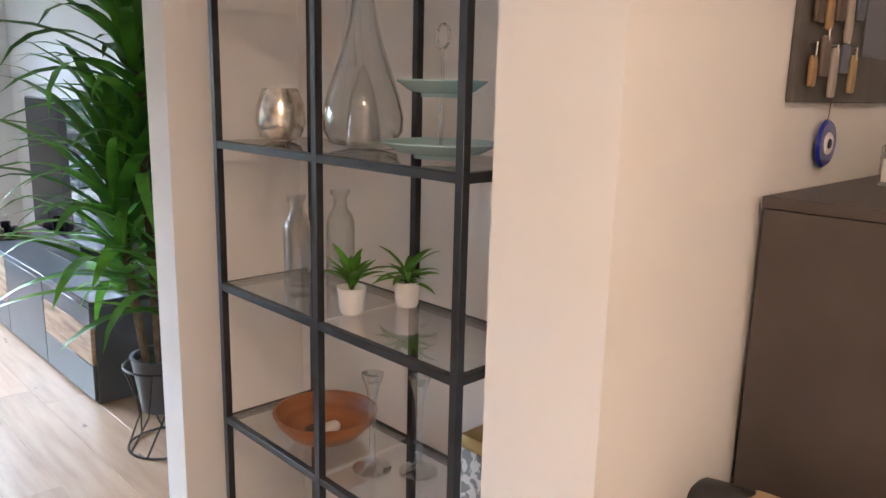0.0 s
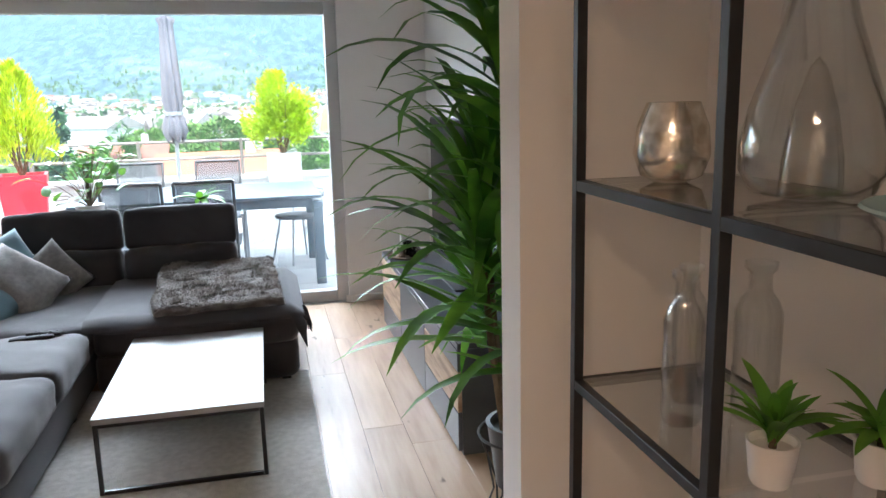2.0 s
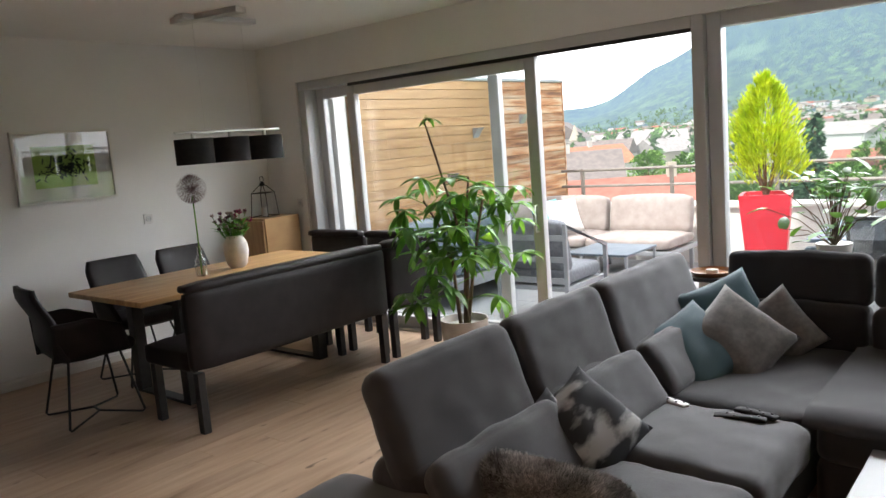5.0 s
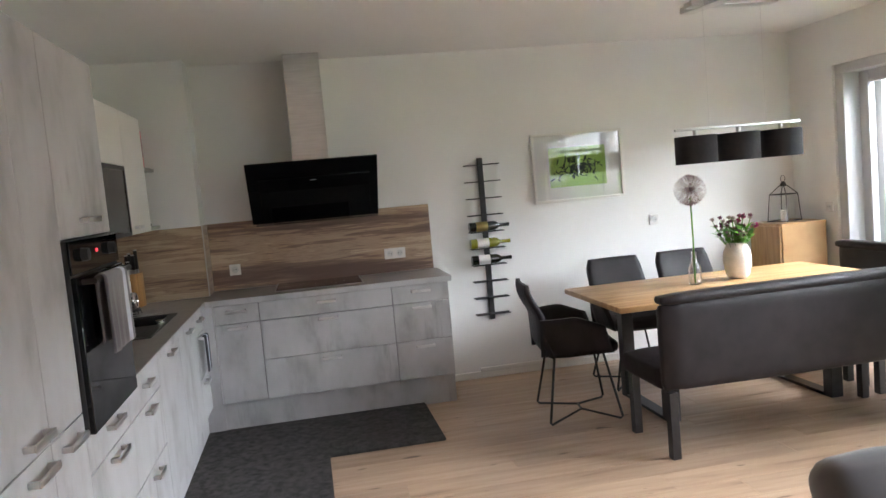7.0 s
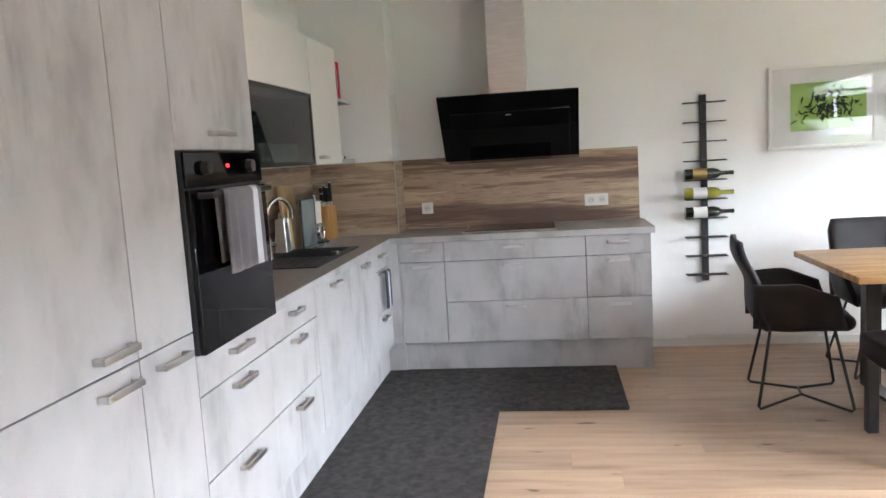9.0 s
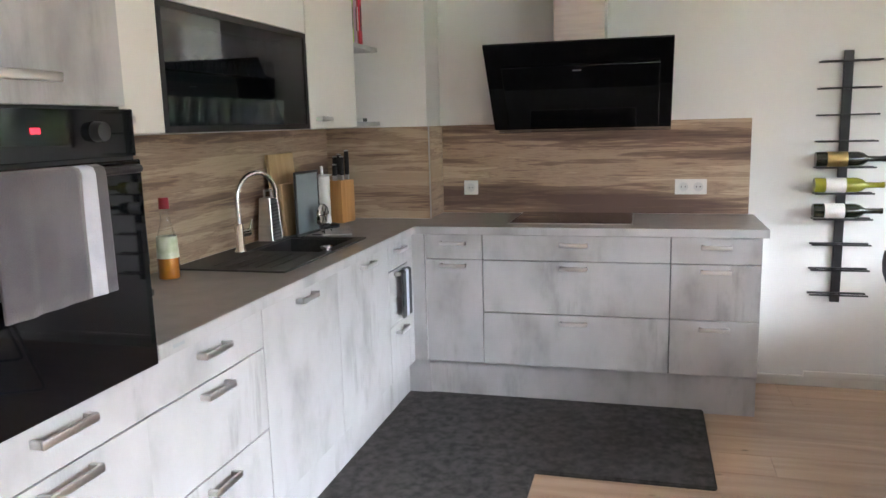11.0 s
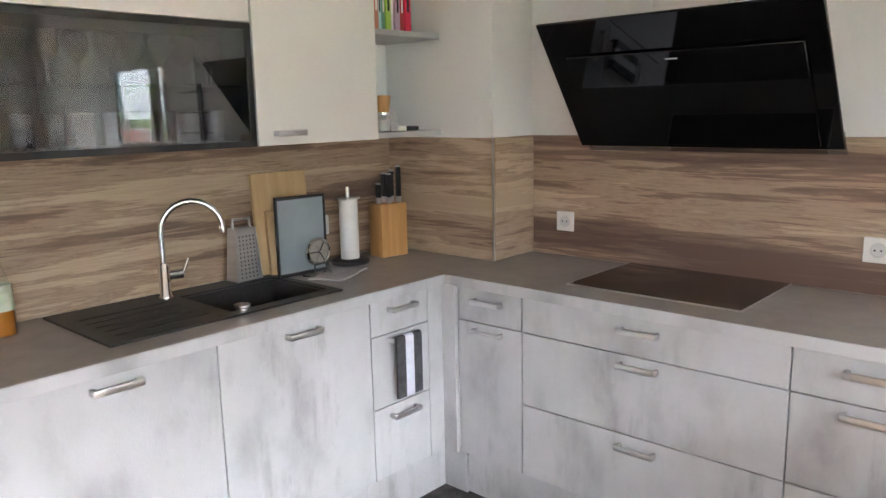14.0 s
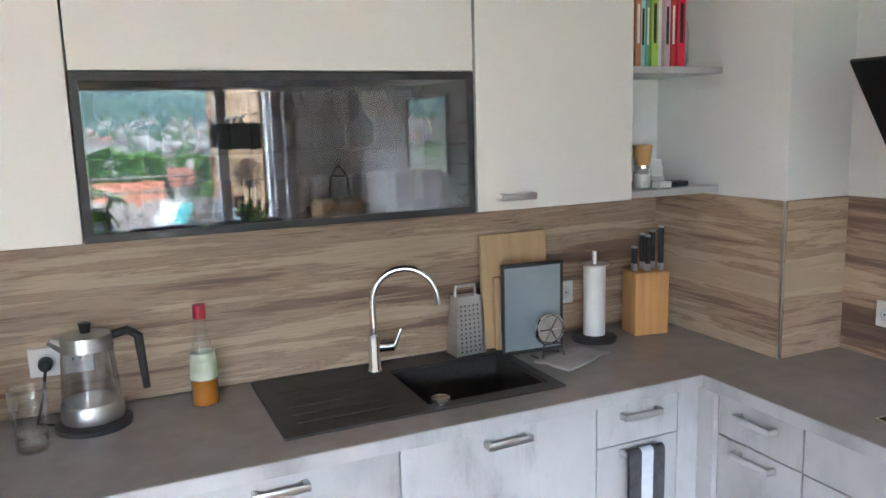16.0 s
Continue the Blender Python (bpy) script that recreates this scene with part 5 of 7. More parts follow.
for z, s in ((0.006, 0.09), (0.22, 0.075)):
    part("ring", tube([(s, s, z), (-s, s, z), (-s, -s, z), (s, -s, z), (s, s, z)], 0.004, 6), BLACKM, ln)
part("cap", lathe([(0, 0.30), (0.028, 0.285), (0.02, 0.31), (0.01, 0.32), (0, 0.32)], 16), BLACKM, ln)
part("ring_handle", tube([(0.02 * math.cos(a), 0, 0.345 + 0.025 * math.sin(a)) for a in [2 * math.pi * k / 16 for k in range(17)]], 0.0025, 6, caps=False), BLACKM, ln)
part("candle", lathe([(0, 0.0), (0.03, 0.0), (0.03, 0.09), (0, 0.092)], 20), POTW, ln)

# wall rack for wine
wr = thing("wine_rack", -5.755, 3.53, 0.46, 0, "black steel wall rack with pegs for wine bottles", "wine rack")
part("spine", box(0, 0.012, -0.022, 0.022, 0, 1.26, 0.001, 1), BLACKM, wr)
for k in range(10):
    z = 0.05 + 0.1285 * k
    for s in (-1, 1):
        part("peg", box(0.012, 0.032, -0.135, 0.135, z - 0.004, z + 0.004, 0.001, 1) if s < 0 else box(0.075, 0.085, -0.135, 0.135, z - 0.004, z + 0.004, 0.001, 1), BLACKM, wr)
    part("arm", box(0.012, 0.085, -0.006, 0.006, z - 0.004, z + 0.0, 0.001, 1), BLACKM, wr)
BOT = M("dark bottle glass", (0.008, 0.012, 0.006), rough=0.06, coat=0.5)
BOTY = M("pale green bottle glass", (0.28, 0.27, 0.03), rough=0.08, coat=0.5)
for k, (m_, lab, lm) in {3: (BOT, "dark wine bottle with a white label lying in the rack", POTW), 4: (BOTY, "yellow-green wine bottle lying in the rack", POTW), 5: (BOT, "dark wine bottle with a gold label lying in the rack", GOLD)}.items():
    bt = thing("wine_bottle", -5.70, 3.53, 0.46 + 0.05 + 0.1285 * k + 0.041, 0, lab, "wine bottle", "bottles in the wine rack")
    R = pose(0, -0.135, 0, -90)
    part("body", lathe([(0, 0), (0.036, 0), (0.037, 0.01), (0.037, 0.19), (0.03, 0.215), (0.014, 0.235), (0.0135, 0.30), (0.015, 0.302), (0.015, 0.315), (0, 0.316)], 24, m=R), m_, bt)
    part("label", lathe([(0.0374, 0.05), (0.0376, 0.051), (0.0376, 0.14), (0.0374, 0.141)], 24, m=R), lm, bt)

# ceiling fitting
cf = thing("ceiling_vent", -4.39, 4.80, 2.54, -78, "slim metal ceiling fitting over the dining table", "ceiling fitting")
part("housing", box(-0.05, 0.05, -0.3, 0.3, -0.04, 0, 0.004), STEEL, cf)

# ---- glossy-leaved plant by the terrace door ----
pp = thing("umbrella_tree", -3.12, 5.75, 0, 0, "tall indoor tree with hand-shaped green leaves in a white pot", "potted plant")
part("pot", lathe([(0, 0), (0.13, 0), (0.15, 0.02), (0.17, 0.30), (0.172, 0.31), (0.16, 0.31), (0.15, 0.26), (0, 0.26)], 32), M("rough white pot", (0.52, 0.48, 0.45), (0.62, 0.58, 0.55), 20, 0.8, 0.4, 90), pp)
palm_leaf = mesh(blade(0.20, 0.062, 0.9, 6, 0.3), LEAF, 0)
sunlit_palm_leaf = mesh(blade(0.19, 0.058, 1.3, 6, 0.3), LEAF2, 0)
stems = [[(0.02, 0, 0.2), (0.05, 0.02, 0.7), (-0.02, 0.0, 1.05), (-0.22, 0.05, 1.55), (-0.30, 0.08, 1.72)], [(-0.03, 0, 0.2), (-0.08, 0.02, 0.6), (-0.15, 0, 0.95), (-0.25, -0.05, 1.15)], [(0, 0.03, 0.2), (0.1, 0.0, 0.6), (0.2, -0.03, 0.95), (0.27, -0.05, 1.15)], [(0, -0.03, 0.2), (0.03, -0.1, 0.5), (0.05, -0.15, 0.8)], [(0, 0, 0.2), (0.0, 0.05, 0.6), (0.02, 0.08, 1.0), (0.05, 0.1, 1.3)]]
for si, s_ in enumerate(stems):
    part("trunk", tube(s_, [0.014 - 0.002 * k for k in range(len(s_))], 7), STEM, pp)
    pts = [Vector(q) for q in s_]
    heads = 3 if si == 0 else 15
    for k in range(heads):
        u = (0.35 + 0.65 * (k + 1) / heads) * (len(pts) - 1) if si else (len(pts) - 1) * (0.55, 0.6, 1.0)[k]
        i = min(int(u), len(pts) - 2)
        base = pts[i].lerp(pts[i + 1], u - i)
        a = rnd.uniform(0, 360)
        L_ = rnd.uniform(0.16, 0.36) if not (si == 0 and k == 2) else 0.04
        tip = base + Vector((L_ * math.cos(radians(a)), L_ * math.sin(radians(a)), rnd.uniform(-0.02, 0.10)))
        part("leaf_stalk", tube([base, (base + tip) / 2 + Vector((0, 0, 0.03)), tip], 0.003, 5), LEAF2, pp)
        for q in range(6):
            # Right-hand leaves take the lighter green: sunlight put into their colour.
            lm = sunlit_palm_leaf if tip.x > 0.16 else palm_leaf
            at(part("leaf", lm, None, pp), tip.x, tip.y, tip.z, a + (q - 2.5) * 52, rnd.uniform(-45, 12), rnd.uniform(0.75, 1.1) * (0.6 if si == 0 and k == 2 else 1), rnd.uniform(-15, 15))

sdt = thing("round_tray", -1.45, 6.02, 0.66, 0, "round dark wooden tray with a small candle behind the sofa corner", "tray")
part("tray", lathe([(0, 0), (0.11, 0), (0.125, 0.025), (0.118, 0.027), (0.105, 0.008), (0, 0.008)], 32), BOWLW, sdt)
part("candle", lathe([(0, 0.008), (0.035, 0.008), (0.035, 0.03), (0, 0.03)], 20), POTW, sdt)
sdk = thing("side_table", -1.45, 6.02, 0, 0, "small round black side table behind the sofa corner", "side table")
part("tabletop", lathe([(0, 0.64), (0.15, 0.64), (0.15, 0.659), (0, 0.659)], 32), BLACKM, sdk)
part("leg", tube([(0, 0, 0.012), (0, 0, 0.64)], 0.015, 10), BLACKM, sdk)
part("base", lathe([(0, 0), (0.13, 0), (0.13, 0.012), (0, 0.012)], 28), BLACKM, sdk)
# dark cover thrown over the chaise, with a fringed corner
cvr = box(-0.55, 0.56, -0.52, 0.52, 0, 0.012, 0.004)
bmesh.ops.subdivide_edges(cvr, edges=list(cvr.edges), cuts=14, use_grid_fill=True)
for v in cvr.verts:
    q = v.co.copy()
    fall = max(0.0, q.x - 0.49) + max(0.0, -0.46 - q.y)
    v.co.z += 0.008 * noise.noise(q * 9) - 2.2 * fall * fall * 6
cov = solo("sofa_cover", cvr, SOFAD, "dark grey woven cover spread over the chaise", "blanket", smooth=0)
cov.matrix_basis = pose(-0.06, 5.13, 0.412)
fg = bmesh.new()
for k in range(26):
    x0, y0 = 0.485 + 0.004 * (k % 5), 4.63 + 0.010 * k
    tube([(x0, y0, 0.37), (x0 + 0.02, y0 - 0.01, 0.34), (x0 + 0.025 + 0.01 * math.sin(k), y0 - 0.015, 0.30 - 0.01 * (k % 3))], 0.003, 4, bm=fg)
solo("cover_fringe", fg, SOFAD, "dark tassel fringe hanging from the chaise cover", "fringe")

# ---- terrace ----
TILE = M("pale grey terrace tile", (0.27, 0.28, 0.29), (0.33, 0.34, 0.35), 5, 0.6, 0.1, 120, rand=0.05)
RENDER = M("white terrace parapet", (0.62, 0.61, 0.58), (0.70, 0.69, 0.66), 4, 0.85, 0.2, 120)
ALU = M("grey aluminium", (0.30, 0.32, 0.34), (0.36, 0.38, 0.40), 6, 0.4, 0.05, 200, metal=0.3)
ALUB = M("blue-grey painted aluminium", (0.11, 0.15, 0.19), (0.15, 0.19, 0.23), 6, 0.45, 0.05, 200)
LARCH = ramp(M("larch cladding", (0, 0, 0), (0, 0, 0), 3, 0.6, 0.3, 60, stretch=(1.0, 1.0, 14), rand=0.14), [(0.3, (0.30, 0.15, 0.06)), (0.55, (0.42, 0.25, 0.115)), (0.75, (0.49, 0.31, 0.155))])
LARCHW = ramp(M("weathered larch cladding", (0, 0, 0), (0, 0, 0), 2, 0.8, 0.5, 60, stretch=(0.8, 0.8, 9), rand=0.25), [(0.3, (0.16, 0.08, 0.05)), (0.45, (0.36, 0.17, 0.08)), (0.6, (0.46, 0.33, 0.22)), (0.75, (0.38, 0.33, 0.29))])
DARKALU = M("dark grey powder-coated aluminium", (0.055, 0.058, 0.062), (0.075, 0.078, 0.083), 6, 0.4, 0.05, 200)
RAILG = M("weathered steel rail", (0.17, 0.155, 0.14), (0.22, 0.20, 0.18), 6, 0.5, 0.1, 200, metal=0.3)
OUTC = M("taupe outdoor fabric", (0.30, 0.26, 0.24), (0.37, 0.33, 0.31), 10, 0.85, 0.3, 300)
solo("terrace_slab", box(-5.4, 4.0, 6.62, 10.6, -0.35, -0.05), RENDER, kind="structure", smooth=None)
solo("threshold_slab", box(-5.4, 1.73, 6.25, 6.62, -0.30, -0.012), RENDER, kind="structure", smooth=None)
solo("parapet_north", box(-5.4, 4.0, 10.05, 10.35, -0.05, 0.60), RENDER, kind="structure", smooth=None)
solo("parapet_cap", box(-5.4, 4.0, 10.0, 10.40, 0.60, 0.64, 0.004), RENDER, kind="structure")
solo("parapet_east", box(3.8, 4.0, 6.62, 10.0, -0.05, 1.0), RENDER, kind="structure", smooth=None)
solo("house_wall_lower", box(-5.96, 4.0, 6.25, 10.6, -9.0, -0.36), RENDER, kind="structure", smooth=None)
solo("house_wall_east", box(1.73, 4.0, 6.2, 6.6, -0.36, 2.84), RENDER, kind="structure", smooth=None)
rl = tagged(new("terrace_railing"), label="grey steel railing with two rails above the white parapet", category="railing")
rl.matrix_basis = pose(0, 10.2, 0.64)
for z in (0.22, 0.42):
    part("rail", tube([(-4.9, 0, z), (3.9, 0, z)], 0.018, 8), RAILG, rl)
for k in range(8):
    part("post", box(-4.6 + 1.17 * k - 0.02, -4.6 + 1.17 * k + 0.02, -0.02, 0.02, 0, 0.44, 0.002, 1), RAILG, rl)
side = tagged(new("terrace_side_wall"), kind="structure")
part("core", box(-5.4, -5.03, 6.62, 10.5, -0.05, 2.2), STEM, side, smooth=None)
# side wall boards
bl, bl2 = mesh(box(0, 0.022, 0, 2.28, 0, 0.092, 0.002, 1), LARCH, 30), mesh(box(0, 0.022, 0, 1.55, 0, 0.092, 0.003, 1), LARCHW, 30)
for k in range(23):
    part("board", bl, None, side).location = (-5.028, 6.63, -0.03 + 0.097 * k)
    part("board", bl2, None, side).location = (-5.026, 8.93, -0.03 + 0.097 * k)
solo("side_wall_cap", box(-5.42, -4.99, 6.62, 10.52, 2.201, 2.235, 0.003), ALU, kind="structure")
solo("side_wall_end", box(-5.4, -4.995, 10.482, 10.50, -0.05, 2.2), LARCHW, kind="structure", smooth=None)
for y, z in ((8.05, 1.15), (8.55, 1.62), (9.5, 1.75)):
    w = thing("wall_lamp", -5.004, y, z, 0, "small grey wedge wall lamp on the timber cladding", "wall lamp", "terrace wall lamps")
    b = bmesh.new()
    f = [b.verts.new(q) for q in ((0, -0.05, -0.05), (0, 0.05, -0.05), (0, 0.05, 0.06), (0, -0.05, 0.06), (0.09, -0.05, 0.06), (0.09, 0.05, 0.06), (0.05, 0.05, 0.02), (0.05, -0.05, 0.02))]
    for q in ((0, 1, 2, 3), (3, 2, 5, 4), (4, 5, 6, 7), (7, 6, 1, 0), (0, 3, 4, 7), (1, 6, 5, 2)):
        b.faces.new([f[i] for i in q])
    part("housing", b, ALU, w, smooth=None)

# terrace dining table, chairs
tt = thing("terrace_table", -0.2, 7.60, -0.03, 0, "long blue-grey aluminium terrace table", "garden table")
for k in range(9):
    part("top_slat", box(-0.98, 0.98, -0.60 + 0.1345 * k, -0.60 + 0.1345 * k + 0.128, 0.735, 0.76, 0.003, 1), ALUB, tt)
for sx in (-1, 1):
    for sy in (-1, 1):
        part("leg", box(sx * 0.95 - 0.04, sx * 0.95 + 0.04, sy * 0.56 - 0.04, sy * 0.56 + 0.04, 0, 0.70, 0.004), ALUB, tt)
for sy in (-1, 1):
    part("apron", box(-0.91, 0.91, sy * 0.56 - 0.02, sy * 0.56 + 0.02, 0.66, 0.73, 0.003, 1), ALUB, tt)
SLING = M("grey sling fabric", (0.13, 0.14, 0.155), (0.18, 0.19, 0.21), 40, 0.8, 0.3, 300)
NET = M("open-weave chair mesh", (0.10, 0.105, 0.115), (0.14, 0.145, 0.155), 40, 0.8)
_tr, _mx = NET.node_tree.nodes.new("ShaderNodeBsdfTransparent"), NET.node_tree.nodes.new("ShaderNodeMixShader")
_mx.inputs[0].default_value = 0.35
NET.node_tree.links.new(NET.node_tree.nodes["Principled BSDF"].outputs[0], _mx.inputs[1])
NET.node_tree.links.new(_tr.outputs[0], _mx.inputs[2])
NET.node_tree.links.new(_mx.outputs[0], NET.node_tree.nodes["Material Output"].inputs["Surface"])


def garden_chair():
    c = thing("garden_chair", 0, 0, 0, 0, "grey metal garden chair with a sling seat and back", "garden chair", "chairs round the terrace table")
    part("seat", box(-0.24, 0.24, -0.24, 0.22, 0.43, 0.445, 0.004), SLING, c)
    part("backrest", box(-0.20, 0.20, -0.003, 0.003, 0.0, 0.44, 0.001, 1), NET, c).matrix_basis = pose(0, 0.25, 0.52, -15)
    for sx in (-1, 1):
        part("frame", tube([(sx * 0.26, -0.25, 0.0), (sx * 0.26, -0.24, 0.63), (sx * 0.26, -0.16, 0.66), (sx * 0.26, 0.22, 0.66)], 0.013, 8), ALU, c)
        part("frame", tube([(sx * 0.215, 0.28, 0.0), (sx * 0.215, 0.22, 0.45), (sx * 0.215, 0.36, 0.95)], 0.013, 8), DARKALU, c)
    part("top_bar", tube([(-0.215, 0.36, 0.95), (0.215, 0.36, 0.95)], 0.014, 8), DARKALU, c)
    return c


gch = garden_chair()
gch.matrix_basis = pose(-0.64, 6.96, -0.03, 0, 0, 180)
copy_thing(gch, pose(-0.12, 6.96, -0.03, 0, 0, 180))
copy_thing(gch, pose(-0.88, 8.42, -0.03))
copy_thing(gch, pose(-0.13, 8.42, -0.03))
wc = thing("wire_chair", 0.62, 8.05, -0.03, -62, "round-backed silver metal terrace chair", "garden chair")
part("seat", lathe([(0, 0.43), (0.21, 0.43), (0.225, 0.445), (0.21, 0.455), (0, 0.455)], 24), SLING, wc)
for z, r in ((0.56, 0.25), (0.62, 0.26), (0.68, 0.27)):
    part("hoop", tube([(r * math.cos(a), r * math.sin(a), z) for a in [math.pi * k / 14 for k in range(-1, 16)]], 0.008, 6), ALU, wc)
for a in (0.35, 1.2, 1.95, 2.8):
    part("back_rod", tube([(0.21 * math.cos(a), 0.21 * math.sin(a), 0.44), (0.27 * math.cos(a), 0.27 * math.sin(a), 0.68)], 0.007, 6), ALU, wc)
for k in range(4):
    a = math.pi / 4 + k * math.pi / 2
    part("leg", tube([(0.17 * math.cos(a), 0.17 * math.sin(a), 0.43), (0.27 * math.cos(a), 0.27 * math.sin(a), 0.0)], 0.010, 8), ALU, wc)

# closed parasol
um = thing("closed_parasol", -0.565, 9.30, -0.05, 0, "closed grey parasol strapped to its pole", "parasol")
part("pole", tube([(0, 0, 0), (0, 0, 2.45)], 0.022, 12), ALU, um)
part("base", lathe([(0, 0), (0.26, 0), (0.26, 0.05), (0.06, 0.08), (0.04, 0.3), (0, 0.3)], 28), ALU, um)
b = bmesh.new()
prof, rings, NS = [(2.46, 0.03), (2.42, 0.085), (2.36, 0.06), (2.2, 0.065), (1.9, 0.08), (1.6, 0.095), (1.46, 0.075), (1.40, 0.10), (1.26, 0.12), (1.17, 0.075)], [], 48
for z, r in prof:
    rings.append([b.verts.new(((r * (1 + 0.22 * math.sin(8 * a + z * 3))) * math.cos(a), (r * (1 + 0.22 * math.sin(8 * a + z * 3))) * math.sin(a), z - 0.03 * (z < 1.2) * math.sin(4 * a))) for a in [2 * math.pi * k / NS for k in range(NS)]])
for p_, q in zip(rings, rings[1:]):
    for k in range(NS):
        b.faces.new((p_[k], p_[(k + 1) % NS], q[(k + 1) % NS], q[k]))
part("canopy", b, M("grey parasol cloth", (0.12, 0.12, 0.14), (0.18, 0.18, 0.20), 5, 0.85, 0.2, 200), um, smooth=0)
part("strap", lathe([(0.088, 1.43), (0.094, 1.43), (0.094, 1.47), (0.088, 1.47)], 28), ALU, um)
part("cap", lathe([(0, 2.47), (0.03, 2.44), (0.035, 2.40), (0, 2.40)], 16), ALU, um)


# shrubs in planters
def leaf_cloud(n, fn, L, w, seed):
    """One mesh of many small folded leaves; fn(random) gives a place and an outward way."""
    r = random.Random(seed)
    verts, faces = [], []
    for _ in range(n):
        p_, d = fn(r)
        d = (d + Vector((r.uniform(-0.6, 0.6), r.uniform(-0.6, 0.6), r.uniform(-0.4, 0.6)))).normalized()
        s = d.cross(Vector((r.uniform(-1, 1), r.uniform(-1, 1), 1))).normalized() * w * r.uniform(0.7, 1.3)
        LL = L * r.uniform(0.6, 1.3)
        k = len(verts)
        up = d.cross(s).normalized() * w * 0.4
        verts += [p_, p_ + d * LL * 0.5 + s + up, p_ + d * LL, p_ + d * LL * 0.5 - s + up, p_ + d * LL * 0.5]
        faces += [(k, k + 4, k + 1), (k + 1, k + 4, k + 2), (k, k + 3, k + 4), (k + 3, k + 2, k + 4)]
    me = bpy.data.meshes.new("leaves")
    me.from_pydata(verts, [], faces)
    return me


def pile(host, mat_, pts, L, w, seed):
    """Loose strands standing on a furry thing: pts(random) gives a place and a way in the host's own frame."""
    me = leaf_cloud(14000, pts, L, w, seed)
    me.materials.append(mat_)
    o = part("nap", me, None, host)
    o["kind"] = "stuff"
    return o


STRAND = M("grey-brown fur strands", (0.20, 0.187, 0.178), (0.72, 0.68, 0.65), 9, 0.9, island=0.5)
STRANDT = M("dark grey-brown fur strands", (0.07, 0.058, 0.05), (0.42, 0.37, 0.33), 12, 0.9, island=0.5, stretch=(0.5, 2.2, 1))


def on_throw(q):
    x, y = q.uniform(-0.335, 0.335), q.uniform(-0.455, 0.455)
    return Vector((x, y, 0.058 + 0.022 * noise.noise(Vector((x, y, 0.05)) * 9))), Vector((0.5 + 0.3 * math.sin(y * 9), 0.3 * math.sin(x * 7), 0.55))


def on_bolster(q):
    u, g_ = q.uniform(-0.275, 0.275), q.uniform(-0.6, 3.75)
    r = 0.106 * (1 - (abs(u) / 0.285) ** 6) ** 0.5
    return Vector((u, r * math.cos(g_), 0.88 * r * math.sin(g_))), Vector((u * 3 + 0.3, math.cos(g_), 0.8 * math.sin(g_)))


pile(bpy.data.objects["fur_throw"], STRANDT, on_throw, 0.022, 0.0016, 31)
pile(next(o for o in bpy.data.objects if o.get("label", "").startswith("long grey-brown faux fur")), STRAND, on_bolster, 0.026, 0.0016, 32)

YEL = M("yellow-green leaf", (0.24, 0.36, 0.02), (0.50, 0.56, 0.04), 12, 0.5, rand=0.0, island=0.3)
LIME = M("bright green leaf", (0.22, 0.36, 0.02), (0.42, 0.54, 0.04), 12, 0.5, island=0.3)
backlit(YEL)
backlit(LIME)


def shrub(x, y, z, label, pot, potmat, H_, R_, m_, cone, seed):
    s = thing("potted_shrub", x, y, z, 12, label, "potted shrub")
    w0, w1, ph = pot
    b = bmesh.new()
    vs_ = [b.verts.new((sx * w, sy * w, zz)) for w, zz in ((w0, 0), (w1, ph), (w1 - 0.03, ph), (w1 - 0.04, ph - 0.05)) for sx, sy in ((-1, -1), (1, -1), (1, 1), (-1, 1))]
    for r in range(3):
        for k in range(4):
            b.faces.new((vs_[4 * r + k], vs_[4 * r + (k + 1) % 4], vs_[4 * r + 4 + (k + 1) % 4], vs_[4 * r + 4 + k]))
    b.faces.new(vs_[0:4])
    b.faces.new(vs_[12:16])
    part("planter", b, potmat, s, smooth=None)
    r = random.Random(seed)
    for k in range(9):
        a = 2.4 * k
        part("branch", tube([(0, 0, ph - 0.06), (0.3 * R_ * math.cos(a), 0.3 * R_ * math.sin(a), ph + 0.3 * H_), (0.55 * R_ * math.cos(a) * r.uniform(0.5, 1), 0.55 * R_ * math.sin(a), ph + H_ * r.uniform(0.5, 0.9))], [0.014, 0.008, 0.003], 5), STEM, s)
    lobes = [(r.uniform(0, 6.28), r.uniform(0.15, 0.95), r.uniform(0.6, 1.25)) for _ in range(38)]

    def fn(q):
        a0, u, k = q.choice(lobes)
        a, u = a0 + q.gauss(0, 0.24), min(1, max(0.03, u + q.gauss(0, 0.08)))
        prof_ = (1 - u) ** 0.6 if cone else math.sin(math.pi * min(1, 0.15 + 0.8 * u)) ** 0.6
        rr = R_ * prof_ * k * math.sqrt(q.uniform(0.1, 1))
        v = Vector((rr * math.cos(a), rr * math.sin(a), ph + 0.04 + u * H_ + q.gauss(0, 0.01)))
        return v, Vector((math.cos(a), math.sin(a), 1.4 if cone else 0.5))
    me = leaf_cloud(5200 if cone else 8000, fn, 0.085 if cone else 0.055, 0.008 if cone else 0.012, seed)
    me.materials.append(m_)
    part("crown", me, None, s)
    return s


REDP = M("red plastic planter", (0.55, 0.02, 0.035), (0.62, 0.03, 0.05), 4, 0.35, 0.03, 60)
GREYP = M("grey fibre planter", (0.36, 0.38, 0.40), (0.42, 0.44, 0.46), 6, 0.6, 0.1, 90)
shrub(-2.05, 9.10, -0.05, "yellow-green conical shrub in a tall red planter", (0.15, 0.225, 0.89), REDP, 1.02, 0.40, YEL, True, 3)
shrub(0.56, 9.55, -0.05, "bright green shrub in a tall grey planter", (0.15, 0.16, 0.98), GREYP, 0.84, 0.36, LIME, False, 4)

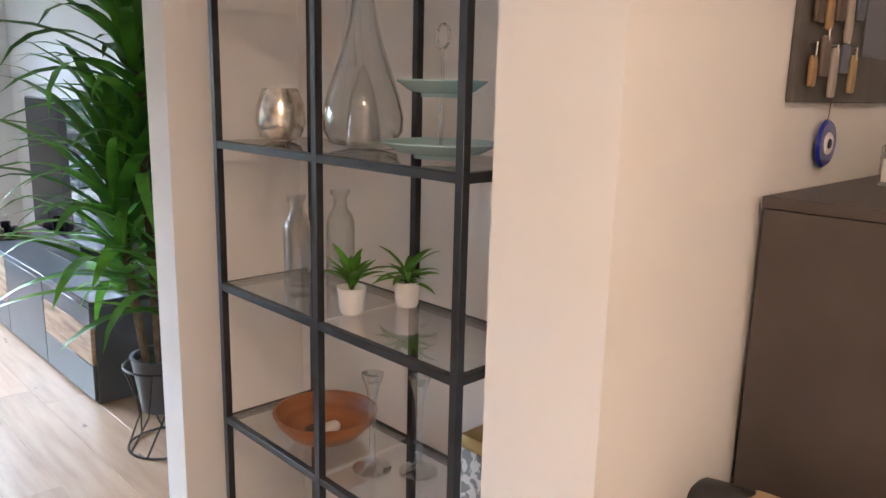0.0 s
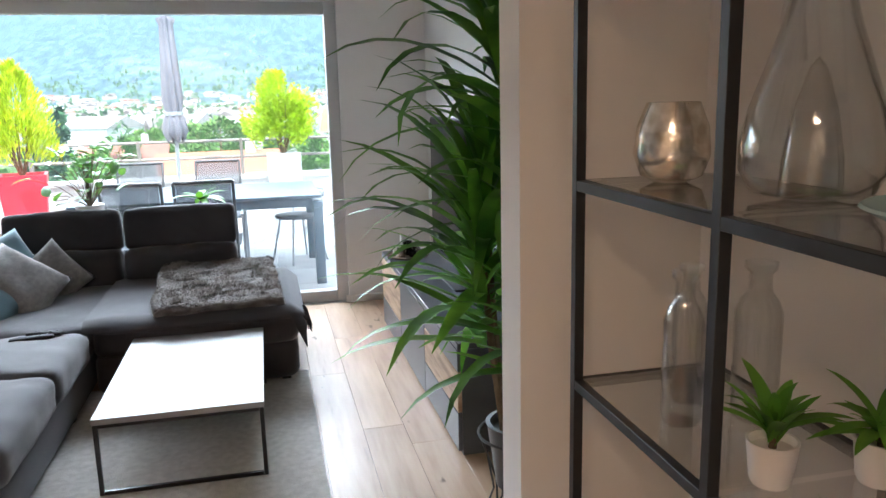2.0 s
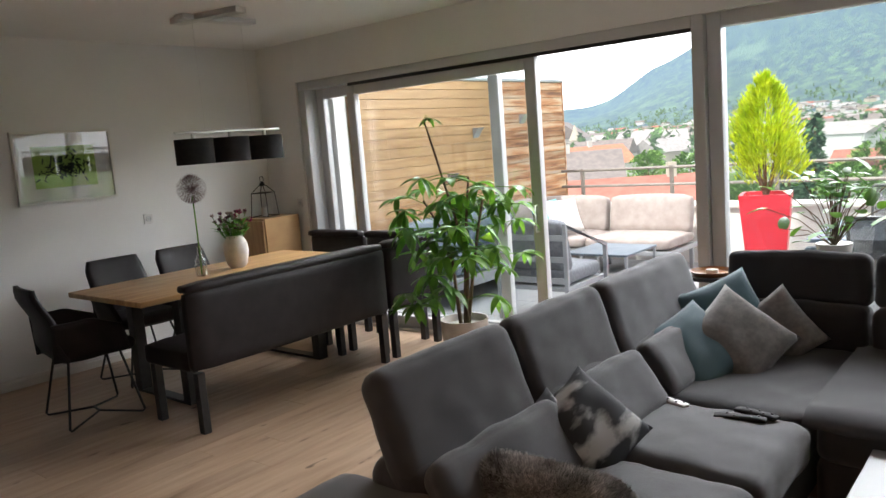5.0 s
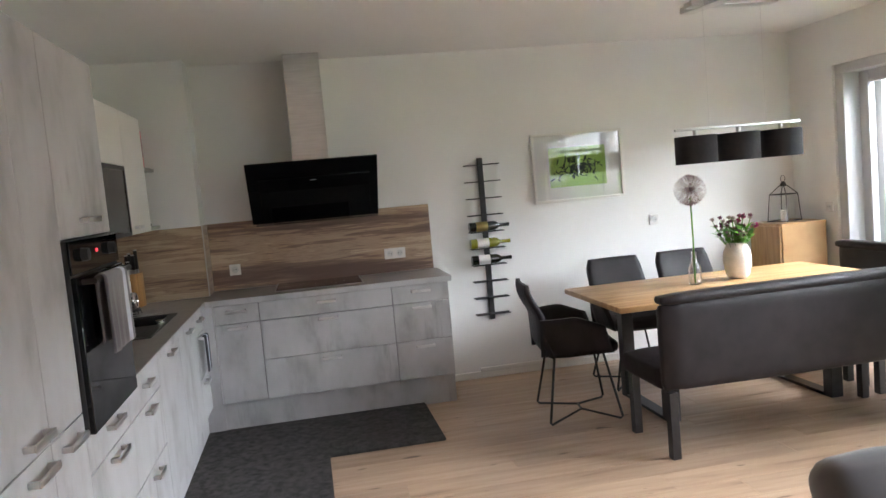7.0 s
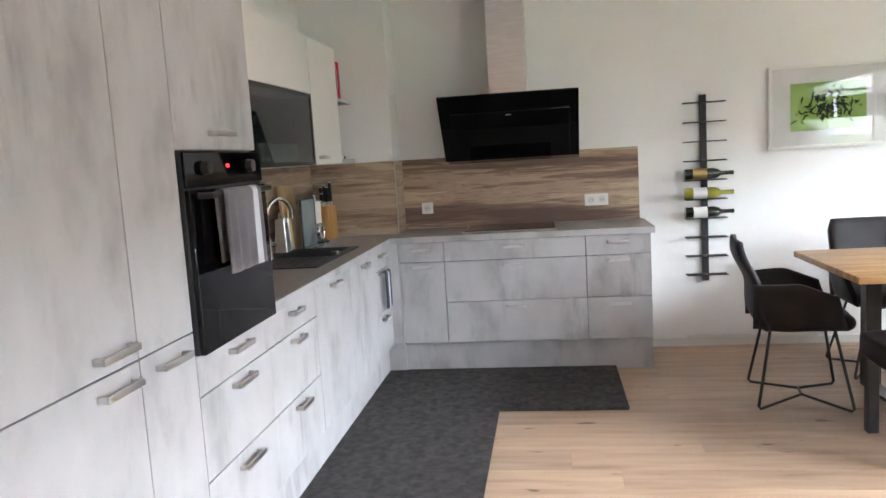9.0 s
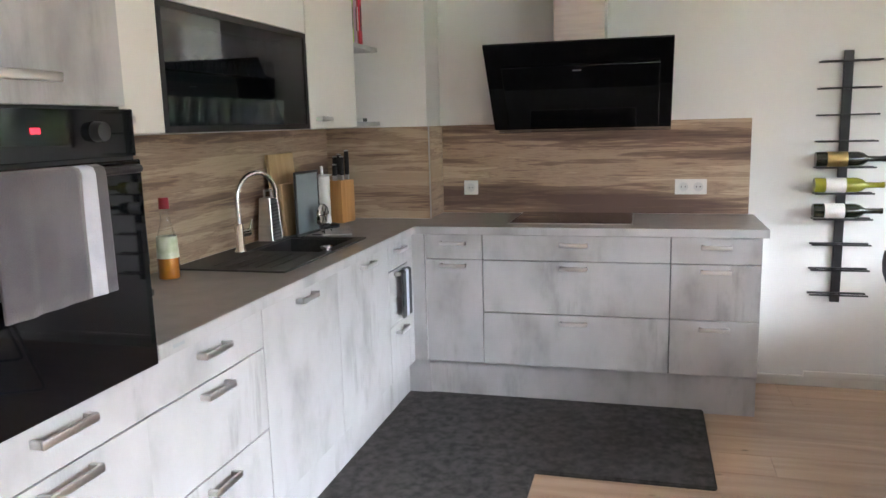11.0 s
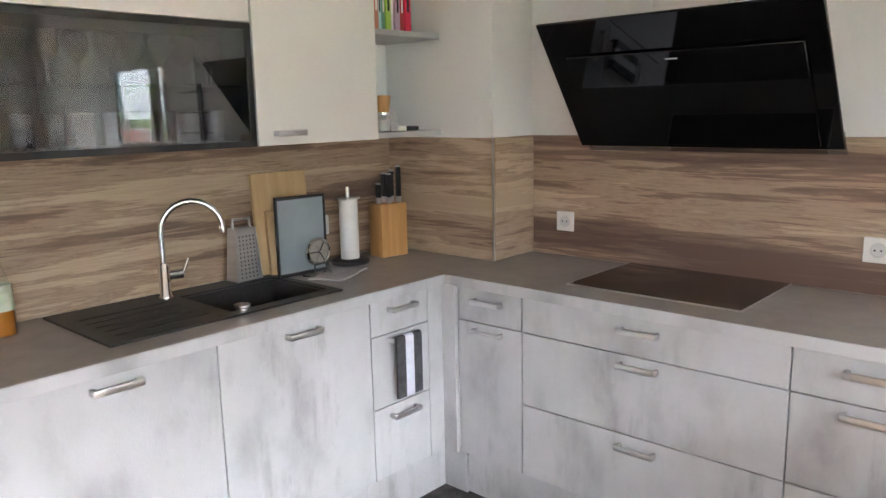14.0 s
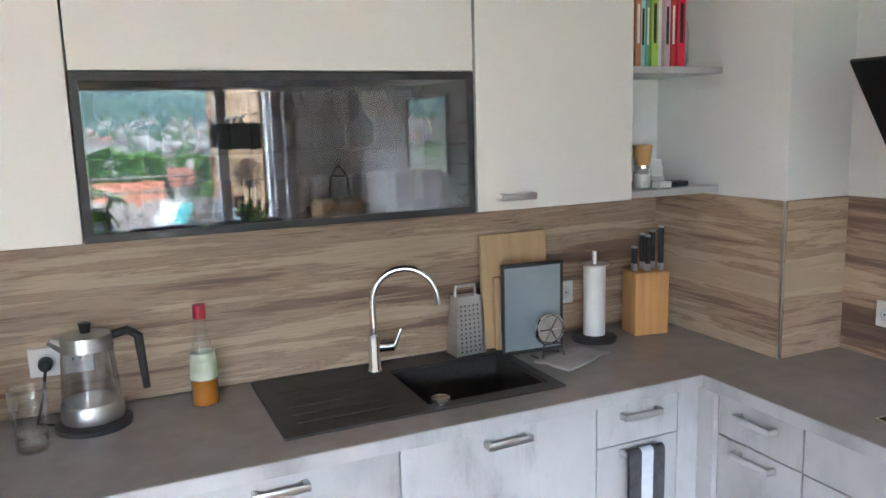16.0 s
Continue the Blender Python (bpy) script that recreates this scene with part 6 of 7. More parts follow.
# lounge
lo = thing("terrace_sofa", -3.82, 9.35, -0.05, 0, "terrace sofa with thick taupe cushions on a metal frame", "garden sofa")
part("frame", box(-1.15, 0.85, -0.35, 0.40, 0.26, 0.31, 0.004), ALU, lo)
for sx in (-1.1, -0.2, 0.80):
    for sy in (-0.30, 0.34):
        part("leg", box(sx - 0.02, sx + 0.02, sy - 0.02, sy + 0.02, 0, 0.26, 0.002, 1), ALU, lo)
for a in (-1.15, -0.15):
    part("seat_cushion", soft(0.98, 0.72, 0.13, 0.05, 8, 0.01, m=Matrix.Translation((a + 0.5, 0, 0.38))), OUTC, lo, smooth=0)
    part("back_cushion", soft(0.96, 0.16, 0.42, 0.06, 8, 0.02, m=Matrix.Translation((a + 0.5, 0.33, 0.62)) @ pose(0, 0, 0, -10)), OUTC, lo, smooth=0)
part("back_cushion", soft(0.16, 0.70, 0.42, 0.06, 8, 0.02, m=Matrix.Translation((-1.09, -0.05, 0.62))), OUTC, lo, smooth=0)
lounge2 = thing("terrace_bench_sofa", -4.62, 8.0, -0.05, 0, "dark-framed terrace sofa along the timber wall", "garden sofa")
part("frame", box(-0.33, 0.35, -0.95, 0.95, 0.2, 0.31, 0.004), ALU, lounge2)
for sx in (-0.28, 0.3):
    for sy in (-0.9, 0.9):
        part("leg", box(sx - 0.02, sx + 0.02, sy - 0.02, sy + 0.02, 0, 0.2, 0.002, 1), ALU, lounge2)
part("seat_cushion", soft(0.66, 1.86, 0.13, 0.05, 8, 0.01, m=Matrix.Translation((0, 0, 0.38))), ALUB, lounge2, smooth=0)
part("back_cushion", soft(0.16, 1.86, 0.42, 0.06, 8, 0.02, m=Matrix.Translation((-0.28, 0, 0.62))), ALUB, lounge2, smooth=0)
lt = thing("terrace_coffee_table", -3.30, 8.35, -0.05, 0, "small square grey terrace side table", "garden table")
part("tabletop", box(-0.33, 0.33, -0.33, 0.33, 0.42, 0.44, 0.003), ALUB, lt)
for sx in (-0.31, 0.31):
    for sy in (-0.31, 0.31):
        part("leg", box(sx - 0.012, sx + 0.012, sy - 0.012, sy + 0.012, 0, 0.42, 0.001, 1), ALU, lt)
ac = thing("terrace_armchair", -3.35, 7.35, -0.05, 0, "slatted metal terrace armchair with a mauve-grey cushion", "garden chair")
part("seat_cushion", soft(0.62, 0.60, 0.14, 0.05, 8, 0.01, m=Matrix.Translation((0, 0, 0.40))), SLING, ac, smooth=0)
part("back_cushion", soft(0.60, 0.14, 0.45, 0.05, 8, 0.02, m=Matrix.Translation((0, -0.25, 0.66)) @ pose(0, 0, 0, 12)), SLING, ac, smooth=0)
for sx in (-1, 1):
    part("frame", tube([(sx * 0.34, -0.35, 0), (sx * 0.34, -0.35, 0.85), (sx * 0.34, 0.33, 0.60), (sx * 0.34, 0.33, 0)], 0.018, square=True), ALU, ac)
for k in range(3):
    part("slat", box(-0.34, 0.34, -0.36, -0.345, 0.36 + 0.18 * k, 0.41 + 0.18 * k, 0.002, 1), ALU, ac)
part("seat_frame", box(-0.33, 0.33, -0.33, 0.31, 0.29, 0.33, 0.003, 1), ALU, ac)
LIMEC = M("lime green outdoor cushion", (0.28, 0.50, 0.02), (0.34, 0.56, 0.03), 6, 0.8)
TURQ = M("turquoise cushion", (0.10, 0.42, 0.42), (0.15, 0.5, 0.5), 6, 0.8)
for x, y, z, m_, lab, rz_ in ((-4.55, 8.35, 0.50, LIMEC, "lime green outdoor cushion lying on the terrace sofa", 10), (-4.25, 9.1, 0.62, POTW, "white outdoor cushion on the terrace sofa", 60), (-4.4, 9.0, 0.62, TURQ, "turquoise outdoor cushion on the terrace sofa", 70)):
    o = solo("outdoor_cushion", pillow(0.42, 0.13, 12, x), m_, lab, "cushion", "outdoor cushions", smooth=0)
    o.matrix_basis = pose(x, y, z, 0 if z < 0.55 else 62, 0, rz_)

# plants on the sill behind the sofa
for x, y, k0, lab in ((-0.80, 6.03, 64, "small glossy-leaved shrub in a pot behind the sofa"), (-0.10, 6.03, 12, "orchid leaves in a pot behind the sofa")):
    s = thing("potted_plant", x, y, 0.16 if k0 > 20 else 0.12, 0, lab, "potted plant", "plants by the window")
    part("stand", lathe([(0, -0.16 if k0 > 20 else -0.12), (0.14, -0.16 if k0 > 20 else -0.12), (0.14, 0.02), (0.02, 0.03), (0.02, 0.52), (0.13, 0.53), (0.13, 0.55), (0, 0.55)], 24), BLACKM, s)
    part("pot", lathe([(0, 0.55), (0.07, 0.55), (0.09, 0.70), (0.08, 0.70), (0, 0.68)], 24), POTW, s)
    lm = mesh(blade(0.10, 0.055, 0.7, 5) if k0 > 20 else blade(0.17, 0.06, 1.0, 6), LEAF, 0)
    for k in range(k0):
        r = 0.28 * rnd.random() if k0 > 20 else 0.01
        a = k * 2.4
        p_ = Vector((r * math.cos(a) * 1.3, r * math.sin(a), 0.72 + (0.36 * rnd.random() if k0 > 20 else 0.02)))
        if k0 > 20 and k % 2 == 0:
            part("twig", tube([(0, 0, 0.68), p_ * 0.5 + Vector((0, 0, 0.38)), p_], 0.003, 5), STEM, s)
        at(part("leaf", lm, None, s), p_.x, p_.y, p_.z, rnd.uniform(0, 360), rnd.uniform(-10, 55), rnd.uniform(0.7, 1.2))

# ---- what stands and hangs in the kitchen ----
TOWG = M("grey-violet cotton towel", (0.10, 0.095, 0.11), (0.15, 0.145, 0.16), 8, 0.9, 0.4, 300, sheen=0.3)
TOWD = M("dark grey terry towel", (0.04, 0.04, 0.045), (0.07, 0.07, 0.075), 30, 0.95, 0.6, 300)
TOWW = M("pale blue-white terry towel", (0.58, 0.60, 0.68), (0.66, 0.68, 0.75), 30, 0.95, 0.6, 300)


def hanging(w, front, back, r=0.016, fold=0.008, thick=0.006, seed=0):
    """Cloth over a bar along x at z=0: falls by front at -y and by back at +y."""
    t = bmesh.new()
    path = [(-r, -front * (1 - k / 10)) for k in range(11)] + [(r * math.cos(a), r * math.sin(a)) for a in (math.pi * 0.75, math.pi * 0.5, math.pi * 0.25)] + [(r, -back * k / 8) for k in range(9)]
    n = 14
    g = []
    for y, z in path:
        row = []
        for i in range(n + 1):
            x = -w / 2 + w * i / n
            d = fold * noise.noise(Vector((x * 22 + seed, z * 2.5, 3 if y < 0 else 9))) * min(1, -z * 8 if z < 0 else 0)
            row.append(t.verts.new((x, y + d - (0.3 * fold if y < 0 else 0), z)))
        g.append(row)
    for a, b_ in zip(g, g[1:]):
        for i in range(n):
            t.faces.new((a[i], a[i + 1], b_[i + 1], b_[i]))
    bmesh.ops.recalc_face_normals(t, faces=t.faces)
    bmesh.ops.solidify(t, geom=list(t.faces), thickness=thick)
    return t


tw_ = thing("kitchen_towel", -2.76, FY + 0.065, 1.340, 180, "grey-violet towel with a pale stripe folded over the oven's handle bar", "towel")
for a, w, m_ in ((-0.055, 0.215, TOWG), (0.073, 0.038, TOWW), (0.107, 0.030, TOWG)):
    part("stripe", hanging(w, 0.245, 0.21, 0.017, 0.014, 0.008, 1), m_, tw_, "pale lavender stripe" if m_ is TOWW else "", smooth=0).location = (a, 0, 0)
tw2 = thing("terry_towel", -4.96, FY + 0.030, 0.722, 180, "striped dark grey and pale towel over a drawer handle", "towel")
for a, w, m_ in ((-0.041, 0.042, TOWD), (0.0, 0.042, TOWW), (0.041, 0.042, TOWD)):
    part("stripe", hanging(w, 0.215, 0.0, 0.014, 0.003, 0.010, 2), m_, tw2, smooth=0).location = (a, 0, 0)

# knife block
BAMB = ramp(M("bamboo", (0, 0, 0), (0, 0, 0), 3, 0.45, 0.1, 90, stretch=(14, 14, 1)), [(0.3, (0.45, 0.22, 0.07)), (0.6, (0.58, 0.31, 0.11)), (0.8, (0.64, 0.37, 0.15))])
kb = thing("knife_block", -5.335, 1.0, 0.91, 170, "bamboo knife block with black-handled knives", "knife block")
part("block", box(-0.065, 0.065, -0.05, 0.05, 0, 0.225, 0.004), BAMB, kb)
for k, (x, y, h_) in enumerate(((0.035, 0.02, 0.11), (0.045, -0.02, 0.13), (-0.0, 0.025, 0.10), (-0.005, -0.02, 0.10), (-0.045, 0.0, 0.06))):
    kn = part("knife", box(x - 0.008, x + 0.008, y - 0.011, y + 0.011, 0.25, 0.245 + h_, 0.004), BLACKM, kb, "black knife handle with steel rivets")
    part("bolster", box(x - 0.0075, x + 0.0075, y - 0.010, y + 0.010, 0.225, 0.25, 0.001, 1), STEEL, kn)
    part("cap", box(x - 0.0075, x + 0.0075, y - 0.010, y + 0.010, 0.245 + h_, 0.252 + h_, 0.001, 1), STEEL, kn)

# paper towel
pt = thing("paper_towel_holder", -5.12, 0.995, 0.91, 0, "slim white paper roll on a black holder with a steel tip", "paper towel holder")
part("base", lathe([(0, 0), (0.078, 0), (0.078, 0.012), (0.07, 0.016), (0, 0.016)], 32), BLACKM, pt)
part("roll", lathe([(0.012, 0.02), (0.038, 0.02), (0.038, 0.26), (0.012, 0.26)], 28), POTW, pt, "white paper roll")
part("disc", lathe([(0, 0.264), (0.05, 0.264), (0.05, 0.268), (0, 0.268)], 28), STEEL, pt)
part("tip", lathe([(0, 0.268), (0.009, 0.268), (0.008, 0.31), (0, 0.312)], 14), STEEL, pt)

# boards leaning on the splashback
BOARD = ramp(M("pale beech board", (0, 0, 0), (0, 0, 0), 3, 0.5, 0.1, 90, stretch=(12, 12, 1)), [(0.3, (0.52, 0.34, 0.17)), (0.7, (0.64, 0.45, 0.25))])
for x, w, h_, y, lab in ((-4.85, 0.25, 0.385, 0.92, "large pale beech chopping board leaning on the splashback"), (-4.835, 0.16, 0.245, 0.95, "small pale beech chopping board leaning on a larger one")):
    o = solo("chopping_board", box(-w / 2, w / 2, -0.009, 0.009, 0, h_, 0.003), BOARD, lab, "chopping board", "chopping boards by the sink")
    o.matrix_basis = pose(x, y + 0.01, 0.913, 4)
fr = thing("glass_board", -4.85, 1.035, 0.915, 176, "dark-framed frosted glass board leaning beside the chopping boards", "glass board")
part("pane", box(-0.10, 0.10, -0.003, 0.003, 0.012, 0.288), M("frosted grey glass", (0.22, 0.26, 0.28), (0.32, 0.36, 0.38), 3, 0.25), fr, smooth=None)
for q in ((-0.11, 0.11, 0.0, 0.012), (-0.11, 0.11, 0.288, 0.30)):
    part("edge", box(q[0], q[1], -0.006, 0.006, q[2], q[3], 0.002, 1), BLACKM, fr)
for q in ((-0.11, -0.10), (0.10, 0.11)):
    part("edge", box(q[0], q[1], -0.006, 0.006, 0.012, 0.288, 0.002, 1), BLACKM, fr)
tm = thing("kitchen_timer", -4.875, 1.095, 0.91, 178, "round steel wire timer on a small black stand", "timer")
T2 = Matrix.Translation((0, 0, 0.095)) @ pose(0, 0, 0, 90)
part("case", lathe([(0, -0.018), (0.045, -0.018), (0.053, -0.008), (0.053, 0.008), (0.048, 0.014), (0.044, 0.008), (0, 0.008)], 32, m=T2), CHROME, tm)
part("dial", lathe([(0, 0.0085), (0.042, 0.0085), (0.042, 0.010), (0, 0.010)], 28, m=T2), M("dial", (0.30, 0.28, 0.24), rough=0.3), tm)
for k in range(6):
    a = k * math.pi / 3
    part("spoke", tube([(0, -0.013, 0.095), (0.04 * math.cos(a), -0.013, 0.095 + 0.04 * math.sin(a))], 0.0025, 5), BLACKM if k % 2 else CHROME, tm)
part("stand", tube([(-0.05, 0.03, 0.005), (-0.04, -0.03, 0.005), (-0.03, -0.02, 0.05), (0.03, -0.02, 0.05), (0.04, -0.03, 0.005), (0.05, 0.03, 0.005)], 0.003, 6), BLACKM, tm)
cl = soft(0.24, 0.12, 0.008, 0.003, 14)
for v in cl.verts:
    v.co += Vector((0.02 * noise.noise(v.co * 14), 0.02 * noise.noise(v.co * 11 + Vector((5, 0, 0))), 0.006 * abs(noise.noise(v.co * 30))))
o = solo("dish_cloth", cl, M("grey-white cloth", (0.34, 0.33, 0.32), (0.48, 0.46, 0.45), 8, 0.9, 0.4, 200), "crumpled grey-white dish cloth lying by the sink", "cloth", smooth=0)
o.matrix_basis = pose(-4.93, 1.15, 0.9145, 0, 0, 20)

# grater
gr = thing("box_grater", -4.655, 0.935, 0.91, 184, "perforated steel box grater with a handle", "grater")
b = bmesh.new()
v = [b.verts.new(q) for q in ((-0.055, -0.035, 0), (0.055, -0.035, 0), (0.055, 0.035, 0), (-0.055, 0.035, 0), (-0.042, -0.025, 0.20), (0.042, -0.025, 0.20), (0.042, 0.025, 0.20), (-0.042, 0.025, 0.20))]
for f in ((0, 1, 5, 4), (1, 2, 6, 5), (2, 3, 7, 6), (3, 0, 4, 7), (4, 5, 6, 7)):
    b.faces.new([v[i] for i in f])
part("body", b, STEEL, gr, smooth=None)
for sx in (-1, 1):
    part("edge_strip", tube([(sx * 0.055, -0.035, 0.0), (sx * 0.042, -0.025, 0.20)], 0.003, 5), STEEL, gr)
part("handle", tube([(-0.038, 0, 0.20), (-0.036, 0, 0.232), (0.036, 0, 0.232), (0.038, 0, 0.20)], 0.006, 8), STEEL, gr)
b = bmesh.new()
for i in range(11):
    for j in range(5):
        z = 0.02 + 0.015 * i
        x = (-0.034 + 0.017 * j) * (1 - z * 0.6)
        lathe([(0, 0.003), (0.0035, 0.0)], 6, bm=b, m=Matrix.Translation((x, -0.0352 + 0.05 * z, z)) @ pose(0, 0, 0, 90))
part("teeth", b, BLACKM, gr, smooth=None)

# juice bottle, kettle, tumbler, coffee machine
jb = thing("syrup_bottle", -3.82, 0.985, 0.91, 0, "clear bottle a third full of amber syrup with a red cap", "bottle")
part("glass_body", lathe([(0, 0), (0.036, 0), (0.038, 0.01), (0.037, 0.09), (0.033, 0.14), (0.018, 0.20), (0.014, 0.235), (0.015, 0.25)], 24), CLEAR, jb)
part("syrup", lathe([(0, 0.003), (0.034, 0.003), (0.0355, 0.01), (0.0345, 0.085), (0, 0.085)], 24), M("amber syrup", (0.42, 0.14, 0.01), (0.50, 0.19, 0.02), 5, 0.1, coat=0.5), jb)
part("label", lathe([(0.0378, 0.075), (0.0345, 0.15)], 24), M("pale green label", (0.40, 0.46, 0.25), (0.72, 0.74, 0.62), 18, 0.5), jb, "pale green printed paper label")
part("cap", lathe([(0, 0.285), (0.017, 0.283), (0.018, 0.245), (0.0165, 0.245), (0, 0.25)], 20), M("red cap", (0.35, 0.01, 0.03), rough=0.35), jb)
kt = thing("kettle", -3.535, 1.01, 0.91, 0, "glass electric kettle with steel bands and a black handle", "kettle")
part("base", lathe([(0, 0), (0.095, 0), (0.095, 0.012), (0.08, 0.02), (0, 0.02)], 32), BLACKM, kt)
part("heater_band", lathe([(0, 0.022), (0.075, 0.022), (0.078, 0.03), (0.076, 0.065), (0.073, 0.07), (0, 0.07)], 32), STEEL, kt)
part("glass_body", lathe([(0.073, 0.07), (0.063, 0.215), (0.061, 0.215), (0.071, 0.07)], 32), CLEAR, kt)
part("top_band", lathe([(0.064, 0.208), (0.062, 0.245), (0, 0.25), (0, 0.235), (0.060, 0.208)], 32), STEEL, kt)
part("lid_knob", lathe([(0, 0.25), (0.012, 0.25), (0.016, 0.275), (0, 0.28)], 16), BLACKM, kt)
part("handle", tube([(-0.058, 0, 0.235), (-0.10, 0, 0.243), (-0.125, 0, 0.225), (-0.135, 0, 0.08)], [0.011, 0.012, 0.013, 0.010], 10), BLACKM, kt)
part("spout", tube([(0.055, 0, 0.22), (0.085, 0, 0.24)], [0.018, 0.012], 8), STEEL, kt)
part("cable", tube([(0.09, -0.02, 0.008), (0.135, -0.04, 0.012), (0.118, -0.085, 0.07), (0.1075, -0.10, 0.145)], 0.004, 6), BLACKM, kt)
part("plug", lathe([(0, 0), (0.019, 0), (0.017, 0.026), (0.008, 0.034), (0, 0.034)], 16, m=Matrix.Translation((0.1075, -0.119, 0.150)) @ pose(0, 0, 0, -90)), BLACKM, kt)
tg = vessel("tumbler", -3.40, 1.12, 0.91, [(0.033, 0), (0.036, 0.006), (0.037, 0.05), (0.035, 0.055), (0.04, 0.11), (0.043, 0.115), (0.044, 0.16)], CLEAR, "stack of two ribbed clear glass tumblers", "glass", 0.003, 28)
for k in range(5):
    part("rib", lathe([(0.037 + 0.001 * k, 0.02 + 0.022 * k), (0.0395 + 0.001 * k, 0.023 + 0.022 * k), (0.037 + 0.001 * k, 0.026 + 0.022 * k)], 28), CLEAR, tg)
cm_ = thing("coffee_machine", -3.20, 1.06, 0.91, 180, "white and steel coffee machine beside the oven tower", "coffee machine")
part("body", box(-0.07, 0.075, -0.08, 0.16, 0.02, 0.33, 0.01), POTW, cm_)
part("front", box(-0.06, 0.065, -0.085, -0.08, 0.17, 0.31, 0.002, 1), STEEL, cm_)
part("dial", lathe([(0, 0), (0.028, 0), (0.026, 0.014), (0, 0.015)], 24, m=Matrix.Translation((0, -0.085, 0.24)) @ pose(0, 0, 0, 90)), BLACKM, cm_)
part("drip_tray", box(-0.09, 0.09, -0.22, -0.06, 0.0, 0.035, 0.004), BLACKM, cm_)
part("grid", box(-0.08, 0.08, -0.21, -0.09, 0.035, 0.04, 0.001, 1), STEEL, cm_)

# books and small things on the shelves
bx = -5.155
for k, (w, h_, d, c_, lab) in enumerate(((0.022, 0.235, 0.17, (0.50, 0.20, 0.12), "brick-coloured cookery book"), (0.018, 0.22, 0.16, (0.35, 0.62, 0.62), "pale turquoise cookery book"), (0.016, 0.225, 0.16, (0.12, 0.30, 0.20), "dark green cookery book"), (0.026, 0.24, 0.17, (0.35, 0.55, 0.08), "lime green cookery book"), (0.020, 0.22, 0.15, (0.68, 0.66, 0.60), "cream cookery book"), (0.024, 0.23, 0.17, (0.55, 0.40, 0.50), "lilac and white cookery book"), (0.020, 0.235, 0.17, (0.42, 0.03, 0.03), "dark red cookery book"), (0.032, 0.245, 0.18, (0.68, 0.02, 0.07), "thick bright red cookery book"))):
    bk = thing("book", bx - w / 2, 1.03, 1.823, 0, lab + " standing on the shelf", "book", "cookery books on the shelf")
    cv = M("book cover", c_, tuple(min(1, q * 1.1) for q in c_), 8, 0.45)
    part("cover", box(-w / 2, w / 2, 0.0, d / 2 + 0.04, 0, h_, 0.001, 1), cv, bk)
    part("spine_title", box(-w * 0.2, w * 0.2, d / 2 + 0.04, d / 2 + 0.041, h_ * 0.3, h_ * 0.8), POTW if k % 2 == 0 else BLACKM, bk, "plain bar of unreadable lettering")
    part("pages", box(-w / 2 + 0.002, w / 2 - 0.002, 0.005, d / 2 + 0.03, h_ + 0.0002, h_ + 0.001), POTW, bk)
    bx -= w + 0.002
vessel("glass_jar", -5.40, 1.05, 1.823, [(0.03, 0), (0.045, 0.02), (0.045, 0.13), (0.03, 0.18), (0.028, 0.2)], CLEAR, "clear glass jar beside the books", "jar", 0.003, 24)
for x, y in ((-5.165, 1.02), (-5.225, 1.11)):
    ml = thing("spice_mill", x, y, 1.438, 0, "glass spice mill with a wooden top", "spice mill", "spice mills on the shelf")
    part("jar", lathe([(0, 0), (0.028, 0), (0.03, 0.01), (0.028, 0.06), (0.024, 0.065)], 24), CLEAR, ml)
    part("salt", lathe([(0, 0.003), (0.026, 0.003), (0.026, 0.045), (0, 0.045)], 20), POTW, ml, "white coarse salt")
    part("collar", lathe([(0, 0.065), (0.026, 0.065), (0.026, 0.075), (0, 0.075)], 20), CHROME, ml)
    part("top", lathe([(0, 0.075), (0.024, 0.075), (0.032, 0.14), (0, 0.142)], 24), BAMB, ml, "tapered wooden grinder top")
for x, y, w, d, h_, z, m_, lab in ((-5.33, 1.02, 0.07, 0.07, 0.03, 1.438, POTW, "small white cardboard box"), (-5.33, 1.02, 0.065, 0.06, 0.03, 1.469, POTW, "small white cardboard box"), (-5.33, 1.02, 0.06, 0.05, 0.025, 1.50, POTW, "small white cardboard box"), (-5.33, 1.12, 0.10, 0.07, 0.018, 1.438, BLACKM, "flat black case"), (-5.28, 1.14, 0.05, 0.04, 0.02, 1.438, POTW, "small white box")):
    solo("small_box", box(x - w / 2, x + w / 2, y - d / 2, y + d / 2, z, z + h_, 0.002, 1), m_, lab + " on the shelf", "box", "small boxes on the shelf")
# drinking glasses behind the flap
gp = lathe([(0, 0.0), (0.026, 0.0), (0.03, 0.10), (0.028, 0.10), (0.024, 0.006), (0, 0.006)], 14)
gm = mesh(gp, DRINK, 40)
sg = mesh(lathe([(0, 0.0), (0.03, 0.0), (0.004, 0.008), (0.004, 0.06), (0.03, 0.09), (0.034, 0.12), (0.028, 0.15), (0.026, 0.15), (0.032, 0.12), (0.0, 0.07)], 14), DRINK, 40)
for k in range(22):
    x = -3.64 - 0.042 * k
    for z, me_, lab in ((1.431, gm, "small clear drinking glass on the cabinet floor"), (1.61, sg, "clear stemmed glass on the glass shelf")):
        for y in (1.10, 1.0):
            if (k + (y > 1.05)) % 2:
                o = tagged(part("drinking_glass", me_, None), lab, "glass", "glasses in the wall cabinet")
                o.location = (x, y, z)
# small bars of lettering on the worktop's edge
solo("edge_label", box(-3.19, -3.14, 1.4607, 1.4612, 0.886, 0.895), ALU, "small dark maker's bar on the worktop edge", "label")

